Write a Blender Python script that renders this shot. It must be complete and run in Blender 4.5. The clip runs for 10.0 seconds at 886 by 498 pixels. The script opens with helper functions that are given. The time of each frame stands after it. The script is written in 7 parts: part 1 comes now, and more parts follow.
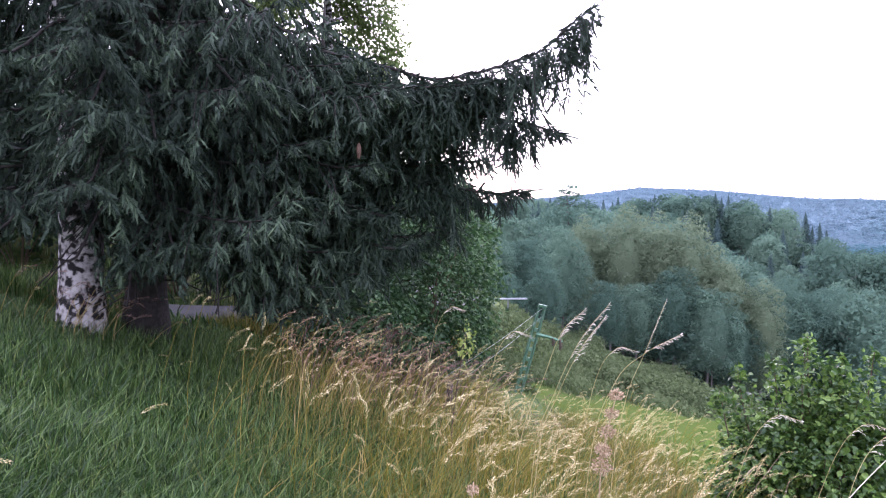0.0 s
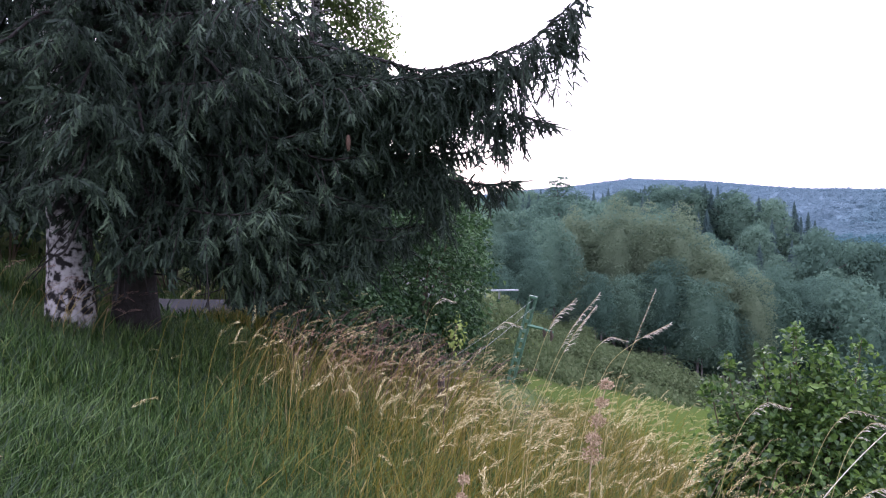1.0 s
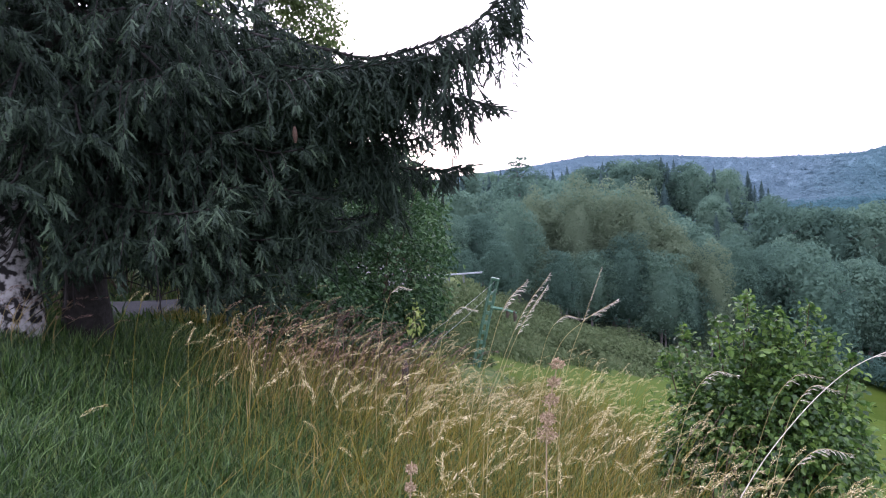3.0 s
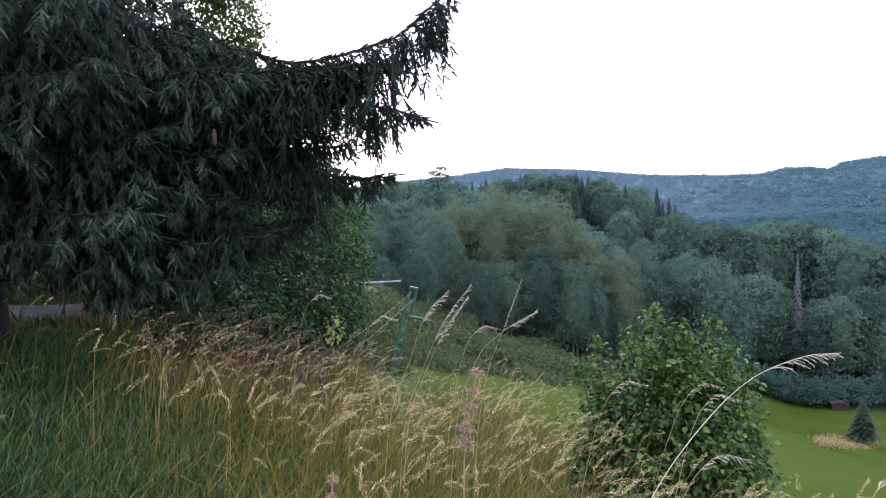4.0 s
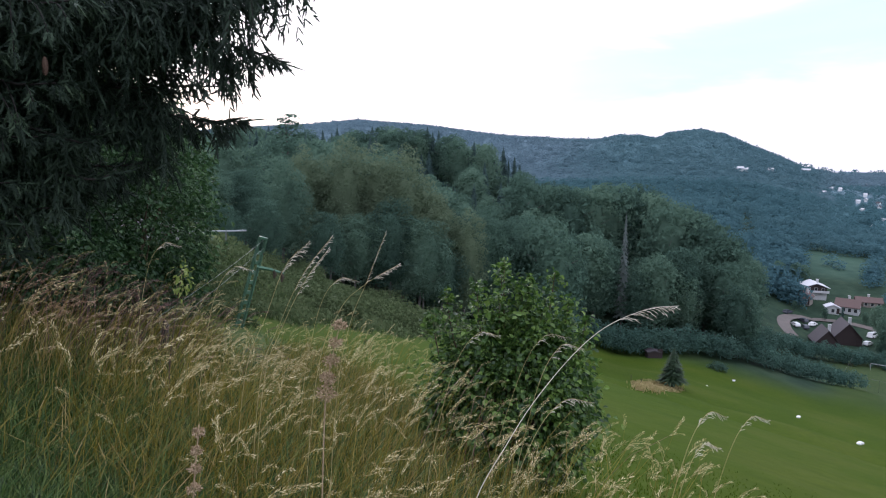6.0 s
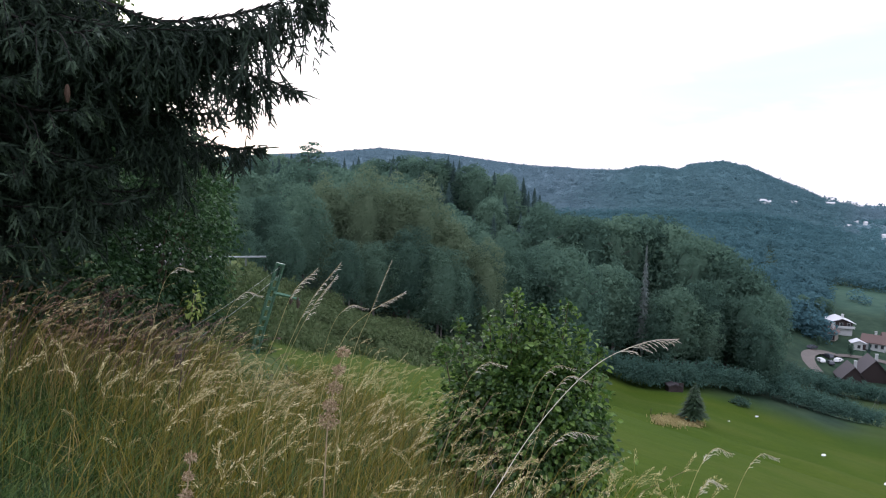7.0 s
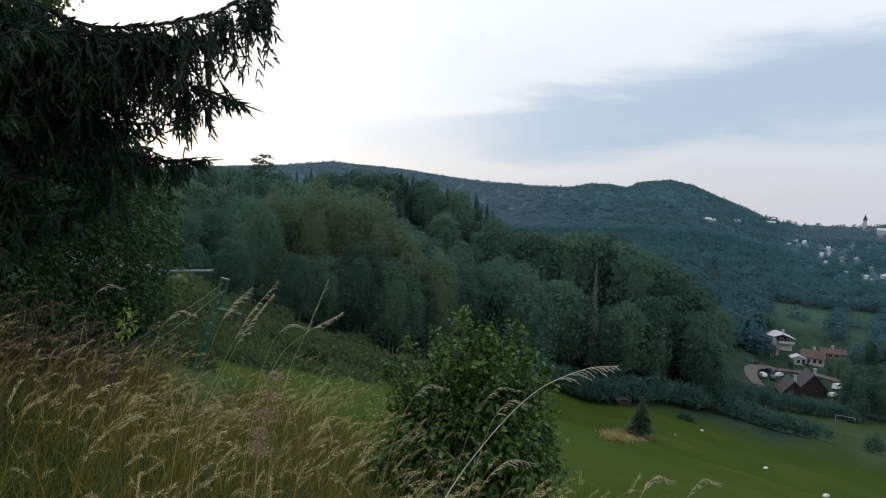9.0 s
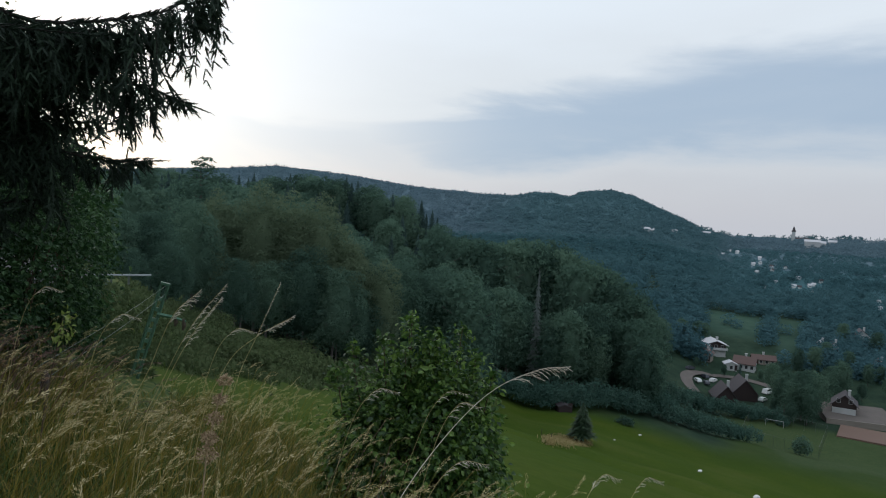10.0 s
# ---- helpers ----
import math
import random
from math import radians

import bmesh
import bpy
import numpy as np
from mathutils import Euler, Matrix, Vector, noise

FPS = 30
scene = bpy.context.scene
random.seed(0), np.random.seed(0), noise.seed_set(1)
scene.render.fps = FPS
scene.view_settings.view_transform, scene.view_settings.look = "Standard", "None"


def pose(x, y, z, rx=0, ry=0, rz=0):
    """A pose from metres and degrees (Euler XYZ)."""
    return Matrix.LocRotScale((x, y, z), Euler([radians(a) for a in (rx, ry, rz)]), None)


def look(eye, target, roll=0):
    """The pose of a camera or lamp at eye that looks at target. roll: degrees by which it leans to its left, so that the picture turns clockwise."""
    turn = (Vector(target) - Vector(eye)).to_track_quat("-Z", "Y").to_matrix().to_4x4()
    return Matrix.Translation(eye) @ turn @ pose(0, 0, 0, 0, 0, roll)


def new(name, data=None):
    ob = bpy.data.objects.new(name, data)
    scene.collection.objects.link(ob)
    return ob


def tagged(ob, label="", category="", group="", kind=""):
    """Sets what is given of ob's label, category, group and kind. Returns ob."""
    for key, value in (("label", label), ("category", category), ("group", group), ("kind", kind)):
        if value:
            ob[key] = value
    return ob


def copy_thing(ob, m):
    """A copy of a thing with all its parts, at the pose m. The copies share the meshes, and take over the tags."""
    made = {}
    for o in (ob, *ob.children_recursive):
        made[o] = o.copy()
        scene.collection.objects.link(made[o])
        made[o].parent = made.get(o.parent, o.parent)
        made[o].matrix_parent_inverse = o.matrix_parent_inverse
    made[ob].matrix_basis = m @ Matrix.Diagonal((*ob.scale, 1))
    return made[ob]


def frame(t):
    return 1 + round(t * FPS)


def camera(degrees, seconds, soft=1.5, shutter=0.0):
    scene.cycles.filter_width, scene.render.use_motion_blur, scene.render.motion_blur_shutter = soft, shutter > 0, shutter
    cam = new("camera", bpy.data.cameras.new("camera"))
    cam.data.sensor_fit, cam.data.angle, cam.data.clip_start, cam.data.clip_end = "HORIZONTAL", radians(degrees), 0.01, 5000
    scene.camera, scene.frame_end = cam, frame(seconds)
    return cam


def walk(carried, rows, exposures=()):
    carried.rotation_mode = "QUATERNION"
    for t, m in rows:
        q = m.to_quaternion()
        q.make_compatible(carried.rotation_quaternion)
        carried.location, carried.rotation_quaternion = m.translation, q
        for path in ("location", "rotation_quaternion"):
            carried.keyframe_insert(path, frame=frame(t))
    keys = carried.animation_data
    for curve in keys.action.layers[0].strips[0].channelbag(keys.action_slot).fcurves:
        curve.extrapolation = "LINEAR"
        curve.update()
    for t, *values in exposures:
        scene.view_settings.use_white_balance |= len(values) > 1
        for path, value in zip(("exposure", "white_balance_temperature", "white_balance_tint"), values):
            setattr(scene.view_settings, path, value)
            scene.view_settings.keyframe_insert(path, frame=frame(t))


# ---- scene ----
cam = camera(63.70, 10.0, soft=1.1)
PATH = [
    (0.0, pose(0.000, 0.001, 1.598, 87.93, 0.20, 0.09)),
    (0.5, pose(0.000, -0.005, 1.596, 87.65, -0.04, -0.59)),
    (1.0, pose(0.005, -0.001, 1.595, 87.29, 0.59, -0.65)),
    (1.5, pose(0.014, 0.006, 1.605, 87.40, 1.68, -0.98)),
    (2.0, pose(0.041, 0.011, 1.596, 86.55, 2.41, -3.97)),
    (2.2, pose(0.052, 0.016, 1.598, 85.95, 3.36, -3.42)),
    (3.3, pose(0.088, -0.013, 1.612, 86.09, 3.57, -4.19)),
    (3.5, pose(0.088, -0.025, 1.618, 86.25, 3.16, -5.76)),
    (4.0, pose(0.060, -0.017, 1.615, 86.39, 1.76, -10.18)),
    (4.5, pose(0.034, -0.022, 1.631, 85.33, 1.66, -13.64)),
    (5.0, pose(0.008, 0.003, 1.635, 85.10, 1.34, -15.06)),
    (5.5, pose(-0.049, -0.019, 1.624, 83.80, 1.29, -19.12)),
    (5.7, pose(-0.036, -0.008, 1.620, 82.46, -1.01, -22.29)),
    (6.8, pose(0.021, -0.021, 1.611, 84.01, -1.47, -20.55)),
    (7.0, pose(0.044, -0.034, 1.618, 84.79, -1.70, -20.42)),
    (7.5, pose(0.130, 0.014, 1.623, 85.18, -2.13, -19.57)),
    (8.0, pose(0.190, 0.006, 1.622, 85.29, -2.20, -18.16)),
    (8.5, pose(0.163, 0.008, 1.620, 86.26, -2.51, -21.09)),
    (9.0, pose(0.141, 0.046, 1.633, 86.12, -2.48, -24.15)),
    (9.5, pose(0.105, 0.025, 1.634, 86.63, -2.99, -26.65)),
    (10.0, pose(0.092, 0.034, 1.621, 86.88, -3.30, -28.56)),
]
EXPOSURES = [(0.0, 1.9, 5650, 37), (0.5, 1.85, 5650, 37), (1.0, 1.45, 5650, 36), (1.5, 1.6, 5650, 35), (2.0, 1.3, 5650, 34), (3.5, 1.5, 5650, 31), (4.5, 0.7, 5700, 25), (5.0, 0.75, 5700, 23), (5.5, 0.5, 5700, 21), (7.0, 0.65, 5850, 18), (7.5, 0.3, 5850, 16), (8.0, 0.1, 5900, 15), (8.5, -0.12, 5980, 11), (9.0, -0.25, 5950, 8), (9.5, -0.28, 5900, 7), (10.0, -0.44, 5850, 6.5)]
SUN_AZ, SUN_EL, SUN_ENERGY = -4.0, 9.0, 0.7
SKY_STRENGTH, GLOW, CLOUD_SHIFT = 1.0, (1.5, 1.45, 1.42), (0.3, 0.2, 0.1)
walk(cam, PATH, EXPOSURES)

# ---- world and light ----
world = bpy.data.worlds.new("evening_sky")
scene.world = world
world.use_nodes = True
wn, wl = world.node_tree.nodes, world.node_tree.links
wn.clear()


def wnode(kind, **values):
    n = wn.new(kind)
    for k, v in values.items():
        n.inputs[k].default_value = v
    return n


sky = wn.new("ShaderNodeTexSky")
sky.sky_type = "NISHITA"
sky.sun_disc = False
sky.sun_elevation = radians(SUN_EL)
sky.sun_rotation = radians(SUN_AZ)
sky.altitude = 500
sky.air_density, sky.dust_density, sky.ozone_density = 1.0, 2.5, 1.0
coord = wn.new("ShaderNodeTexCoord")


def wmath(op, a, b=None):
    n = wn.new("ShaderNodeMath")
    n.operation = op
    for i, v in enumerate((a, b)):
        if v is None:
            continue
        if isinstance(v, (int, float)):
            n.inputs[i].default_value = v
        else:
            wl.new(v, n.inputs[i])
    return n.outputs[0]


def wmix(fac, a, b):
    n = wn.new("ShaderNodeMix")
    n.data_type = "RGBA"
    for key, v in (("Factor", fac), ("A", a), ("B", b)):
        if isinstance(v, (int, float)):
            n.inputs[key].default_value = v
        elif isinstance(v, tuple):
            n.inputs[key].default_value = (*v, 1)
        else:
            wl.new(v, n.inputs[key])
    return n.outputs["Result"]


# layered evening cloud: a pale veil, a blue-grey stratus sheet that widens to the east, a thin strand low in the north
stretch = wn.new("ShaderNodeMapping")
stretch.inputs["Scale"].default_value = (1.0, 1.0, 4.5)
stretch.inputs["Location"].default_value = CLOUD_SHIFT
wl.new(coord.outputs["Generated"], stretch.inputs["Vector"])
clouds = wnode("ShaderNodeTexNoise", Scale=2.6, Detail=10.0, Roughness=0.55, Distortion=0.35)
wl.new(stretch.outputs["Vector"], clouds.inputs["Vector"])
split = wn.new("ShaderNodeSeparateXYZ")
wl.new(coord.outputs["Generated"], split.inputs[0])
ripple = wmath("SUBTRACT", clouds.outputs["Fac"], 0.5)
torn = wmath("ADD", split.outputs["Z"], wmath("MULTIPLY", ripple, 0.17))
bearing = wmath("MULTIPLY", wmath("ARCTAN2", split.outputs["X"], split.outputs["Y"]), 57.2958)


def wrange(value, a, b):
    """0 at a, 1 at b, eased between."""
    n = wn.new("ShaderNodeMapRange")
    n.interpolation_type = "SMOOTHSTEP"
    n.inputs["From Min"].default_value, n.inputs["From Max"].default_value = a, b
    wl.new(value, n.inputs["Value"])
    return n.outputs["Result"]


def sheet(centre, thick):
    """How far a direction lies inside a cloud sheet of that height and half thickness."""
    off = wmath("DIVIDE", wmath("ABSOLUTE", wmath("SUBTRACT", torn, centre)), thick)
    return wrange(off, 1.25, 0.35)


ramp = wn.new("ShaderNodeValToRGB")
els = ramp.color_ramp.elements
for pos, col in ((0.04, (0.80, 0.775, 0.79)), (0.09, (0.87, 0.85, 0.85)), (0.16, (0.98, 0.96, 0.945)), (0.30, (1.1, 1.1, 1.1))):
    e = els.new(pos)
    e.color = (*col, 1)
els[0].color = (0.78, 0.75, 0.765, 1)
els[-1].color = (1.2, 1.22, 1.28, 1)
wl.new(torn, ramp.inputs["Fac"])
east = wrange(bearing, 14.0, 62.0)
stratus = wmath("MULTIPLY", sheet(wmath("ADD", wmath("MULTIPLY", east, 0.075), 0.088), wmath("ADD", wmath("MULTIPLY", east, 0.055), 0.026)), wrange(bearing, 15.0, 34.0))
strand = wmath("MULTIPLY", sheet(0.085, 0.035), wmath("MULTIPLY", wrange(bearing, 34.0, 8.0), 0.75))
cover = wmath("MAXIMUM", wmath("MULTIPLY", stratus, wmath("ADD", wmath("MULTIPLY", ripple, 0.5), 0.92)), strand)
overcast = wmix(cover, ramp.outputs["Color"], (0.53, 0.62, 0.74))
# the brightness round the hidden sun
toward = wn.new("ShaderNodeVectorMath")
toward.operation = "DOT_PRODUCT"
wl.new(coord.outputs["Generated"], toward.inputs[0])
ge, ga = radians(SUN_EL + 6), radians(SUN_AZ)
toward.inputs[1].default_value = (math.sin(ga) * math.cos(ge), math.cos(ga) * math.cos(ge), math.sin(ge))
near_sun = wmath("POWER", wmath("MAXIMUM", toward.outputs["Value"], 0.0), 14.0)
lit = wmix(wmath("MULTIPLY", near_sun, 0.9), overcast, GLOW)
veil = wn.new("ShaderNodeMix")
veil.data_type = "RGBA"
veil.inputs["Factor"].default_value = 0.985
wl.new(sky.outputs["Color"], veil.inputs["A"])
wl.new(lit, veil.inputs["B"])
ground_glow = wn.new("ShaderNodeBackground")
ground_glow.inputs["Strength"].default_value = SKY_STRENGTH
wl.new(veil.outputs["Result"], ground_glow.inputs["Color"])
wout = wn.new("ShaderNodeOutputWorld")
wl.new(ground_glow.outputs["Background"], wout.inputs["Surface"])

sun = new("sun", bpy.data.lights.new("sun", "SUN"))
sun.data.energy = SUN_ENERGY
sun.data.angle = radians(35)
sun.data.color = (1.0, 0.93, 0.86)
sa, se = radians(SUN_AZ), radians(SUN_EL + 14)
sun.matrix_world = look((math.sin(sa) * math.cos(se) * 50, math.cos(sa) * math.cos(se) * 50, math.sin(se) * 50), (0, 0, 0))

# ---- small tools ----
rng = np.random.default_rng(7)


def mat(name, colours, rough=0.7, grain=30.0, spread=0.35, island=0.0, translucent=0.0, bump=0.0, metal=0.0, big=0.0, per_object=0.0, spec=0.3):
    """A surface whose colour wanders between the given ones by noise, by island and by object."""
    m = bpy.data.materials.new(name)
    m.use_nodes = True
    nt = m.node_tree
    n, l = nt.nodes, nt.links
    bsdf = n["Principled BSDF"]
    bsdf.inputs["Roughness"].default_value = rough
    bsdf.inputs["Metallic"].default_value = metal
    bsdf.inputs["Specular IOR Level"].default_value = spec
    tc = n.new("ShaderNodeTexCoord")
    noise_a = n.new("ShaderNodeTexNoise")
    noise_a.inputs["Scale"].default_value = grain
    noise_a.inputs["Detail"].default_value = 5
    l.new(tc.outputs["Object"], noise_a.inputs["Vector"])
    value = n.new("ShaderNodeMath")
    value.operation = "MULTIPLY_ADD"
    l.new(noise_a.outputs["Fac"], value.inputs[0])
    value.inputs[1].default_value = spread * 2.2
    value.inputs[2].default_value = 0.5 - spread * 1.1
    last = value.outputs[0]

    def plus(out, amount):
        nonlocal last
        a = n.new("ShaderNodeMath")
        a.operation = "MULTIPLY_ADD"
        l.new(out, a.inputs[0])
        a.inputs[1].default_value = amount
        l.new(last, a.inputs[2])
        b = n.new("ShaderNodeMath")
        b.operation = "SUBTRACT"
        l.new(a.outputs[0], b.inputs[0])
        b.inputs[1].default_value = amount / 2
        last = b.outputs[0]
    if big:
        noise_b = n.new("ShaderNodeTexNoise")
        noise_b.inputs["Scale"].default_value = big
        noise_b.inputs["Detail"].default_value = 3
        l.new(tc.outputs["Object"], noise_b.inputs["Vector"])
        plus(noise_b.outputs["Fac"], 1.0)
    if island:
        geo = n.new("ShaderNodeNewGeometry")
        plus(geo.outputs["Random Per Island"], island)
    if per_object:
        info = n.new("ShaderNodeObjectInfo")
        plus(info.outputs["Random"], per_object)
    cr = n.new("ShaderNodeValToRGB")
    els = cr.color_ramp.elements
    while len(els) < len(colours):
        els.new(0.5)
    for i, c in enumerate(colours):
        els[i].position = i / max(1, len(colours) - 1)
        els[i].color = (*c, 1)
    l.new(last, cr.inputs["Fac"])
    l.new(cr.outputs["Color"], bsdf.inputs["Base Color"])
    if bump:
        bp = n.new("ShaderNodeBump")
        bp.inputs["Strength"].default_value = bump
        bp.inputs["Distance"].default_value = 0.02
        l.new(noise_a.outputs["Fac"], bp.inputs["Height"])
        l.new(bp.outputs["Normal"], bsdf.inputs["Normal"])
    if translucent:
        tr = n.new("ShaderNodeBsdfTranslucent")
        l.new(cr.outputs["Color"], tr.inputs["Color"])
        mx = n.new("ShaderNodeMixShader")
        mx.inputs["Fac"].default_value = translucent
        l.new(bsdf.outputs[0], mx.inputs[1])
        l.new(tr.outputs[0], mx.inputs[2])
        l.new(mx.outputs[0], n["Material Output"].inputs["Surface"])
    return m


def mesh_of(name, V, F, mats, mi=None, smooth=False):
    """A mesh from arrays of points and triangles."""
    V, F = np.asarray(V, np.float32), np.asarray(F, np.int32)
    me = bpy.data.meshes.new(name)
    me.vertices.add(len(V))
    me.vertices.foreach_set("co", V.ravel())
    me.loops.add(F.size)
    me.loops.foreach_set("vertex_index", F.ravel())
    me.polygons.add(len(F))
    me.polygons.foreach_set("loop_start", np.arange(len(F), dtype=np.int32) * 3)
    for m in mats:
        me.materials.append(m)
    if mi is not None:
        me.polygons.foreach_set("material_index", np.asarray(mi, np.int32))
    me.polygons.foreach_set("use_smooth", np.full(len(F), smooth))
    me.update(calc_edges=True)
    me.validate()
    return me


class Heap:
    """Gathers pieces of one mesh."""

    def __init__(self):
        self.V, self.F, self.M, self.n = [], [], [], 0

    def add(self, V, F, m=0):
        V, F = np.asarray(V, float).reshape(-1, 3), np.asarray(F, int).reshape(-1, 3)
        self.V.append(V)
        self.F.append(F + self.n)
        self.M.append(np.full(len(F), m))
        self.n += len(V)

    def tube(self, pts, radii, sides=6, m=0):
        pts = np.asarray(pts, float)
        radii = np.broadcast_to(radii, (len(pts),))
        tan = np.gradient(pts, axis=0)
        tan /= np.linalg.norm(tan, axis=1, keepdims=True) + 1e-9
        ref = np.array([0, 0, 1.0]) if abs(tan[:, 2]).mean() < 0.8 else np.array([1.0, 0, 0])
        a = np.cross(tan, ref)
        a /= np.linalg.norm(a, axis=1, keepdims=True) + 1e-9
        b = np.cross(tan, a)
        w = np.arange(sides) * 2 * np.pi / sides
        ring = pts[:, None] + radii[:, None, None] * (np.cos(w)[None, :, None] * a[:, None] + np.sin(w)[None, :, None] * b[:, None])
        V = np.concatenate([ring.reshape(-1, 3), pts[:1], pts[-1:]])
        F = []
        k = len(pts)
        for i in range(k - 1):
            for j in range(sides):
                p, q = i * sides + j, i * sides + (j + 1) % sides
                F += [(p, q, q + sides), (p, q + sides, p + sides)]
        for j in range(sides):
            F += [(k * sides, (j + 1) % sides, j), (k * sides + 1, (k - 1) * sides + j, (k - 1) * sides + (j + 1) % sides)]
        self.add(V, F, m)

    def box(self, lo, hi, m=0, turn=None):
        lo, hi = np.array(lo, float), np.array(hi, float)
        c = np.array([[i, j, k] for i in (0, 1) for j in (0, 1) for k in (0, 1)]) * (hi - lo) + lo
        if turn is not None:
            c = c @ np.asarray(turn).T
        F = [(0, 1, 3), (0, 3, 2), (4, 6, 7), (4, 7, 5), (0, 4, 5), (0, 5, 1), (2, 3, 7), (2, 7, 6), (0, 2, 6), (0, 6, 4), (1, 5, 7), (1, 7, 3)]
        self.add(c, F, m)

    def copies(self, T, F, pos, frames, scale, m=0):
        """T: points of a template; each copy is pos + frames @ (T * scale)."""
        pos, frames, scale = np.asarray(pos), np.asarray(frames), np.asarray(scale)
        if not len(pos):
            return
        if scale.ndim == 1:
            scale = np.repeat(scale[:, None], 3, 1)
        V = np.einsum("kij,knj->kni", frames, T[None] * scale[:, None]) + pos[:, None]
        FF = np.asarray(F)[None] + (np.arange(len(pos)) * len(T))[:, None, None]
        self.add(V.reshape(-1, 3), FF.reshape(-1, 3), m)

    def mesh(self, name, mats, smooth=False):
        return mesh_of(name, np.concatenate(self.V), np.concatenate(self.F), mats, np.concatenate(self.M), smooth)


def frames_of(axes, roll=None):
    """Frames whose first axis is the given direction, rolled at random."""
    x = np.asarray(axes, float)
    x = x / (np.linalg.norm(x, axis=1, keepdims=True) + 1e-9)
    ref = np.where(np.abs(x[:, 2:3]) > 0.9, [[1.0, 0, 0]], [[0, 0, 1.0]])
    y = np.cross(ref, x)
    y /= np.linalg.norm(y, axis=1, keepdims=True) + 1e-9
    z = np.cross(x, y)
    if roll is None:
        roll = rng.uniform(0, 2 * np.pi, len(x))
    c, s = np.cos(roll)[:, None], np.sin(roll)[:, None]
    return np.stack([x, y * c + z * s, z * c - y * s], axis=2)


def thing(name, label, category, at=(0, 0, 0), group="", kind="", rz=0.0):
    ob = new(name)
    ob.matrix_world = pose(*at, 0, 0, rz)
    return tagged(ob, label, category, group, kind)


def part(name, me, parent, label=""):
    ob = new(name, me)
    ob.parent = parent
    return tagged(ob, label) if label else ob


def smooth01(a, b, v):
    w = np.clip((v - a) / (b - a), 0, 1)
    return w * w * (3 - 2 * w)


def curve_through(pts, n=24):
    """A smooth line through a few points."""
    pts = np.asarray(pts, float)
    p = np.concatenate([[2 * pts[0] - pts[1]], pts, [2 * pts[-1] - pts[-2]]])
    out = []
    for u in np.linspace(0, len(pts) - 1 - 1e-6, n):
        i, f = int(u), u - int(u)
        a, b, c, d = p[i:i + 4]
        out.append(0.5 * (2 * b + (c - a) * f + (2 * a - 5 * b + 4 * c - d) * f ** 2 + (3 * b - a - 3 * c + d) * f ** 3))
    return np.array(out)


# ---- materials ----
M_EARTH = None
M_ROAD = mat("asphalt", [(0.028, 0.029, 0.032), (0.055, 0.057, 0.061)], 0.85, 60, 0.5, bump=0.4, big=1.5)
M_GREEN = mat("green_grass", [(0.022, 0.050, 0.010), (0.056, 0.104, 0.022), (0.165, 0.205, 0.062)], 0.5, 3, 0.2, island=1.1, translucent=0.35, spec=0.25)
M_LUSH = mat("lush_grass", [(0.010, 0.031, 0.006), (0.027, 0.069, 0.012), (0.112, 0.186, 0.050)], 0.42, 3, 0.2, island=1.2, translucent=0.35, spec=0.4)
M_STRAW = mat("dry_grass", [(0.145, 0.112, 0.032), (0.26, 0.20, 0.065), (0.42, 0.325, 0.14)], 0.6, 4, 0.2, island=0.9, translucent=0.3)
M_OLIVE = mat("ripening_grass", [(0.090, 0.085, 0.007), (0.168, 0.142, 0.016), (0.30, 0.236, 0.052)], 0.6, 4, 0.2, island=0.9, translucent=0.3)
M_HEAD = mat("pale_seed", [(0.22, 0.175, 0.068), (0.40, 0.335, 0.145), (0.68, 0.60, 0.36)], 0.65, 6, 0.2, island=0.9, translucent=0.25)
M_PALE = mat("bleached_seed", [(0.46, 0.41, 0.31), (0.64, 0.59, 0.49), (0.80, 0.76, 0.67)], 0.65, 6, 0.2, island=0.8, translucent=0.25)
M_TURF = mat("mown_turf", [(0.036, 0.066, 0.005), (0.052, 0.088, 0.007), (0.074, 0.112, 0.011)], 0.8, 3, 0.2, island=0.7, translucent=0.3, spec=0.0)
# dark leaf green; behind the lane it carries the shade under trees
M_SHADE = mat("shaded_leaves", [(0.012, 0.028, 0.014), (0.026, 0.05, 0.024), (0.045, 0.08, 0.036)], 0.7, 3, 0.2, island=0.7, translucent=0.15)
M_RUST = mat("rust_seed", [(0.10, 0.055, 0.042), (0.20, 0.12, 0.09), (0.36, 0.25, 0.20)], 0.7, 6, 0.2, island=0.9, translucent=0.15)
M_NEEDLE = mat("spruce_needles", [(0.008, 0.015, 0.010), (0.018, 0.032, 0.020), (0.038, 0.062, 0.036)], 0.7, 2, 0.3, island=0.8, translucent=0.12, big=0.8, spec=0.2)
M_YOUNG = mat("young_spruce_needles", [(0.022, 0.040, 0.024), (0.044, 0.074, 0.041), (0.080, 0.124, 0.068)], 0.65, 2, 0.3, island=0.8, translucent=0.2, big=0.8, spec=0.3)
M_BARK = mat("spruce_bark", [(0.012, 0.010, 0.009), (0.035, 0.030, 0.027)], 0.9, 25, 0.6, bump=0.9)
M_CONE = mat("spruce_cone", [(0.045, 0.026, 0.017), (0.115, 0.068, 0.044)], 0.7, 40, 0.5)
M_BIRCH = mat("birch_bark", [(0.010, 0.009, 0.008), (0.018, 0.016, 0.015), (0.20, 0.19, 0.18), (0.32, 0.305, 0.295), (0.40, 0.385, 0.37)], 0.85, 15, 2.2, bump=1.0, big=4.0)
M_BIRCHLEAF = mat("birch_leaves", [(0.06, 0.095, 0.025), (0.10, 0.15, 0.04), (0.17, 0.22, 0.075)], 0.5, 3, 0.2, island=0.8, translucent=0.4)
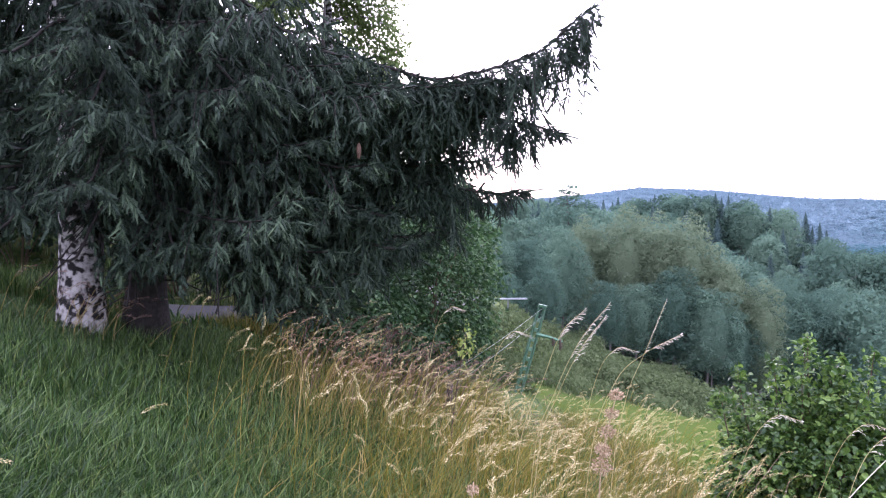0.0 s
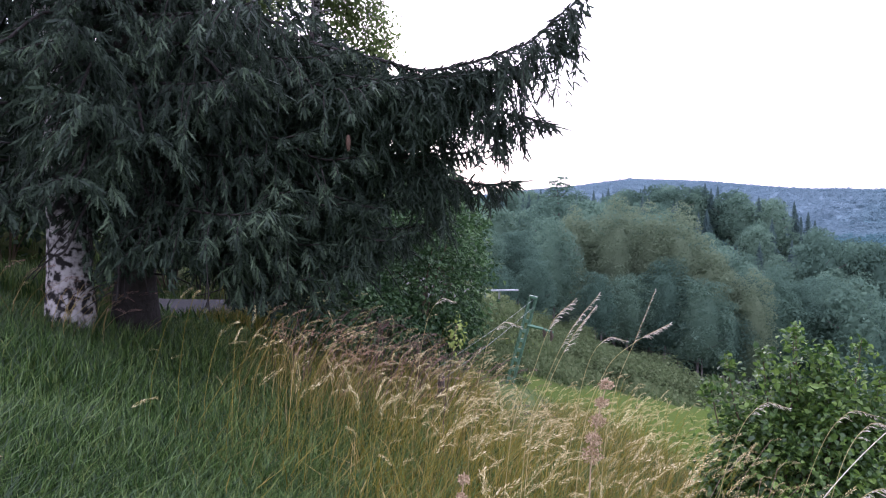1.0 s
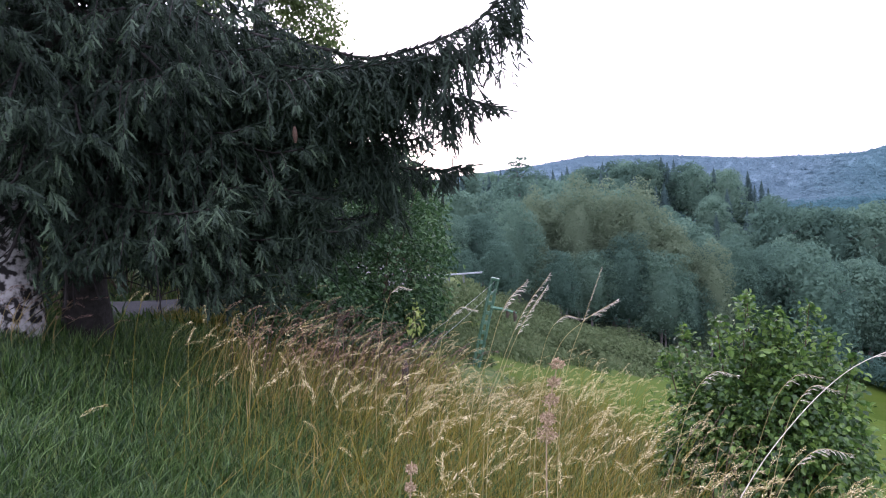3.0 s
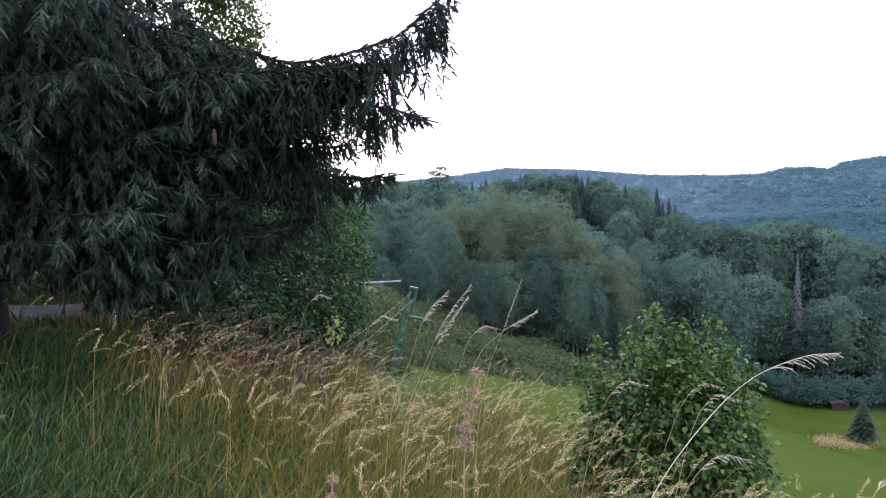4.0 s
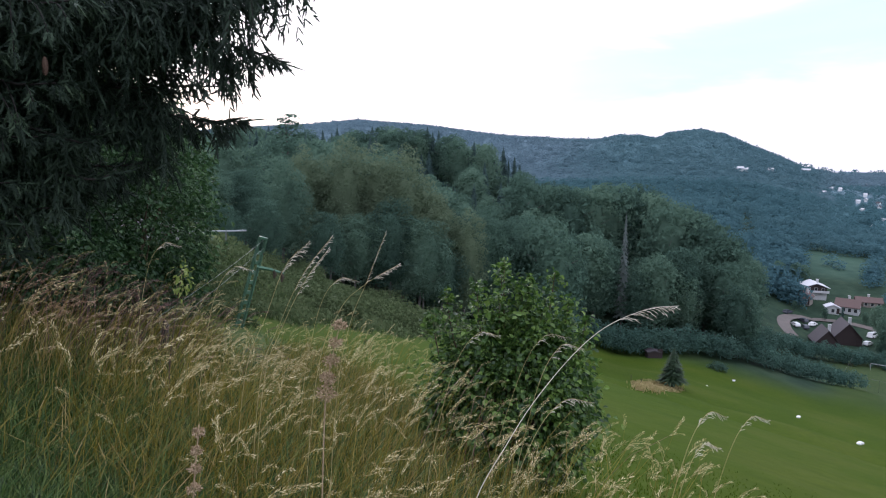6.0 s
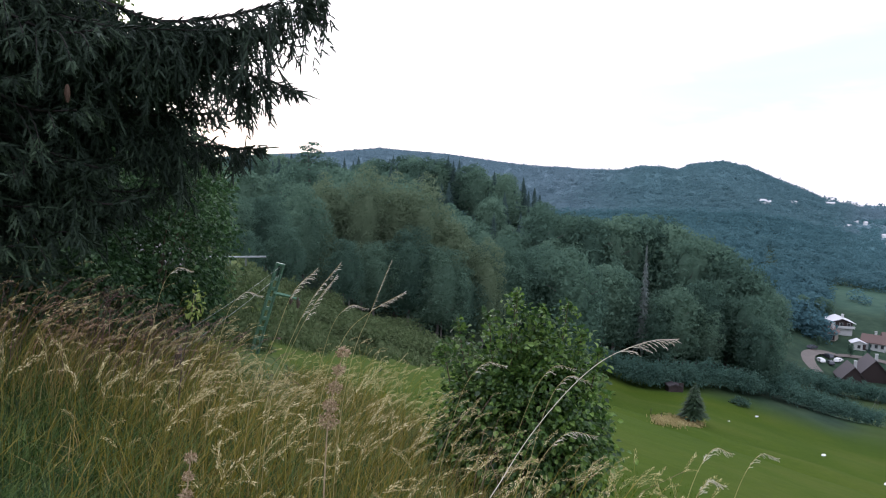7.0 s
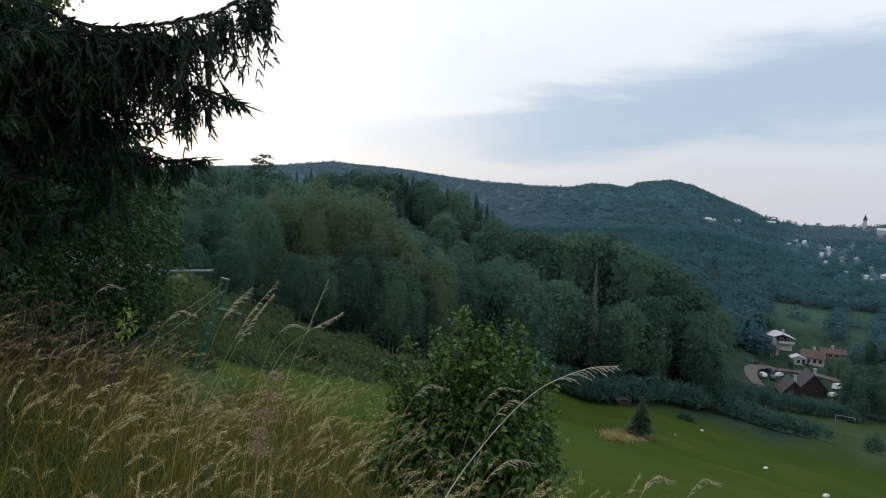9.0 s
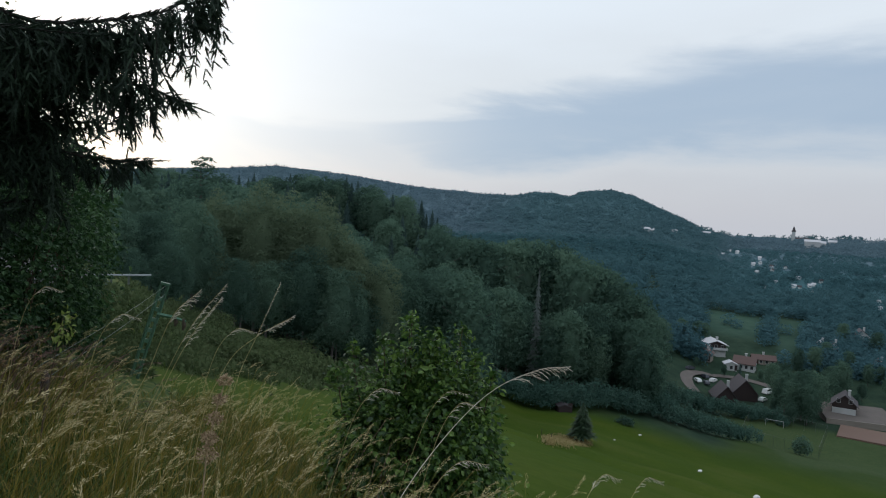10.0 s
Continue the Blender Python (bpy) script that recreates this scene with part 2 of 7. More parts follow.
M_SHRUB = mat("shrub_leaves", [(0.019, 0.050, 0.013), (0.060, 0.126, 0.025), (0.18, 0.285, 0.058)], 0.45, 3, 0.2, island=0.9, translucent=0.42, spec=0.5)
M_HAZEL = mat("hazel_leaves", [(0.014, 0.040, 0.015), (0.035, 0.084, 0.028), (0.080, 0.150, 0.052)], 0.5, 3, 0.2, island=0.9, translucent=0.3)
M_STEM = mat("woody_stem", [(0.05, 0.035, 0.022), (0.12, 0.09, 0.06)], 0.85, 30, 0.5)
# valley haze put into the leaf colour as a lighter blue-green cast
M_LEAF_A = mat("hazy_beech_crown", [(0.056, 0.100, 0.076), (0.088, 0.150, 0.110), (0.122, 0.196, 0.138)], 0.9, 0.9, 0.3, island=0.25, translucent=0.45, per_object=1.0, spec=0.0, big=0.15)
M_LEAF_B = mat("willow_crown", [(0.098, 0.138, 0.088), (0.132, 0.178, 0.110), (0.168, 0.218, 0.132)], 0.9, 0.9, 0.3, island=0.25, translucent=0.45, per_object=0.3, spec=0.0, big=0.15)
# bluish needles: haze over the ridge is part of this colour
M_FIR = mat("hazy_conifer_crown", [(0.046, 0.080, 0.076), (0.062, 0.102, 0.095), (0.082, 0.126, 0.115)], 0.9, 0.5, 0.2, island=0.4, translucent=0.3, per_object=0.4, spec=0.0)
M_TRUNK = mat("forest_trunk", [(0.05, 0.045, 0.04), (0.16, 0.15, 0.14)], 0.9, 4, 0.5, per_object=0.3)
# blue haze over the far slopes is put into this woods colour
M_FARWOOD = mat("hazy_far_woods", [(0.054, 0.116, 0.132), (0.076, 0.152, 0.170), (0.102, 0.186, 0.200)], 0.9, 0.05, 0.3, island=0.3, translucent=0.45, big=0.01, spec=0.0)
# haze before the mountain is painted into this blue-grey base colour
M_DISTANCE = mat("haze_blue_mountain", [(0.116, 0.178, 0.214), (0.140, 0.208, 0.244), (0.164, 0.236, 0.272)], 0.9, 0.06, 0.6, island=0.1, bump=0.9, translucent=0.5, big=0.008, spec=0.0)
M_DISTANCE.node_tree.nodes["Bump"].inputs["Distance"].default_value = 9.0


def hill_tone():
    """Lessens the haze put into the mountain's colour, for the nearer, darker green hill."""
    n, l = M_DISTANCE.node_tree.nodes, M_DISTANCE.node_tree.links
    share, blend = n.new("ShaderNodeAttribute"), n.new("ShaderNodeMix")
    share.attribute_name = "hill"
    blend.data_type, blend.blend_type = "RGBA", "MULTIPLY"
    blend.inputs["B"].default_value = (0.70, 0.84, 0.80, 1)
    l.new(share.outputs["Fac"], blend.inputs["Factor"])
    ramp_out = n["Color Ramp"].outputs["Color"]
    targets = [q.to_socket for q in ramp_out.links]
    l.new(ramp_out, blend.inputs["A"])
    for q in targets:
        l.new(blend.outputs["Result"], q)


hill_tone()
M_STEEL = mat("green_painted_steel", [(0.040, 0.100, 0.062), (0.085, 0.180, 0.115), (0.150, 0.255, 0.180)], 0.45, 14, 0.6, metal=0.2, bump=0.3, big=2.0)
M_DARKWOOD = mat("weathered_wood", [(0.035, 0.028, 0.022), (0.10, 0.08, 0.06)], 0.85, 20, 0.5)
M_WIRE = mat("galvanised_wire", [(0.10, 0.12, 0.11), (0.22, 0.24, 0.23)], 0.4, 40, 0.3, metal=0.7)
M_RAIL = mat("galvanised_rail", [(0.24, 0.27, 0.28), (0.36, 0.39, 0.40)], 0.5, 6, 0.3, metal=0.3)
M_WHITE = mat("white_render", [(0.34, 0.35, 0.35), (0.52, 0.53, 0.53)], 0.8, 3, 0.3, big=0.5)
M_BEIGE = mat("beige_render", [(0.19, 0.168, 0.145), (0.27, 0.238, 0.205)], 0.85, 3, 0.3, big=0.5)
M_REDROOF = mat("clay_roof", [(0.085, 0.058, 0.052), (0.145, 0.098, 0.088)], 0.8, 8, 0.4)
M_GREYROOF = mat("pale_sheet_roof", [(0.42, 0.42, 0.44), (0.6, 0.6, 0.62)], 0.5, 5, 0.3)
M_DARKROOF = mat("dark_slate_roof", [(0.035, 0.03, 0.035), (0.075, 0.065, 0.07)], 0.7, 6, 0.4)
M_BARNWOOD = mat("brown_boards", [(0.028, 0.021, 0.021), (0.052, 0.038, 0.036)], 0.85, 9, 0.4)
M_PANE = mat("window_pane", [(0.02, 0.025, 0.03), (0.05, 0.055, 0.06)], 0.12, 4, 0.3, spec=0.6)
M_SAND = mat("sandy_yard", [(0.090, 0.080, 0.072), (0.150, 0.128, 0.114)], 0.9, 3, 0.4, big=0.2)
M_CLAY = mat("clay_court", [(0.135, 0.088, 0.068), (0.185, 0.122, 0.094)], 0.9, 3, 0.3, bump=0.2)
M_STONE = mat("stand_in_white", [(0.6, 0.6, 0.58), (0.8, 0.8, 0.78)], 0.8, 6, 0.3, bump=0.3)
M_TYRE = mat("black_rubber", [(0.015, 0.015, 0.015), (0.03, 0.03, 0.03)], 0.8, 20, 0.3)
M_CARWHITE = mat("white_car_paint", [(0.7, 0.7, 0.7), (0.8, 0.8, 0.8)], 0.25, 5, 0.1, spec=0.6)
M_CARDARK = mat("dark_car_paint", [(0.03, 0.035, 0.05), (0.06, 0.065, 0.08)], 0.25, 5, 0.1, spec=0.6)

# ---- the ground ----
AZ = np.array([-180, -60, 0, 10, 20, 28, 36, 44, 50, 57, 66, 95, 180.0])
DIST = np.log([70, 100, 160, 210, 270, 420, 800, 1500, 5000.0])
HILLS = np.array([
    [8, 8, -6, -10, -14.8, -17.8, -20.1, -22.1, -22.9, -24, -25, -21, 8],
    [10, 10, -8, -14, -20, -25.2, -28.4, -31.1, -32.6, -34, -35, -30, 10],
    [12, 12, -9, -11, -25, -33, -41, -45, -48, -50, -51, -46, 12],
    [12, 12, -6, -6, -17, -30, -39, -48, -56, -58, -58, -54, 12],
    [12, 12, -9, -9, -9, -20, -30, -47, -60, -61, -61, -58, 12],
    [12, 12, -25, -25, -30, -36, -40, -44, -47, -49, -50, -52, 12],
    [12, 12, -30, -25, -25, -26, -22, -20, -33, -33, -33, -40, 12],
    [14, 14, 35, 45, 42, 28, 36, 36, -22, -24, -20, -10, 14],
    [-50] * 13])
# the far skyline: height angle of the mountain against its bearing
SKY_AZ = np.array([-10, 11.5, 15.3, 20.1, 26.9, 31.4, 34.1, 35.9, 37.3, 38.5, 39.4, 41.6, 43.3, 45.0, 46.8, 48.9, 50.9, 54.6, 58.2, 62, 75])
SKY_EL = np.array([0.5, 2.25, 2.75, 2.40, 1.80, 1.50, 1.55, 1.95, 1.90, 1.62, 2.05, 2.32, 2.02, 1.34, 0.66, -0.28, -0.62, -0.48, -0.3, -0.3, -0.3])
ROAD = curve_through([(-24, 8.6), (-14, 10.2), (-8, 12.2), (-4.5, 14.0), (-2.2, 18.5), (-1.2, 26), (-0.4, 34), (0.9, 40.0), (0.6, 46.5), (-3.5, 55), (-12, 62)], 90)
ROAD_Z = np.interp(np.linspace(0, 1, 90), [0, 0.24, 0.42, 0.68, 1.0], [0.35, 0.12, -0.6, -3.45, -3.0])


def height(x, y):
    x, y = np.asarray(x, float), np.asarray(y, float)
    d = np.hypot(x, y) + 1e-6
    az = np.degrees(np.arctan2(x, y))
    slope = -(0.34 * x + 0.0965 * y)
    slope = np.where(slope > 1.0, 1.0 + 2.5 * np.tanh((slope - 1.0) / 2.5), slope)
    rows = np.stack([np.interp(az, AZ, r) for r in HILLS])
    ld = np.clip(np.log(d), DIST[0], DIST[-1] - 1e-6)
    k = np.clip(np.searchsorted(DIST, ld, side="right") - 1, 0, len(DIST) - 2)
    f = (ld - DIST[k]) / (DIST[k + 1] - DIST[k])
    f = f * f * (3 - 2 * f) * 0.5 + f * 0.5
    lo = np.take_along_axis(rows, k[None], 0)[0]
    hi = np.take_along_axis(rows, k[None] + 1, 0)[0]
    far = lo + (hi - lo) * f
    crest = 1.6 + 1500 * np.tan(np.radians(np.interp(az, SKY_AZ, SKY_EL))) - 9
    inside = smooth01(-14, 0, az) * (1 - smooth01(66, 80, az))
    near_crest = np.exp(-((ld - np.log(1500)) / 0.28) ** 2) * inside
    far = far * (1 - near_crest) + crest * near_crest
    w = smooth01(45, 75, d)
    z = slope * (1 - w) + far * w
    swell = smooth01(36, 42, az) * (1 - smooth01(62, 75, az)) * (1 - smooth01(185, 216, d))
    z += d * 0.0145 * swell * (0.5 * smooth01(45, 90, d) + 0.5 * smooth01(100, 150, d))
    z += 0.05 * np.sin(x * 1.3 + 0.7 * y) * np.sin(y * 0.9 - 0.4 * x) * smooth01(1, 6, d)
    z += smooth01(120, 400, d) * 2.0 * np.sin(x * 0.021 + 1) * np.sin(y * 0.017 + 2)
    return z


_flat_height = height


def height(x, y):
    """The hillside, with the road's bed let into it."""
    shape = np.shape(x)
    x, y = np.ravel(np.asarray(x, float)), np.ravel(np.asarray(y, float))
    z = np.array(_flat_height(x, y))
    close = np.nonzero((np.hypot(x, y) < 90))[0]
    if len(close):
        dd = np.hypot(x[close, None] - ROAD[None, :, 0], y[close, None] - ROAD[None, :, 1])
        j = dd.argmin(1)
        d = dd[np.arange(len(close)), j]
        reach = 7.0 - 2.8 * (x[close] > ROAD[j, 0]) * smooth01(8.5, 10, y[close]) * (1 - smooth01(20, 29, y[close]))
        w = 1 - smooth01(1.9, reach, d)
        z[close] = z[close] * (1 - w) + (ROAD_Z[j] - 0.06) * w
    return z.reshape(shape)


def ground_at(x, y):
    return float(height(np.array([x]), np.array([y]))[0])


def spot(az, d):
    """A place by its bearing and its distance from the viewpoint."""
    x, y = d * math.sin(radians(az)), d * math.cos(radians(az))
    return x, y, ground_at(x, y)


def clearing_share(a, d):
    """Two small fields between the gardens on the far slope."""
    field = smooth01(48.9, 49.7, a) * (1 - smooth01(52.9, 53.6, a)) * smooth01(366, 382, d) * (1 - smooth01(424, 436, d))
    strip = smooth01(53.9, 54.3, a) * (1 - smooth01(55.7, 56.2, a)) * smooth01(352, 366, d) * (1 - smooth01(428, 446, d))
    return np.maximum(field, 0.8 * strip)


def build_ground():
    az = np.concatenate([np.arange(-180, -45, 5.0), np.arange(-45, 72, 0.6), np.arange(72, 180, 5.0)])
    dist = np.concatenate([[0.05], np.geomspace(0.5, 90, 110), np.geomspace(94, 4800, 120)])
    A, Dd = np.meshgrid(np.radians(az), dist, indexing="xy")
    X, Y = Dd * np.sin(A), Dd * np.cos(A)
    Z = height(X, Y)
    V = np.stack([X, Y, Z], -1).reshape(-1, 3)
    na, nd = len(az), len(dist)
    i, j = np.meshgrid(np.arange(nd - 1), np.arange(na), indexing="ij")
    p, q = i * na + j, i * na + (j + 1) % na
    F = np.concatenate([np.stack([p, p + na, q], -1).reshape(-1, 3), np.stack([q, p + na, q + na], -1).reshape(-1, 3)])
    # faces beyond 700 m take the mountain colour that has haze in it
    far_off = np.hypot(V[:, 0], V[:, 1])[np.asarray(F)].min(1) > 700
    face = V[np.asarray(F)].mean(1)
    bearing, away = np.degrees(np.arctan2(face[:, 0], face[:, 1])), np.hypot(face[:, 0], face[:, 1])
    # wooded ground of the far slope shares the haze-tinted woods colour
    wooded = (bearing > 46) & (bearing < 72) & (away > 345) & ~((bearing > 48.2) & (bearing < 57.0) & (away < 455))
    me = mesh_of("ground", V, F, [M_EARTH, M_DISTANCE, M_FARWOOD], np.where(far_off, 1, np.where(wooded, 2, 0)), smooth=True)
    # how far each place is mown meadow, scrub or woodland floor
    x, y, d = V[:, 0], V[:, 1], np.hypot(V[:, 0], V[:, 1])
    a = np.degrees(np.arctan2(x, y))
    meadow = meadow_share(x, y)
    wood = smooth01(60, 85, d) * (1 - smooth01(26, 34, a)) + smooth01(150, 175, d) * smooth01(26, 34, a)
    wood *= 1 - smooth01(50, 53, a) * (1 - smooth01(244, 252, d)) * 0.6
    clearing = clearing_share(a, d)
    rise = np.degrees(np.arctan2(V[:, 2] - 1.6, d))
    # share of the nearer hill, which gets less of the painted haze
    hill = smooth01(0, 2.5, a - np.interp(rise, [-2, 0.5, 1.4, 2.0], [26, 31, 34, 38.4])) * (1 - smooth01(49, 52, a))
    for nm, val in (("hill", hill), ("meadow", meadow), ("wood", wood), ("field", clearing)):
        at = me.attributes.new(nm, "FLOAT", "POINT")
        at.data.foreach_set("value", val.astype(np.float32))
    return tagged(new("ground", me), "grassy hillside falling to a green valley with meadows", "ground", kind="structure")


def meadow_share(x, y):
    """Mown grass lies beyond the tall grass, down to the hedge."""
    d = np.hypot(x, y)
    a = np.degrees(np.arctan2(x, y))
    edge = 0.3 * np.sin(y * 1.7) + 0.25 * np.sin(x * 2.3)
    m = smooth01(-0.5, 0.9, d - np.interp(a, [0, 4.2, 5.5, 7.5, 10, 13, 17, 22, 27, 32], [99, 60, 18, 14.6, 12.6, 11.4, 10.2, 9.2, 8.2, 5.2]) + edge) * (a > 0)
    scrub = smooth01(-0.6, 0.9, (y - 14.5 - 1.3 * x) * 0.6 + edge)
    brink = np.interp(a, [51, 52.5, 53.9, 55.6, 57.5, 60], [195, 202, 202, 170, 173, 184])
    return m * (1 - scrub) * (1 - smooth01(-2, 3, d - brink))


def ground_material():
    m = bpy.data.materials.new("hillside")
    m.use_nodes = True
    n, l = m.node_tree.nodes, m.node_tree.links
    bsdf = n["Principled BSDF"]
    bsdf.inputs["Roughness"].default_value = 0.9
    bsdf.inputs["Specular IOR Level"].default_value = 0.03
    tc = n.new("ShaderNodeTexCoord")

    def tone(scale, a, b, c, detail=8, rough=0.65):
        t = n.new("ShaderNodeTexNoise")
        t.inputs["Scale"].default_value, t.inputs["Detail"].default_value, t.inputs["Roughness"].default_value = scale, detail, rough
        l.new(tc.outputs["Object"], t.inputs["Vector"])
        r = n.new("ShaderNodeValToRGB")
        r.color_ramp.elements.new(0.5)
        for e, col, pos in zip(r.color_ramp.elements, (a, b, c), (0.3, 0.5, 0.7)):
            e.color, e.position = (*col, 1), pos
        l.new(t.outputs["Fac"], r.inputs["Fac"])
        return r.outputs["Color"], t.outputs["Fac"]

    def mixed(fac, a, b):
        x = n.new("ShaderNodeMix")
        x.data_type = "RGBA"
        l.new(fac, x.inputs["Factor"])
        l.new(a, x.inputs["A"])
        l.new(b, x.inputs["B"])
        return x.outputs["Result"]
    rough_grass, relief = tone(2.2, (0.03, 0.05, 0.014), (0.055, 0.085, 0.025), (0.11, 0.11, 0.04))
    fine, _ = tone(1.6, (0.024, 0.044, 0.004), (0.042, 0.069, 0.005), (0.070, 0.096, 0.010), 9, 0.75)
    patch, _ = tone(0.07, (0.066, 0.080, 0.016), (0.040, 0.066, 0.007), (0.024, 0.050, 0.006), 7, 0.65)
    half = n.new("ShaderNodeValue")
    half.outputs[0].default_value = 0.55
    mown = mixed(half.outputs[0], fine, patch)
    floor_tone, _ = tone(0.12, (0.018, 0.034, 0.022), (0.028, 0.050, 0.032), (0.045, 0.068, 0.040))
    am, aw = n.new("ShaderNodeAttribute"), n.new("ShaderNodeAttribute")
    am.attribute_name, aw.attribute_name = "meadow", "wood"
    col = mixed(am.outputs["Fac"], rough_grass, mown)
    col = mixed(aw.outputs["Fac"], col, floor_tone)
    # field green made bluer to carry the haze over the far slope
    hazy_field_tone, _ = tone(0.15, (0.036, 0.070, 0.052), (0.046, 0.086, 0.062), (0.062, 0.102, 0.072))
    af = n.new("ShaderNodeAttribute")
    af.attribute_name = "field"
    col = mixed(af.outputs["Fac"], col, hazy_field_tone)
    l.new(col, bsdf.inputs["Base Color"])
    bp = n.new("ShaderNodeBump")
    bp.inputs["Strength"].default_value, bp.inputs["Distance"].default_value = 0.6, 0.08
    l.new(relief, bp.inputs["Height"])
    l.new(bp.outputs["Normal"], bsdf.inputs["Normal"])
    return m


M_EARTH = ground_material()
build_ground()


def build_road():
    tan = np.gradient(ROAD, axis=0)
    tan /= np.linalg.norm(tan, axis=1, keepdims=True)
    side = np.stack([tan[:, 1], -tan[:, 0]], 1)
    across = np.array([-1.9, -1.75, -0.6, 0.6, 1.75, 1.9])
    lift = np.array([-0.12, 0.0, 0.03, 0.03, 0.0, -0.12])
    V = np.concatenate([np.c_[ROAD + side * o, ROAD_Z + h] for o, h in zip(across, lift)])
    k, F = len(ROAD), []
    for s in range(len(across) - 1):
        for i in range(k - 1):
            p, q = s * k + i, (s + 1) * k + i
            F += [(p, q, q + 1), (p, q + 1, p + 1)]
    tagged(new("road", mesh_of("road", V, F, [M_ROAD], smooth=True)), "narrow grey asphalt lane curving behind the spruces", "road", kind="structure")


build_road()

# ---- leaves and needles ----


def shoot_template(needles=13, seed=3, core=0.0075, reach0=0.020, base=0.035):
    """A spruce shoot along x, one long, with its needles; y and z are in metres."""
    r = np.random.default_rng(seed)
    V, F = [(0, 0, 0)], []
    for s, q in ((0.12, 0.7), (0.55, 1.0)):
        V += [(s, core * q * math.cos(w), core * q * math.sin(w)) for w in (0.3, 2.4, 4.5)]
    V.append((1.0, 0, 0))
    for j in range(3):
        k = (j + 1) % 3
        F += [(0, 1 + j, 1 + k), (1 + j, 4 + j, 4 + k), (1 + j, 4 + k, 1 + k), (4 + j, 7, 4 + k)]
    for i in range(needles):
        s = (i + 0.5) / needles
        w = i * 2.39996 + r.uniform(-0.3, 0.3)
        reach = reach0 * (1 - 0.4 * s ** 3) * r.uniform(0.8, 1.2)
        c, q = math.cos(w), math.sin(w)
        b = len(V)
        V += [(s - base, 0.003 * c, 0.003 * q), (s + base, 0.003 * c, 0.003 * q), (s + 0.10 * r.uniform(0.6, 1.3), reach * c, reach * q)]
        F.append((b, b + 1, b + 2))
    return np.array(V), np.array(F)


SHOOT = shoot_template()
SHOOT_COARSE = shoot_template(6, 5, 0.011, 0.028, 0.08)


def leaf_template(width=0.62, fold=0.14):
    """A pointed leaf along x, one long, folded at its midrib and bent down."""
    V = np.array([(0, 0, 0), (0.28, width * 0.42, fold), (0.28, -width * 0.42, fold), (0.62, width * 0.46, fold * 0.7), (0.62, -width * 0.46, fold * 0.7),
                  (0.3, 0, 0.02), (0.65, 0, -0.03), (1.0, 0, -0.16)])
    F = np.array([(0, 5, 1), (0, 2, 5), (1, 5, 6), (1, 6, 3), (2, 6, 5), (2, 4, 6), (3, 6, 7), (4, 7, 6)])
    return V, F


LEAF = leaf_template()
LEAF_BROAD = leaf_template(0.74, 0.16)
LEAF_SMALL = (np.array([(0, 0, 0), (0.45, 0.36, 0.07), (0.45, -0.36, 0.07), (1, 0, -0.1)]), np.array([(0, 3, 1), (0, 2, 3)]))
UP = np.array([0, 0, 1.0])


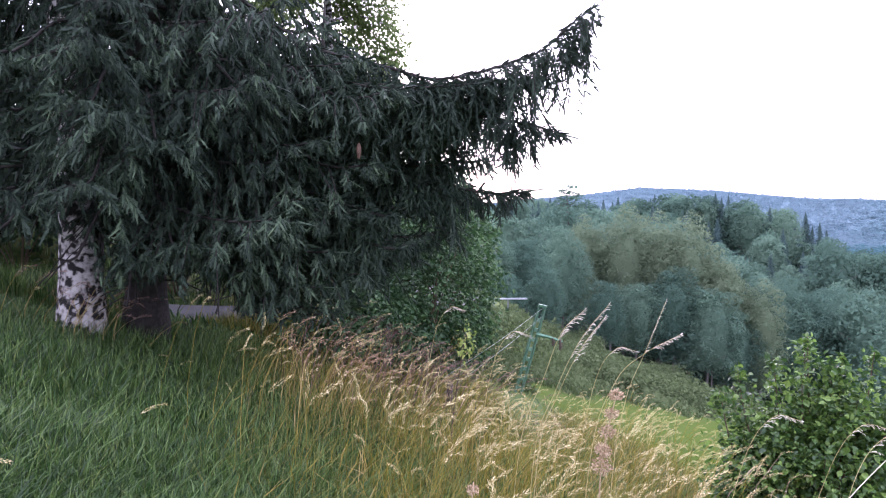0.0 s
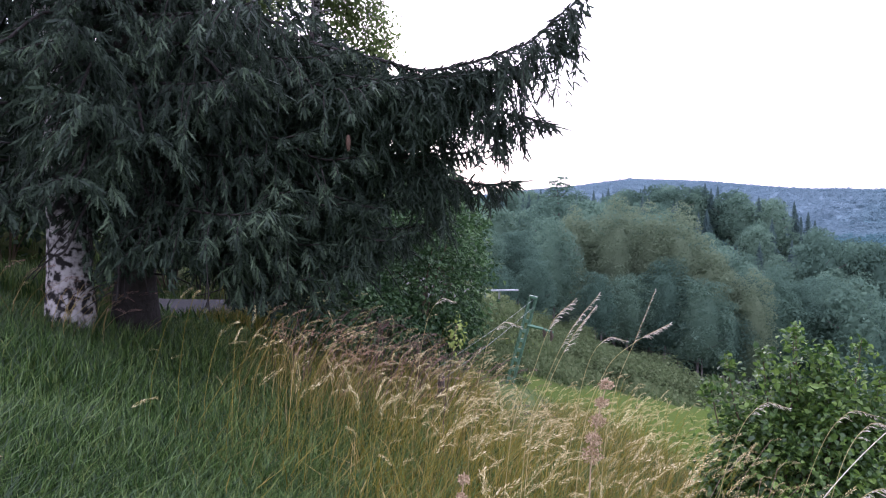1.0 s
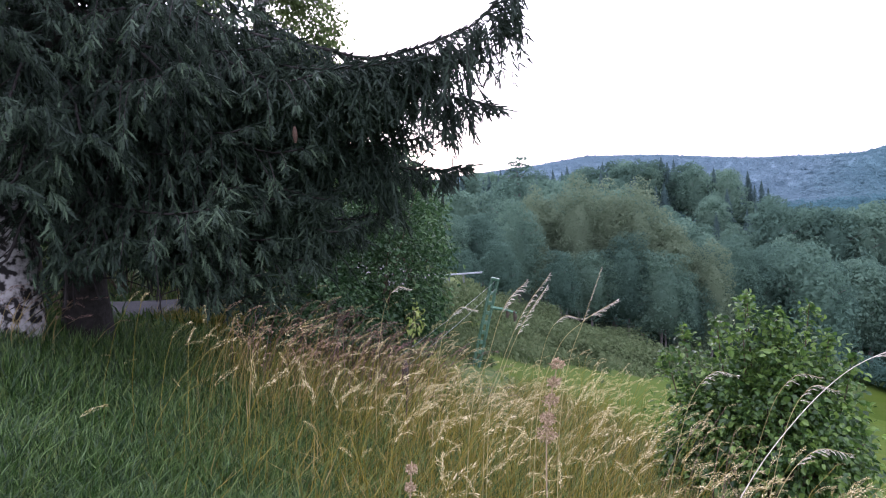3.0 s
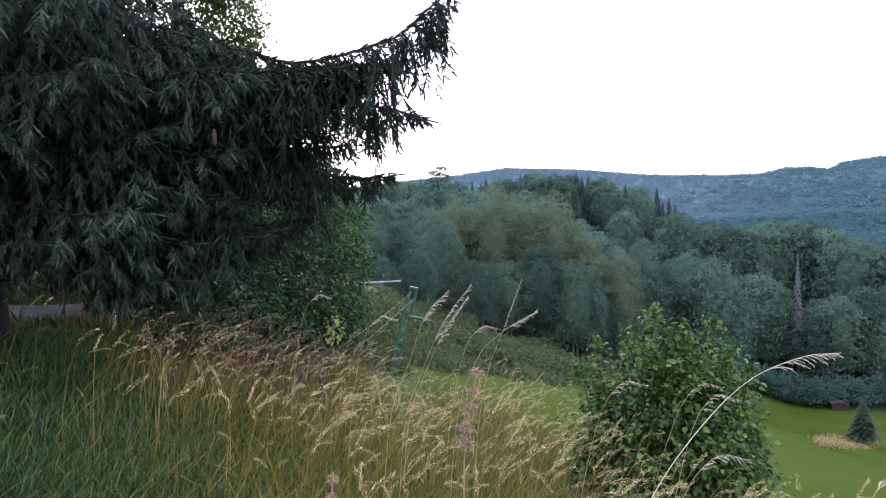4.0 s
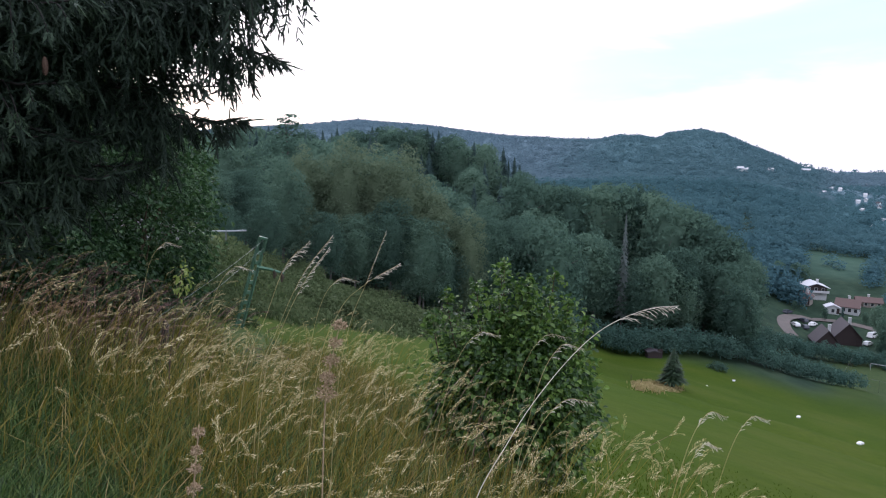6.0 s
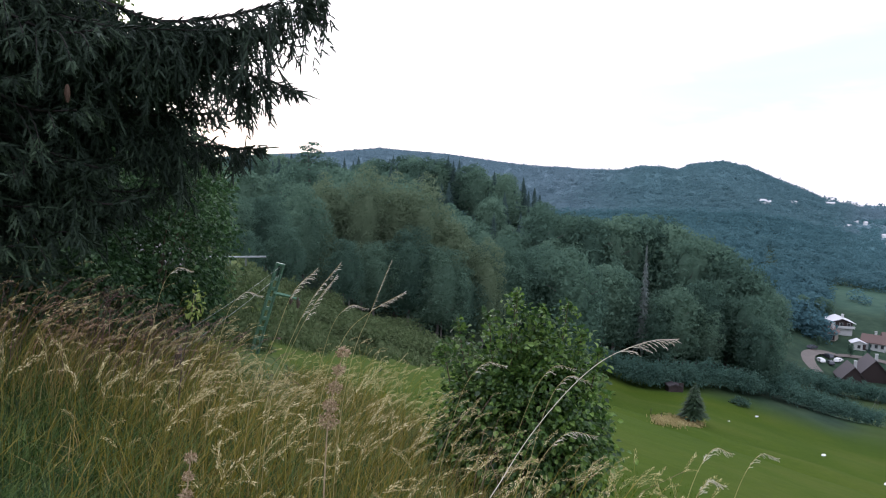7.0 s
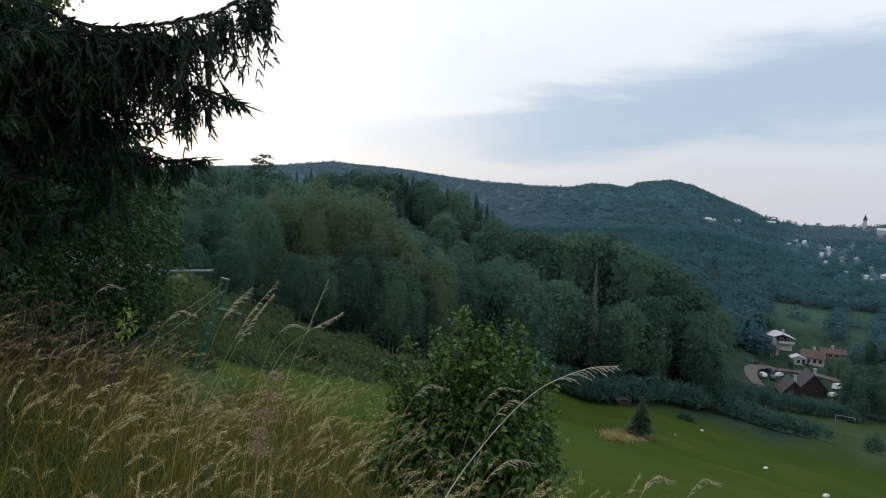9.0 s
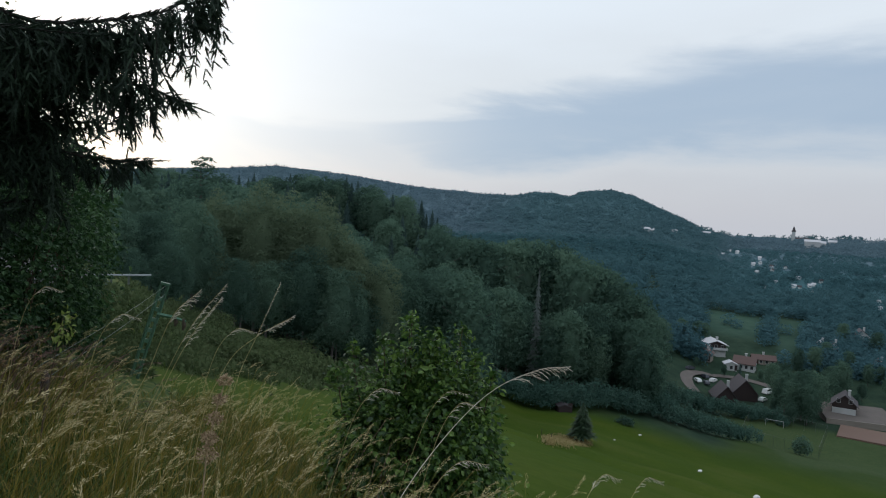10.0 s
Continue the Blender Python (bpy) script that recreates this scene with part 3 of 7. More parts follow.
def bough(line, reach, step, droop, template, thick=0.03, spacing=0.07, shoot=(0.13, 0.21), floor_z=-9.0, rise=0.0):
    """A spruce bough: its wood, side twigs that hang from it, and their shoots. Returns one mesh."""
    heap = Heap()
    line = np.asarray(line)
    seg = np.linalg.norm(np.diff(line, axis=0), axis=1)
    along = np.concatenate([[0], np.cumsum(seg)])
    total = along[-1]
    low = line[:, 2] > floor_z - 0.1
    wood_line = line[: max(6, int(low.sum()))]
    heap.tube(wood_line[::2], np.linspace(thick, 0.006, len(wood_line[::2])), 5, 0)
    us = np.arange(total * 0.10, total, step)
    pos_all, dir_all, len_all = [], [], []
    young = []
    for k, u in enumerate(us):
        side = 1 if k % 2 else -1
        f = u / total
        base = np.array([np.interp(u, along, line[:, c]) for c in range(3)])
        ahead = np.array([np.interp(min(u + 0.1, total), along, line[:, c]) for c in range(3)])
        ax = (ahead - base) / (np.linalg.norm(ahead - base) + 1e-6) if u + 0.02 < total else (line[-1] - line[-2]) / seg[-1]
        lat = np.cross(ax, UP)
        lat /= np.linalg.norm(lat) + 1e-6
        length = reach * (0.4 + 0.65 * math.sin(math.pi * min(1, 0.12 + 0.88 * (1 - f)) ** 0.8)) * rng.uniform(0.65, 1.15)
        length = max(0.12, min(length, 0.08 + (total - u) * 0.62 + 0.08 * reach))
        way = ax * rng.uniform(0.35, 0.8) + lat * side * rng.uniform(0.35, 0.95) + UP * rng.uniform(-0.15, 0.12)
        way /= np.linalg.norm(way)
        n = max(3, int(length / spacing))
        s = np.linspace(0, length, n)
        hang = droop * rng.uniform(0.5, 1.5)
        bend = hang * s ** 1.6
        twig = base + way * (s * (1 - 0.35 * np.minimum(1, hang * s)))[:, None] - UP * bend[:, None]
        if n > 4 and template is SHOOT and k % 2 and twig[-1, 2] > floor_z + 0.05:
            heap.tube(twig[:: max(1, n // 4)], 0.005, 3, 0)
        tan = np.gradient(twig, axis=0)
        tan /= np.linalg.norm(tan, axis=1, keepdims=True) + 1e-9
        out = np.cross(tan, UP)
        out /= np.linalg.norm(out, axis=1, keepdims=True) + 1e-6
        sg = np.where(np.arange(n) % 2 == 0, 1, -1)[:, None]
        for rep in range(2):
            away = rng.normal(0, 1, (n, 3)) * (1, 1, 0.2)
            away /= np.linalg.norm(away, axis=1, keepdims=True) + 1e-6
            d = tan * rng.uniform(0.3, 1.0, (n, 1)) + (out * sg * 0.25 * (1 - 2 * rep) + away * 0.5) - UP * rng.uniform(0.15, 1.3, (n, 1))
            pos_all.append(twig + rng.normal(0, 0.012, (n, 3)))
            dir_all.append(d)
            len_all.append(rng.uniform(shoot[0] * 0.7, shoot[1], n) * (1.0 - 0.3 * s / (length + 1e-6)))
        # a fan of shoots hanging from the twig's end
        m = 9 if template is SHOOT else 4
        spread = rng.normal(0, 0.55, (m, 1)) * out[-1] + tan[-1] * rng.uniform(0.1, 0.9, (m, 1)) - UP * rng.uniform(0.35, 1.0, (m, 1))
        fresh_twig = f > 0.45 and rng.random() < 0.5
        if fresh_twig:
            young.append((twig[-1] - tan[-1] * rng.uniform(0.0, 0.16, (m, 1)), spread, rng.uniform(0.09, 0.15, m)))
        else:
            pos_all.append(twig[-1] - tan[-1] * rng.uniform(0.0, 0.14, (m, 1)))
            dir_all.append(spread)
            len_all.append(rng.uniform(0.08, 0.14, m) * (1 if template is SHOOT else 1.9))
        pos_all.append(twig[-1:])
        dir_all.append(tan[-1:])
        len_all.append(np.array([shoot[1]]))
        # shoots along the bough itself
        pos_all.append(base[None])
        dir_all.append((ax + UP * 0.25 + lat * side * 0.4)[None])
        len_all.append(np.array([shoot[0] * 1.1]))
    pos_all.append(line[-1:])
    dir_all.append((line[-1] - line[-3])[None])
    len_all.append(np.array([shoot[1] * 1.2]))
    P, D, L = np.concatenate(pos_all), np.concatenate(dir_all), np.concatenate(len_all)
    keep = P[:, 2] + np.minimum(0, D[:, 2]) * L > floor_z + (rise(P) if callable(rise) else rise * np.clip(-P[:, 0] + 0.1, 0, 1.2)) + rng.normal(0, 0.07, len(P))
    keep[:4] = True
    P, D, L = P[keep], D[keep], L[keep]
    fat = rng.uniform(1.2, 1.7, len(P)) * (1.0 if template is SHOOT else 1.45)
    leafage = Heap()
    leafage.copies(template[0], template[1], P, frames_of(D), np.stack([L, fat, fat], 1))
    if young:
        P, D, L = (np.concatenate(q) for q in zip(*young))
        keep = P[:, 2] - L > floor_z + (rise(P) if callable(rise) else rise * np.clip(-P[:, 0] + 0.1, 0, 1.2))
        P, D, L = P[keep], D[keep], L[keep]
        fat = rng.uniform(1.1, 1.5, len(P)) * (1.0 if template is SHOOT else 1.5)
        leafage.copies(template[0], template[1], P, frames_of(D), np.stack([L * (1 if template is SHOOT else 1.7), fat, fat], 1), 1)
    return heap.mesh("bough", [M_BARK], True), leafage.mesh("needles", [M_NEEDLE, M_YOUNG])


def comb_bough(line, most, slope, least, step=0.024, thick=0.022):
    """A bough whose twigs hang straight down like a comb: lengths grow inwards from the tip."""
    line = np.asarray(line)
    along = np.concatenate([[0], np.cumsum(np.linalg.norm(np.diff(line, axis=0), axis=1))])
    total = along[-1]
    wood, green = Heap(), Heap()
    wood.tube(line[::2], np.linspace(thick, 0.006, len(line[::2])), 5, 0)
    P, D, L = [], [], []
    for k, u in enumerate(np.arange(total * 0.15, total, step)):
        base, ahead = (np.array([np.interp(min(q, total), along, line[:, c]) for c in range(3)]) for q in (u, u + 0.08))
        ax = (ahead - base) / (np.linalg.norm(ahead - base) + 1e-6) if u + 0.03 < total else (line[-1] - line[-2]) / np.linalg.norm(line[-1] - line[-2])
        lat = np.cross(ax, UP)
        lat /= np.linalg.norm(lat) + 1e-6
        length = min(most, least + (total - u) * slope) * rng.uniform(0.3, 1.1) * (0.8 + 0.25 * math.sin(u * 9) + 0.12 * math.sin(u * 31))
        n = max(3, int(length / 0.045) + 1)
        s = np.linspace(0, length, n)
        out = (lat * rng.uniform(-1.3, 1.3) + ax * rng.uniform(0.1, 0.8)) * min(0.17, 0.07 + 0.25 * length)
        turn = 1 - np.exp(-s / 0.09)
        twig = base + out * turn[:, None] - UP * (s - 0.05 * turn)[:, None] + (lat * rng.normal(0, 0.3) + ax * rng.normal(0.06, 0.22)) * (s * (0.5 + s))[:, None]
        tan = np.gradient(twig, axis=0)
        tan /= np.linalg.norm(tan, axis=1, keepdims=True) + 1e-9
        for fork in range(3 if n > 5 else 2 if n > 3 else 1):
            line_here, run = twig, tan
            if fork:
                k0 = int(n * rng.uniform(0.2, 0.6))
                m = max(2, int((n - k0) * rng.uniform(0.45, 0.85)))
                way = -UP + lat * rng.normal(0, 0.55) + ax * rng.normal(0.08, 0.4)
                way /= np.linalg.norm(way)
                line_here = twig[k0] + way * (np.arange(1, m + 1) * 0.05)[:, None] - UP * (0.01 * np.arange(1, m + 1) ** 1.5)[:, None]
                run = np.repeat(way[None], m, 0)
            q = len(line_here)
            P.append(line_here)
            D.append(run + rng.normal(0, 0.2, (q, 3)))
            L.append(rng.uniform(0.09, 0.15, q))
            P.append(line_here)
            D.append(run * 0.7 + rng.normal(0, 0.75, (q, 3)) * (1, 1, 0.3) - UP * 0.15)
            L.append(rng.uniform(0.06, 0.12, q))
        # short shoots that stand on the bough
        P.append(base[None])
        D.append((ax + UP * rng.uniform(-0.1, 0.6) + lat * rng.uniform(-0.7, 0.7))[None])
        L.append(np.array([rng.uniform(0.07, 0.12)]))
        if k % 3 == 0 and n > 5:
            wood.tube(twig[:: max(1, n // 4)], 0.004, 3, 0)
    P.append(line[-1:])
    D.append((line[-1] - line[-3])[None])
    L.append(np.array([0.2]))
    P, D, L = np.concatenate(P), np.concatenate(D), np.concatenate(L)
    fat = rng.uniform(0.9, 1.35, len(P))
    green.copies(SHOOT[0], SHOOT[1], P, frames_of(D), np.stack([L, fat, fat], 1))
    return wood.mesh("bough", [M_BARK], True), green.mesh("needles", [M_NEEDLE])


def spruce_line(z0, bearing, length, sag, lift, wob=0.15):
    """The line of a bough out of the trunk: rising a little, sagging, lifting its tip."""
    u = np.linspace(0, 1, 22)
    b = radians(bearing)
    out = np.array([math.sin(b), math.cos(b), 0])
    lat = np.array([out[1], -out[0], 0])
    z = z0 - sag * u ** 1.4 + lift * u ** 4
    return out * (u * length)[:, None] + lat * (wob * np.sin(u * 3))[:, None] + UP * z[:, None]


def spruce(name, label, at, tall, foot_radius, lines, floor_z, fine_step=0.08, rise=0.0):
    """A spruce with a trunk and boughs that start at given lines; at: the trunk's foot."""
    tree = thing(name, label, "tree", at)
    heap = Heap()
    u = np.linspace(0, 1, 16)
    pts = np.stack([0.05 * np.sin(u * 7), 0.05 * np.sin(u * 5 + 1), u * (tall + 0.3) - 0.3], 1)
    heap.tube(pts, foot_radius * (1 - u) ** 0.8 * (1 + 0.5 * np.exp(-u * 40)) + 0.012, 14, 0)
    for k in range(10):
        zz = rng.uniform(0.5, 1.6)
        w = rng.uniform(0, 6.28)
        q = np.array([math.cos(w), math.sin(w), 0])
        heap.tube([q * 0.1 + UP * zz, q * 0.35 + UP * (zz - 0.02), q * rng.uniform(0.5, 0.8) + UP * (zz - 0.18)], [0.012, 0.008, 0.003], 4, 0)
    part("trunk", heap.mesh("trunk", [M_BARK], True), tree, "dark scaly spruce trunk")
    for line, reach, droop, fine in lines:
        if fine == 2:
            wood, green = comb_bough(line, *reach)
        elif fine:
            wood, green = bough(line, reach, fine_step, droop, SHOOT, 0.022, 0.056, (0.095, 0.155), floor_z=floor_z, rise=rise)
        else:
            step, gap = (0.26, 0.2) if line[0][2] > 6.0 else (0.13, 0.13)
            wood, green = bough(line, reach, step, droop, SHOOT_COARSE, 0.03, gap, (0.24, 0.38), floor_z=floor_z, rise=rise)
        limb = part("bough", wood, tree)
        tagged(part("needles", green, limb), kind="stuff")
    return tree


# ---- the spruces by the lane ----
S1 = np.array([-3.0, 7.05, ground_at(-3.0, 7.05)])
lines = []
# the long bough that sweeps out over the meadow
main = np.array([(-2.95, 7.0, 3.55), (-1.8, 6.8, 3.42), (-0.95, 6.65, 3.14), (-0.49, 6.58, 3.02), (-0.12, 6.4, 2.88), (0.23, 6.3, 2.90), (0.57, 6.23, 2.98), (0.85, 6.14, 3.07), (1.06, 6.11, 3.26), (1.25, 6.07, 3.40)])
lines.append((curve_through(main - S1, 40), (0.76, 2.2, 0.22), 0, 2))
second = np.array([(-2.95, 7.0, 3.05), (-1.6, 6.6, 2.85), (-0.6, 6.4, 2.66), (0.15, 6.3, 2.56), (0.7, 6.23, 2.46), (1.04, 6.19, 2.36)])
lines.append((curve_through(second - S1, 30), (0.55, 0.75, 0.05), 0, 2))
third = np.array([(-2.95, 7.0, 2.6), (-1.6, 6.75, 2.3), (-0.6, 6.6, 2.06), (0.05, 6.5, 1.93), (0.45, 6.45, 1.86), (0.74, 6.41, 1.88)])
lines.append((curve_through(third - S1, 26), (0.5, 0.6, 0.05), 0, 2))
for dy, z_in, z_out, x_out in ((-0.25, 3.3, 2.80, 0.42), (0.3, 2.85, 2.28, 0.2), (0.15, 2.4, 1.78, -0.1), (-0.3, 2.2, 1.7, -0.4), (0.5, 3.4, 2.75, 0.2), (-0.15, 2.9, 2.5, 0.1), (0.25, 2.2, 1.52, 0.05), (-0.2, 2.0, 1.42, -0.3), (0.05, 1.9, 1.3, -0.55), (0.2, 3.2, 2.72, 0.62), (0.1, 2.7, 2.16, 0.38), (-0.1, 3.3, 2.85, 0.8)):
    extra = np.array([(-2.95, 7.0, z_in), (-1.6, 6.8 + dy * 0.5, z_in - 0.2), (-0.6, 6.5 + dy, z_out - 0.02), (x_out, 6.4 + dy, z_out)])
    lines.append((curve_through(extra - S1, 26), (0.5, 0.7, 0.06), 0, 2))
# boughs that come towards the viewer
for tip, start_z in (((-2.07, 5.25, 2.22), 3.0), ((-2.6, 5.05, 2.5), 3.2), ((-2.55, 4.95, 1.9), 2.7), ((-0.38, 6.02, 2.72), 3.2), ((-1.02, 5.95, 2.3), 2.8),
                     ((-1.31, 5.75, 2.68), 3.3), ((-1.5, 5.9, 1.55), 2.2), ((-2.1, 5.7, 1.45), 2.0), ((-3.3, 5.0, 2.9), 3.5), ((-1.0, 6.2, 3.3), 3.9),
                     ((-1.6, 5.5, 3.5), 4.1), ((-2.4, 5.1, 3.3), 3.9), ((-3.9, 5.6, 1.5), 2.2), ((-0.95, 6.3, 1.6), 2.3), ((-2.9, 5.3, 1.35), 1.9), ((-2.63, 5.83, 0.93), 1.6), ((-1.44, 6.13, 0.8), 1.75), ((-0.86, 6.44, 0.86), 1.8),
                     ((-2.45, 6.2, 0.95), 1.55), ((-1.2, 6.3, 0.85), 1.65), ((-2.75, 6.3, 0.9), 1.5), ((-1.05, 6.1, 1.05), 1.9),
                     ((-1.62, 6.0, 1.2), 2.0), ((-1.3, 6.05, 1.45), 2.2), ((-0.95, 6.15, 1.35), 2.2), ((-0.7, 6.25, 1.15), 2.0), ((-1.5, 6.2, 0.95), 1.6), ((-0.75, 6.2, 1.7), 2.5), ((-1.15, 5.95, 1.8), 2.6), ((-1.0, 6.3, 0.8), 1.5), ((-0.6, 6.1, 2.1), 2.8)):
    a, t = np.array([-3.0, 7.05, start_z]), np.array(tip)
    mid = (a + t) / 2 + UP * 0.12
    near = a * 0.2 + t * 0.8 - UP * 0.12
    lines.append((curve_through(np.array([a, mid, near, t]) - S1, 22), 0.55, 0.75, True))
for k in range(74):
    z0 = 1.5 + k * 0.075 + max(0, k - 48) * 0.17 + rng.uniform(-0.1, 0.1)
    bearing = k * 137.5 + rng.uniform(-15, 15)
    length = np.interp(z0, [0, 1.2, 3.5, 12], [1.8, 2.2, 2.5, 0.6]) * rng.uniform(0.8, 1.1)
    toward = math.cos(radians(bearing - 157))
    if z0 > 3.3 and math.cos(radians(bearing - 85)) > 0.2:
        length *= 0.6
    fine = z0 < 4.4 and toward > 0.1
    lines.append((spruce_line(z0, bearing, length, length * 0.24, length * 0.14), 0.66, 0.9, fine))


def first_skirt(P):
    """Raises the lowest boughs by bearing from the camera to show birch and lane."""
    bearing = np.degrees(np.arctan2(P[:, 0] + S1[0], P[:, 1] + S1[1]))
    return 0.75 * np.clip(-P[:, 0] + 0.1, 0, 1.2) * smooth01(-24, -22, bearing) + 0.5 * smooth01(-25.6, -26.8, bearing) + 0.3 * (1 - smooth01(-17.5, -15.2, bearing))


first_spruce = spruce("spruce_tree", "old dark green spruce with long drooping boughs", S1, 12.5, 0.19, lines, 0.74 - S1[2], rise=first_skirt)


def cones(tree, base, places):
    heap = Heap()
    u = np.linspace(0, 1, 9)
    heap.tube(np.stack([0 * u, 0 * u, -0.13 * u], 1), 0.019 * np.sin(np.pi * np.clip(u * 0.92 + 0.05, 0, 1)) ** 0.6 + 0.002, 10, 0)
    for i in range(60):
        w, s = i * 2.4, i / 60
        rr = 0.019 * math.sin(math.pi * (s * 0.9 + 0.05)) ** 0.6
        c, q = math.cos(w), math.sin(w)
        t = np.array([-q, c, 0]) * 0.006
        p = np.array([c * rr, q * rr, -0.13 * s])
        heap.add([p - t, p + t, p + np.array([c, q, 0]) * 0.006 - UP * 0.012], [(0, 1, 2)])
    me = heap.mesh("cone", [M_CONE])
    for x, y, z in places:
        ob = part("cone", me, tree, "brown hanging spruce cone")
        ob.location = Vector((x, y, z)) - Vector(base)


cones(first_spruce, S1, [(-0.71, 5.98, 2.27)])

S2 = np.array([-2.0, 12.0, ground_at(-2.0, 12.0)])
lines = [(curve_through(np.array([(-2.0, 12.0, 2.6), (-0.9, 11.8, 2.5), (0.15, 11.6, 2.32), (0.79, 11.57, 2.08), (1.24, 11.54, 2.12)]) - S2, 26), 0.5, 0.9, True)]
for k in range(46):
    z0 = -0.2 + k * 0.098 + rng.uniform(-0.08, 0.08)
    bearing = k * 137.5 + rng.uniform(-15, 15)
    length = np.interp(z0, [-1, 2.2, 4.4], [1.9, 2.4, 0.35]) * rng.uniform(0.85, 1.1)
    facing = math.cos(radians(bearing - 150))
    if z0 < 1.7 and math.cos(radians(bearing - 95)) > 0.3:
        length *= 0.62
    lines.append((spruce_line(z0 - S2[2] + 0.4, bearing, length, length * 0.34, length * 0.12), 0.75, 1.3, z0 < 3.4 and facing > 0.45))
spruce("spruce_tree", "dense low spruce standing behind a taller one", S2, 5.6, 0.16, lines, 0.12 - S2[2], fine_step=0.1, rise=0.6)

S3 = np.array([-5.4, 10.7, ground_at(-5.4, 10.7)])
lines = []
for k in range(64):
    z0 = 1.6 + k * 0.15 + rng.uniform(-0.08, 0.08)
    bearing = k * 137.5 + rng.uniform(-15, 15)
    length = np.interp(z0, [1, 3.5, 11], [2.6, 3.0, 0.5]) * rng.uniform(0.85, 1.1)
    lines.append((spruce_line(z0, bearing, length, length * 0.3, length * 0.12), 0.75, 1.1, False))
spruce("spruce_tree", "shadowy spruce beside a birch at the lane", S3, 11.5, 0.22, lines, 1.75 - S3[2])


# ---- broad-leaved trees and shrubs near by ----


def leafy(name, label, at, stems, crown_pts, leaf, leaf_size, leaf_mat, stem_mat, stem_label, template=LEAF, droop=0.3, kind=""):
    """A tree or shrub: woody stems, and leaves set about crown points."""
    ob = thing(name, label, "tree" if "tree" in name else "shrub", at, kind=kind)
    for pts, radii in stems:
        h = Heap()
        h.tube(pts, radii, 12 if np.max(radii) > 0.08 else 6)
        part("trunk" if np.max(radii) > 0.08 else "stem", h.mesh("stem", [stem_mat], True), ob, stem_label)
    h = Heap()
    P = np.asarray(crown_pts)
    n = len(P)
    out = P - P.mean(0)
    out /= np.linalg.norm(out, axis=1, keepdims=True) + 1e-6
    D = out * 0.6 + rng.normal(0, 0.5, (n, 3)) - UP * droop
    size = leaf_size * rng.uniform(0.55, 1.2, n)
    h.copies(template[0], template[1], P, frames_of(D, rng.normal(0, 0.7, n)), size)
    part("foliage", h.mesh("foliage", [leaf_mat]), ob)
    return ob


def twig_points(roots, tips, per, scatter, start=0.3):
    """Points along twigs from roots to tips, thicker towards the tips."""
    out = []
    for a, b in zip(roots, tips):
        u = rng.uniform(start, 1.0, per) ** 0.7
        bow = np.array([0, 0, 0.12]) * np.linalg.norm(b - a)
        out.append(a + (b - a) * u[:, None] + bow * (np.sin(u * np.pi))[:, None] + rng.normal(0, scatter, (per, 3)))
    return np.concatenate(out)


# the birch beside the spruce: a leaning, flaring white trunk
B = np.array([-3.52, 6.7, ground_at(-3.52, 6.7)])
u = np.linspace(0, 1, 26)
trunk_line = np.stack([0.10 - 0.5 * u + 0.04 * np.sin(u * 9), 0.3 * u, u * 9.0 - 0.2], 1)
limbs = [(trunk_line, 0.165 * (1 - u) ** 0.7 + 0.09 * np.exp(-u * 14) + 0.012)]
tips, roots = [], []
for k in range(46):
    s = rng.uniform(0.42, 0.98)
    a = np.array([np.interp(s, u, trunk_line[:, c]) for c in range(3)])
    w = rng.uniform(0, 6.28)
    ln = rng.uniform(1.2, 2.6) * (1.2 - 0.5 * s)
    e = a + np.array([math.cos(w) * ln, math.sin(w) * ln, rng.uniform(-0.6, 0.9)])
    if k < 14:
        limbs.append((curve_through([a, (a + e) / 2 + UP * 0.25, e], 8), np.linspace(0.04, 0.008, 8)))
    roots.append(a)
    tips.append(e)
leafy("birch_tree", "birch with a leaning white trunk and black cracks", B, limbs, twig_points(roots, tips, 110, 0.22), None, 0.055, M_BIRCHLEAF, M_BIRCH, "white birch bark with dark cracks", LEAF_SMALL, 0.8)

# a birch behind, whose thin hanging foliage shows above the long bough
B2 = np.array([-2.5, 15.2, ground_at(-2.5, 15.2)])
limbs = [(np.stack([0.1 * np.sin(u * 4), 0.1 * u, u * 10.5 - 0.2], 1), 0.15 * (1 - u) ** 0.8 + 0.01)]
roots, tips = [], []
for k in range(64):
    s = rng.uniform(0.25, 0.97)
    a = np.array([0, 0, s * 10.3])
    w = rng.uniform(0, 6.28)
    ln = rng.uniform(1.0, 2.5) * (1.15 - 0.6 * s)
    e = a + np.array([math.cos(w) * ln, math.sin(w) * ln, rng.uniform(-0.5, 0.7)])
    if k < 14:
        limbs.append((curve_through([a, (a + e) / 2 + UP * 0.25, e], 8), np.linspace(0.035, 0.006, 8)))
    roots.append(a)
    tips.append(e)
    # thin twigs that hang from the limb
    for q in rng.uniform(0.35, 1.0, 5):
        b = a + (e - a) * q
        roots.append(b)
        tips.append(b + np.array([rng.normal(0, 0.12), rng.normal(0, 0.12), -rng.uniform(0.5, 1.2)]))
leafy("birch_tree", "airy birch with light green hanging leaves", B2, limbs, twig_points(roots, tips, 190, 0.13, 0.1), None, 0.088, M_BIRCHLEAF, M_BIRCH, "pale birch bark", LEAF_SMALL, 0.8)


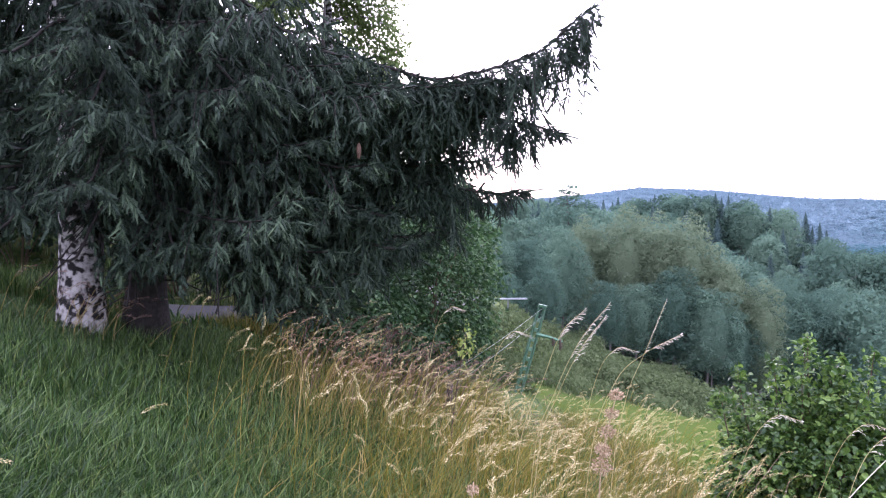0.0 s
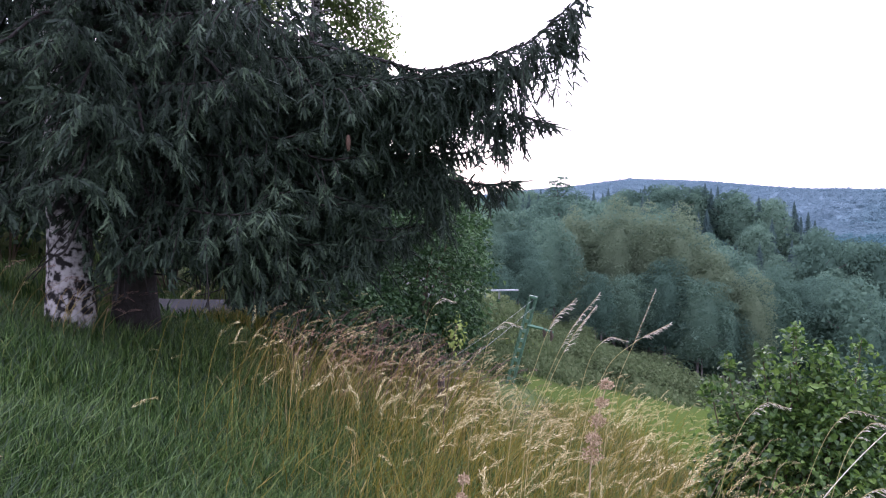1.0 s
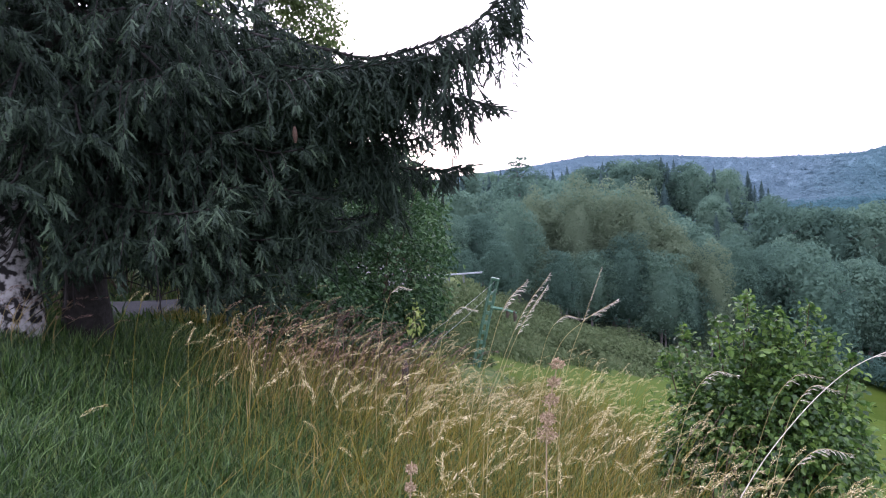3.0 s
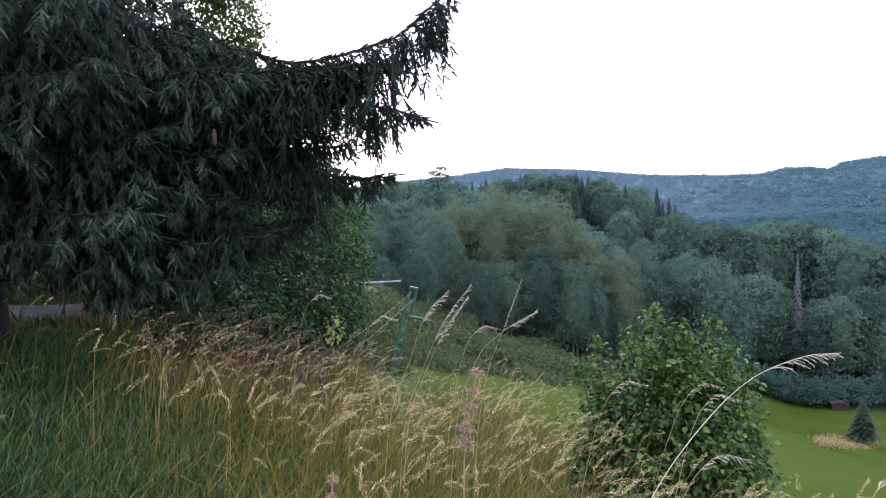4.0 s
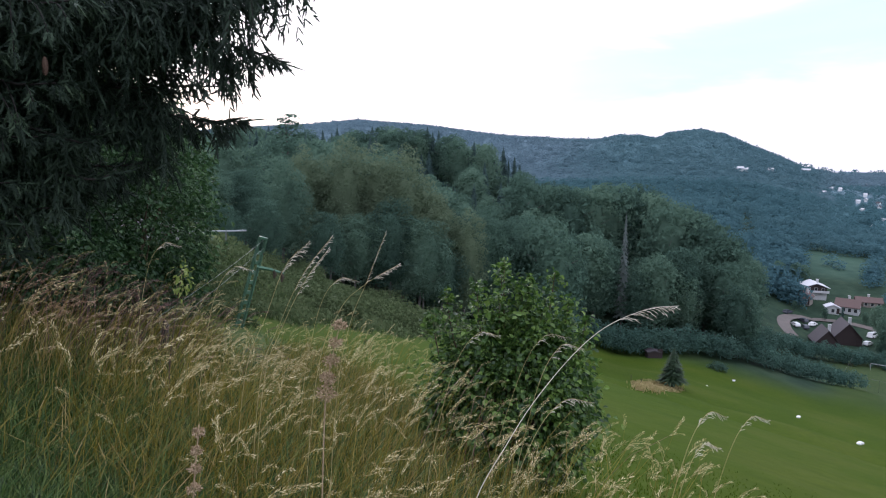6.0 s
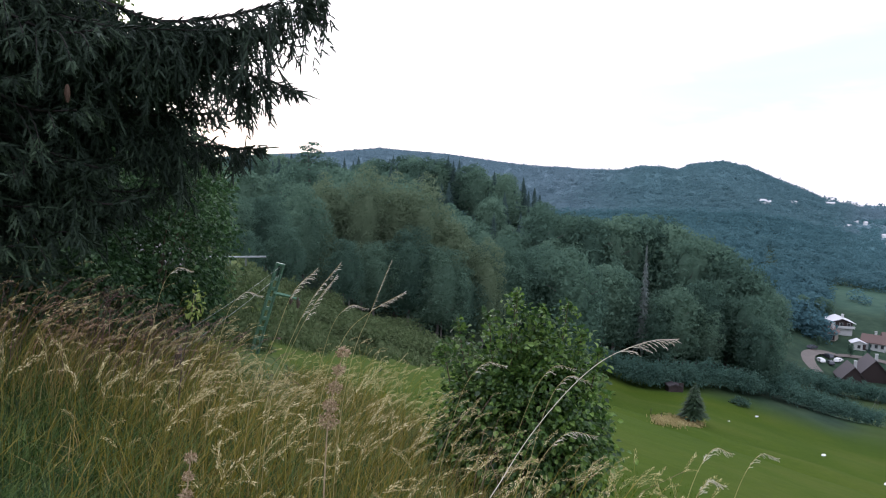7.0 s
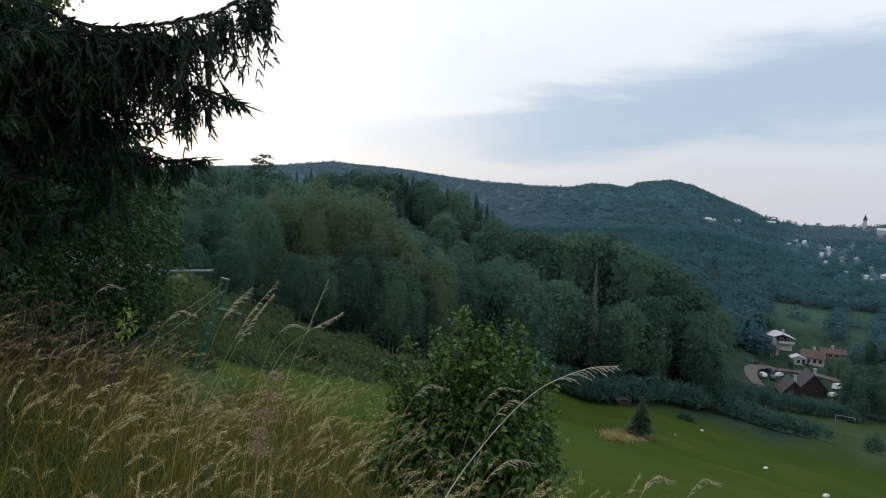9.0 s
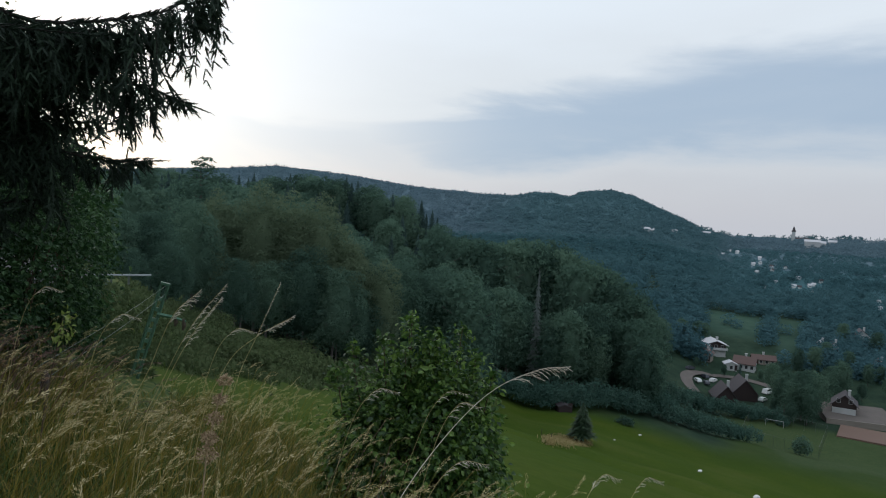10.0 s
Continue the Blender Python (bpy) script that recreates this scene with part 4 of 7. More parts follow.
def dome_shrub(name, label, at, radius, tall, twigs, per, size, leaf_mat, template=LEAF, lobes=5, seed=1, scatter=0.07, stems_shown=14, low=-0.15, taper=0.0, peaks=None, leaders=()):
    """A many-stemmed shrub whose twigs end on an uneven dome."""
    r = np.random.default_rng(seed)
    peaks = peaks or [(r.uniform(0, 6.28), r.uniform(0.0, 1.0), r.uniform(0.08, 0.22)) for _ in range(lobes)]
    roots, tips, stems = [], [], []
    for k in range(twigs):
        w = r.uniform(0, 6.28)
        e = math.asin(r.uniform(low, 1.0))
        grow = 1 + sum(q * math.exp(-3 * ((math.cos(w - a) - 1) ** 2 + (math.sin(e) - b) ** 2)) for a, b, q in peaks) + r.normal(0, 0.06)
        grow *= r.uniform(0.55, 1.0) ** 0.35
        slim = 1 - taper * max(0.0, math.sin(e))
        tip = np.array([math.cos(w) * math.cos(e) * radius * grow * slim, math.sin(w) * math.cos(e) * radius * grow * slim, tall * 0.42 + math.sin(e) * tall * 0.55 * grow])
        root = np.array([tip[0] * 0.35, tip[1] * 0.35, max(0.05, tip[2] * 0.45)])
        roots.append(root)
        tips.append(tip)
        if k < stems_shown:
            stems.append((curve_through([(tip[0] * 0.08, tip[1] * 0.08, -0.05), root, tip], 9), np.linspace(0.022, 0.004, 9)))
    pts = [twig_points(roots, tips, per, scatter)]
    for x, y, z in leaders:
        tip = np.array([x, y, z]) - np.asarray(at)
        root = tip * (0.82, 0.82, 1) - UP * 0.62
        stems.append((curve_through([root * (0.4, 0.4, 0.5), root, tip], 9), np.linspace(0.014, 0.003, 9)))
        f = r.uniform(0, 1, 130) ** 0.8
        pts.append(root + (tip - root) * f[:, None] + r.normal(0, 1, (130, 3)) * ((0.16 * (1 - f) + 0.026)[:, None]) * (1, 1, 0.6))
    return leafy(name, label, at, stems, np.concatenate(pts), None, size, leaf_mat, M_STEM, "brown stem", template)


LEADERS = ((3.39, 6.63, 0.53), (3.86, 6.37, 0.43), (2.84, 6.89, 0.18), (3.13, 6.75, 0.30), (4.16, 6.2, -0.06), (2.68, 6.9, -0.05), (3.57, 6.53, 0.29), (4.0, 6.3, 0.13), (3.5, 6.9, 0.42), (3.25, 6.45, 0.2), (3.7, 6.6, 0.35))
dome_shrub("shrub", "bushy green alder shrub in tall grass by the meadow", (3.48, 6.62, ground_at(3.48, 6.62)), 0.98, 1.86, 720, 28, 0.070, M_SHRUB, LEAF_BROAD, seed=4, scatter=0.05, taper=0.35, low=-0.65, leaders=LEADERS, peaks=((-0.5, 1.0, 0.10), (-0.45, 0.75, 0.18), (2.6, 0.7, 0.12), (-2.0, 0.3, 0.1)))
dome_shrub("shrub", "tall hazel shrub under the spruces with mid green leaves", (-0.35, 10.6, ground_at(-0.35, 10.6)), 1.02, 2.7, 430, 42, 0.076, M_HAZEL, seed=9, scatter=0.09, low=-0.5)
dome_shrub("shrub", "low leafy hazel shoots at the edge of the bank", (-1.15, 9.6, ground_at(-1.15, 9.6)), 0.95, 1.5, 260, 30, 0.074, M_HAZEL, seed=12)
dome_shrub("shrub", "dark shrub on the bank before the guard rail", (0.35, 22.0, ground_at(0.35, 22.0)), 1.3, 2.9, 200, 18, 0.17, M_HAZEL, LEAF_SMALL, seed=14, scatter=0.12)
dome_shrub("shrub", "hazel shrub further along the bank below the lane", (-1.0, 17.5, ground_at(-1.0, 17.5)), 1.6, 3.6, 300, 26, 0.15, M_HAZEL, LEAF_SMALL, seed=13, scatter=0.1)
# shade behind the lane is put into these shrubs' darkened leaf colour
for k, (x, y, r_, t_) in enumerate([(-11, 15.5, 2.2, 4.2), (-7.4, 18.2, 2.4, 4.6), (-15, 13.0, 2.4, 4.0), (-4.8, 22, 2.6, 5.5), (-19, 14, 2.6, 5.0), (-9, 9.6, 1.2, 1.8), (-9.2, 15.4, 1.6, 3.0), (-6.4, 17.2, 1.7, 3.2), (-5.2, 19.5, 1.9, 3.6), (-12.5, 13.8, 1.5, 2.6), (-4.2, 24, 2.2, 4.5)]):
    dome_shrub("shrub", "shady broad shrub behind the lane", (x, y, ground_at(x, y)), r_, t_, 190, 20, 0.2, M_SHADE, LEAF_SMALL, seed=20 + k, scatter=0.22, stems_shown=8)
M_BRIGHT = mat("young_leaves", [(0.14, 0.20, 0.04), (0.22, 0.29, 0.07), (0.32, 0.38, 0.12)], 0.5, 3, 0.2, island=0.7, translucent=0.4)
# a small sapling with bright leaves
sap = (0.06, 5.73, ground_at(0.06, 5.73))
leaf_pts = np.array([0.12, 0, 1.17]) + rng.normal(0, 1, (60, 3)) * (0.028, 0.028, 0.075)
leafy("sapling_shrub", "small sapling with bright yellow-green leaves", sap, [(curve_through([(0, 0, -0.05), (0.0, 0.01, 0.5), (0.11, 0, 1.24)], 8), np.linspace(0.008, 0.003, 8))], leaf_pts, None, 0.05, M_BRIGHT, M_STEM, "thin brown stem")

# ---- woods ----


SPRIG = (np.array([(0, 0.3, 0), (0, -0.3, 0), (1.0, 0, -0.08)]), np.array([(0, 1, 2)]))


def broadleaf_meshes(tall, wide, seed, leaf_mat, puffs=90, per=110, leaf=0.36, core=0.7, squash=0.75):
    """Trunk and crown of a forest tree: many leafy puffs set over a lobed crown, sprays lying along each puff's skin."""
    r = np.random.default_rng(seed)
    h = Heap()
    u = np.linspace(0, 1, 9)
    h.tube(np.stack([0.4 * np.sin(u * 3 + seed), 0.3 * np.sin(u * 2.3), u * tall * 0.8 - 0.5], 1), 0.24 * (1 - u) ** 0.8 + 0.04, 7)
    for k in range(7):
        w, z = k * 2.4, tall * r.uniform(0.2, 0.6)
        q = np.array([math.cos(w), math.sin(w), 0])
        h.tube([UP * z, q * wide * 0.4 + UP * (z + 1.5), q * wide * 0.75 + UP * (z + 2.6)], [0.1, 0.06, 0.02], 4)
    trunk = h.mesh("trunk", [M_TRUNK], True)
    L = r.normal(0, 1, (14, 3))
    L /= np.linalg.norm(L, axis=1, keepdims=True)
    swell, sharp = r.uniform(0.05, 0.28, 14), r.uniform(3, 9, 14)

    def hull(d):
        """Distance of the crown's skin from its middle along each unit direction."""
        return 0.74 + (swell * np.exp(sharp * (d @ L.T - 1))).max(1)

    mid, half = 0.5 * tall, 0.5 * tall
    size = np.array([wide * 0.86, wide * 0.86, half])
    h = Heap()
    if core:
        rings, sides = 8, 11
        D = [(0, 0, 1.0)]
        for i in range(1, rings):
            e = math.pi * i / rings
            D += [(math.sin(e) * math.cos((j + i % 2 * 0.5) * 6.2832 / sides), math.sin(e) * math.sin((j + i % 2 * 0.5) * 6.2832 / sides), math.cos(e)) for j in range(sides)]
        D = np.array(D + [(0, 0, -1.0)])
        F = [(0, 1 + j, 1 + (j + 1) % sides) for j in range(sides)]
        for i in range(rings - 2):
            for j in range(sides):
                p, q = 1 + sides * i + j, 1 + sides * i + (j + 1) % sides
                F += [(p, p + sides, q), (q, p + sides, q + sides)]
        e = 1 + sides * (rings - 2)
        F += [(e + j, len(D) - 1, e + (j + 1) % sides) for j in range(sides)]
        h.add(D * (hull(D) * core)[:, None] * size + UP * mid, F)
    # the puffs, evenly spread, the lower ones sparser
    k = np.arange(puffs)
    zz = 1 - 1.88 * (k + 0.5) / puffs
    w = k * 2.39996 + r.uniform(-0.3, 0.3, puffs)
    c = np.sqrt(1 - zz ** 2)
    d = np.stack([c * np.cos(w), c * np.sin(w), zz], 1)
    centre = d * (hull(d) * r.uniform(0.72, 1.06, puffs))[:, None] * size + UP * mid
    rad = wide * r.uniform(0.17, 0.36, puffs) * (90 / puffs) ** 0.4
    for c0, r0 in zip(centre, rad):
        n = int(per * (r0 / wide / 0.26) ** 1.6)
        v = r.normal(0, 1, (n, 3)) + UP * 0.45
        v /= np.linalg.norm(v, axis=1, keepdims=True)
        P = c0 + v * (1, 1, squash) * (r0 * r.uniform(0.72, 1.08, n))[:, None]
        z = v + r.normal(0, 0.38, (n, 3))
        z /= np.linalg.norm(z, axis=1, keepdims=True)
        x = np.cross(z, r.normal(0, 1, (n, 3)))
        x /= np.linalg.norm(x, axis=1, keepdims=True) + 1e-9
        h.copies(SPRIG[0], SPRIG[1], P, np.stack([x, np.cross(z, x), z], 2), leaf * r.uniform(0.55, 1.4, n))
    return trunk, h.mesh("crown", [leaf_mat], True)


def conifer_meshes(tall, wide, seed, whorls=17, per=8):
    """A pointed conifer: overlapping tiers of drooping boughs with ragged edges."""
    r = np.random.default_rng(seed)
    h = Heap()
    h.tube([(0, 0, -0.5), (0, 0, tall * 0.5), (0, 0, tall)], [0.22, 0.13, 0.02], 6)
    trunk = h.mesh("trunk", [M_TRUNK], True)
    h = Heap()
    for k in range(whorls):
        f = (k + 0.5) / whorls
        z0 = tall * (0.16 + 0.85 * f)
        ln = wide * (1 - f) ** 0.8 * r.uniform(0.88, 1.1) + 0.12
        drop = tall * 0.85 / whorls * 1.25
        V, F = [UP * (z0 + drop * 0.45)], []
        for j in range(2 * per):
            w = (j + r.uniform(-0.3, 0.3)) * math.pi / per + k * 0.7
            q = np.array([math.cos(w), math.sin(w), 0])
            tip = j % 2 == 0
            l2 = ln * (r.uniform(0.85, 1.2) if tip else r.uniform(0.5, 0.68))
            V.append(q * l2 + UP * (z0 - drop * (r.uniform(0.5, 0.95) if tip else r.uniform(0.1, 0.4))))
            F.append((0, 1 + j, 1 + (j + 1) % (2 * per)))
        h.add(V, F)
        for j in range(per * 2):
            w = r.uniform(0, 6.28)
            q, t = np.array([math.cos(w), math.sin(w), 0]), np.array([-math.sin(w), math.cos(w), 0])
            b = q * ln * r.uniform(0.45, 0.85) + UP * (z0 - drop * r.uniform(0.0, 0.4))
            h.add([b - t * 0.1 * ln, b + t * 0.1 * ln, b + q * 0.3 * ln - UP * drop * r.uniform(0.3, 0.8)], [(0, 1, 2)])
    h.tube([(0, 0, tall * 0.95), (0, 0, tall * 1.03)], [0.09, 0.02], 3)
    return trunk, h.mesh("crown", [M_FIR])


def tree_kind(name, label, meshes, group):
    ob = thing(name, label, "tree", (0, 0, 0), group)
    part("trunk", meshes[0], ob)
    part("crown", meshes[1], ob)
    return ob


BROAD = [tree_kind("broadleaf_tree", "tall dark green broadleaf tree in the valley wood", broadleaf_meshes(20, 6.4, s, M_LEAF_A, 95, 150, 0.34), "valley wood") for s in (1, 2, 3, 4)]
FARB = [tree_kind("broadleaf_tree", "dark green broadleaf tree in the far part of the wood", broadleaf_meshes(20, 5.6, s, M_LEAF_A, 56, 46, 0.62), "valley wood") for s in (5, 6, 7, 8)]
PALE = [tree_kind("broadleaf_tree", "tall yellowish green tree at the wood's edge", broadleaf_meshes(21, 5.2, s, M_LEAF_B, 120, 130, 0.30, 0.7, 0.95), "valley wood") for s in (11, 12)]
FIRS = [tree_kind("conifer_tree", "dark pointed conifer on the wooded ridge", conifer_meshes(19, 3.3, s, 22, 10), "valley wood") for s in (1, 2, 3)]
used = set()


def plant(kinds, az, d, scale, lift=0.0):
    x, y, z = spot(az, d)
    fresh = [q for q in kinds if q not in used]
    k = fresh[0] if fresh else kinds[int(rng.integers(len(kinds)))]
    m = pose(x, y, z + lift, 0, 0, rng.uniform(0, 360)) @ Matrix.Diagonal((scale * rng.uniform(0.9, 1.1), scale * rng.uniform(0.9, 1.1), scale, 1))
    if k in used:
        ob = copy_thing(k, m)
        ob.matrix_basis = m
    else:
        used.add(k)
        k.matrix_basis = m


def wood_height(az):
    """The height angle of the wooded ridge's tree tops."""
    return float(np.interp(az, [0, 5.6, 8, 13, 15, 17.5, 20.4, 23.4, 25, 26.1, 27, 28.1, 29.1, 32.2, 35.5, 37, 38.9, 41, 42.8, 44.5, 45.8, 46.8, 48], [2.1, 2.1, 2.0, 1.85, 2.1, 2.25, 2.25, 1.75, 1.35, 0.9, 0.5, -0.4, -1.2, -1.45, -1.15, -1.2, -1.85, -2.6, -3.45, -5.2, -6.8, -8.4, -10.5]))


def fits(az, d, tall):
    x, y, z = spot(az, d)
    return math.degrees(math.atan2(z + tall - 1.6, d)) <= wood_height(az)


# trees at the near edge of the wood, across the scrubby dip
for az, d, top, kinds in ((9.5, 88, 0.2, BROAD), (11.5, 98, 0.8, PALE), (14.2, 96, 0.9, PALE), (16.6, 97, 1.0, PALE), (19.0, 98, 0.2, PALE), (21.3, 99, -1.6, PALE), (23.3, 104, -3.6, BROAD), (24.0, 98, -4.6, PALE),
                          (25.3, 108, -3.6, BROAD), (27.2, 112, -4.3, BROAD), (29.2, 122, -4.2, BROAD), (6.5, 76, -0.8, BROAD), (4.0, 74, -0.5, BROAD), (8.0, 70, -3.2, BROAD), (1.5, 66, 0.5, BROAD), (12.8, 84, -4.2, BROAD), (5.2, 64, -3.6, BROAD),
                          (31.0, 132, -5.0, BROAD), (17.8, 92, -3.0, BROAD), (15.2, 90, -4.0, BROAD), (20.3, 93, -4.0, BROAD), (22.2, 96, -6.0, BROAD)):
    x, y, z = spot(az, d)
    tall = 1.6 + d * math.tan(radians(top)) - z
    plant(kinds, az, d, tall / 20.5)
# the wood behind, up to the ridge
count = 0
tries = 0
while count < 150 and tries < 4000:
    tries += 1
    az, d = rng.uniform(-4, 31), rng.uniform(105, 285)
    firry = rng.random() < (0.55 if d > 215 else 0.35 if az < 12 else 0.06)
    s = rng.uniform(0.75, 1.1)
    if not fits(az, d, 20 * s):
        continue
    plant(FIRS if firry else FARB, az, d, s)
    count += 1
# pointed conifers along the skyline of the ridge
for az in np.arange(-2, 28.5, 0.55):
    d = 268 + rng.uniform(-10, 14)
    x, y, z = spot(az, d)
    top = wood_height(az) + rng.uniform(-0.35, 0.22)
    tall = 1.6 + d * math.tan(radians(top)) - z
    plant(FIRS if rng.random() < 0.58 else FARB, az + rng.uniform(-0.3, 0.3), d, max(0.45, tall / 19.5))
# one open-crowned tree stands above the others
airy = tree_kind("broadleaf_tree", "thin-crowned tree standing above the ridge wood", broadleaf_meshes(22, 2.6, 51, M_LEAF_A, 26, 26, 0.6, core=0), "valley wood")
x, y, z = spot(9.9, 234)
airy.matrix_basis = pose(x, y, z, 0, 0, 40) @ Matrix.Diagonal((2.4, 2.4, (1.6 + 234 * math.tan(radians(3.8)) - z) / 22, 1))
# the wood above the hedge
count = 0
while count < 150:
    az, d = rng.uniform(28, 45.6), rng.uniform(172, 262)
    s = rng.uniform(0.75, 1.2)
    if not fits(az, d, 20.5 * s):
        s *= 0.8
        if rng.random() < 0.6:
            continue
    plant(FIRS if rng.random() < 0.05 else FARB, az, d, s)
    count += 1
for az in np.arange(28.5, 45.9, 0.75):
    d = 205 + rng.uniform(-12, 25)
    x, y, z = spot(az, d)
    top = wood_height(az) + rng.uniform(-0.3, 0.15)
    plant(FARB, az, d, max(0.35, (1.6 + d * math.tan(radians(top)) - z) / 20.5))
# a bare dead spruce in front of the wood
DEAD = mat("dead_spruce", [(0.118, 0.150, 0.144), (0.160, 0.186, 0.176)], 0.85, 0.6, 0.4, island=0.4, translucent=0.4)
for az, top in ((36.6, -4.3),):
    t, c = conifer_meshes(19, 2.2, 77, 26, 6)
    c.materials[0] = DEAD
    k = tree_kind("conifer_tree", "bare greyish dead spruce in the wood", (t, c), "valley wood")
    x, y, z = spot(az, 174)
    k.matrix_basis = pose(x, y, z) @ Matrix.Diagonal((0.9, 0.9, (1.6 + 174 * math.tan(radians(top)) - z) / 19, 1))

# pale bare trunks at the wood's edge
for az, d, top, foot in ((17.9, 91, -8.9, -11.0), (13.1, 86, -6.6, -8.6), (20.6, 93, -8.5, -11.4)):
    x, y, z = spot(az, d)
    h = Heap()
    u = np.linspace(0, 1, 7)
    tall = d * (math.tan(radians(top)) - math.tan(radians(foot))) + 3
    h.tube(np.stack([0.12 * np.sin(u * 3), 0 * u, u * tall - 0.4], 1), 0.14 * (1 - 0.6 * u), 8)
    k = thing("tree_trunk", "pale bare trunk at the wood's edge", "tree trunk", (x, y, z))
    part("trunk", h.mesh("trunk", [M_TRUNK], True), k)


def leafy_template(seed, puffs, per, leaf, pointed=False):
    """A far crown, one high and one wide: leafy puffs about an egg or a cone."""
    r = np.random.default_rng(seed)
    h = Heap()
    k = np.arange(puffs)
    zz = (k + 0.6) / puffs
    w = k * 2.39996 + r.uniform(-0.4, 0.4, puffs)
    rad = (1 - zz) * 0.85 if pointed else 0.62 * np.sqrt(np.clip(1 - (1.9 * zz - 0.85) ** 2 / 1.15, 0.02, 1))
    centre = np.stack([np.cos(w) * rad, np.sin(w) * rad, 0.08 + 0.76 * zz], 1)
    for c in centre:
        r0 = (0.24 if pointed else 0.40) * r.uniform(0.75, 1.25)
        v = r.normal(0, 1, (per, 3)) + UP * 0.4
        v /= np.linalg.norm(v, axis=1, keepdims=True)
        z = v + r.normal(0, 0.4, (per, 3))
        z /= np.linalg.norm(z, axis=1, keepdims=True)
        x = np.cross(z, r.normal(0, 1, (per, 3)))
        x /= np.linalg.norm(x, axis=1, keepdims=True) + 1e-9
        V, F = SPRIG
        Q = np.einsum("kij,nj->kni", np.stack([x, np.cross(z, x), z], 2), V * leaf) * r.uniform(0.7, 1.3, (per, 1, 1))
        Q = (Q + (v * r0)[:, None]) * (1, 1, 0.42) + c
        h.add(Q.reshape(-1, 3), (F[None] + 3 * np.arange(per)[:, None, None]).reshape(-1, 3))
    return np.concatenate(h.V), np.concatenate(h.F)


CLUMPS = [(leafy_template(k, 4, 5, 0.62), leafy_template(k + 9, 5, 4, 0.5, True)) for k in range(4)]
FINE_CLUMPS = [(leafy_template(k, 11, 15, 0.30), leafy_template(k + 9, 9, 12, 0.26, True)) for k in range(4)]
GARDEN_CLUMPS = [(leafy_template(k, 7, 9, 0.42), leafy_template(k + 9, 7, 8, 0.34, True)) for k in range(4)]


def woods_mesh(places, sizes, pointed, seed, material, smooth, shapes):
    """Many far trees as small rough crowns in one mesh."""
    r = np.random.default_rng(seed)
    h = Heap()
    kind = r.integers(0, 4, len(places))
    turn = r.uniform(0, 6.28, len(places))
    c, s = np.cos(turn), np.sin(turn)
    fr = np.zeros((len(places), 3, 3))
    fr[:, 0, 0], fr[:, 0, 1], fr[:, 1, 0], fr[:, 1, 1], fr[:, 2, 2] = c, -s, s, c, 1
    for k in range(4):
        for p in (0, 1):
            m = (kind == k) & (pointed == bool(p))
            if m.any():
                h.copies(shapes[k][p][0], shapes[k][p][1], places[m], fr[m], sizes[m])
    return h.mesh("woods", [material], smooth)


def hazy_far_woods(name, label, az_range, d_range, n, tall, seed, keep=None, fir=0.5, material=M_FARWOOD, smooth=False, kind="stuff", shapes=CLUMPS, broad=0.42):
    r = np.random.default_rng(seed)
    az = np.radians(r.uniform(*az_range, n))
    d = np.exp(r.uniform(*np.log(d_range), n))
    if keep is not None:
        ok = keep(np.degrees(az), d, r)
        az, d = az[ok], d[ok]
    x, y = d * np.sin(az), d * np.cos(az)
    z = height(x, y)
    s = r.uniform(0.7, 1.2, len(x)) * tall
    pointed = r.random(len(x)) < fir
    size = np.stack([s * np.where(pointed, 0.26, broad), s * np.where(pointed, 0.26, broad), s], 1)
    me = woods_mesh(np.stack([x, y, z - 0.06 * s], 1), size, pointed, seed, material, smooth, shapes)
    co = np.empty(3 * len(me.vertices), np.float32)
    me.vertices.foreach_get("co", co)
    a = np.degrees(np.arctan2(co[0::3], co[1::3]))
    # trees on the nearer hill get less painted haze, like its ground
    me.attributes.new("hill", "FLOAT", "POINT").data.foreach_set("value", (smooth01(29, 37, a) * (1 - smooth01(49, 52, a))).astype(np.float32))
    tagged(new(name, me), label, "woods", kind=kind)


hazy_far_woods("mountain_woods", "haze-tinted forest along the upper slope of the distant mountain", (-4, 51), (1370, 1560), 5200, 5.2, 1, fir=0.25, material=M_DISTANCE, smooth=True, broad=0.9)
hazy_far_woods("crest_woods", "row of treetops along the distant mountain crest", (-4, 50), (1440, 1500), 1500, 9, 2, fir=0.7, material=M_DISTANCE)


def slope_distance(az, rise, lo, hi):
    """How far along a bearing the hillside is seen at a given height angle."""
    ds = np.linspace(lo, hi, 90)
    up = [math.degrees(math.atan2(spot(az, float(q))[2] - 1.6, q)) for q in ds]
    return float(ds[int(np.argmin(np.abs(np.array(up) - rise)))])


TOWN = [(az, slope_distance(az, rise, 420, 1300)) for az, rise in ((49.24, -2.57), (49.3, -2.3), (49.8, -2.3), (50.2, -2.25), (50.6, -1.95), (51.15, -1.95), (52.65, -1.6), (52.7, -2.3), (52.76, -2.62), (52.3, -2.75), (52.61, -3.26), (53.53, -2.85), (53.6, -3.1), (54.46, -2.85), (53.87, -3.85), (55.36, -3.5), (55.1, -4.1), (55.48, -4.2), (56.36, -3.85), (56.1, -4.05), (56.3, -4.42), (56.8, -3.6), (60.4, -4.75), (60.5, -5.1), (53.2, -4.3))]


def beside_houses(az, d, r):
    """Leaves out trees that would hide the far town's houses from the camera."""
    free = np.ones(len(az), bool)
    for a, q in TOWN:
        free &= ~((np.abs(az - a) < 0.22) & (d > q - 45) & (d < q + 6))
    return free


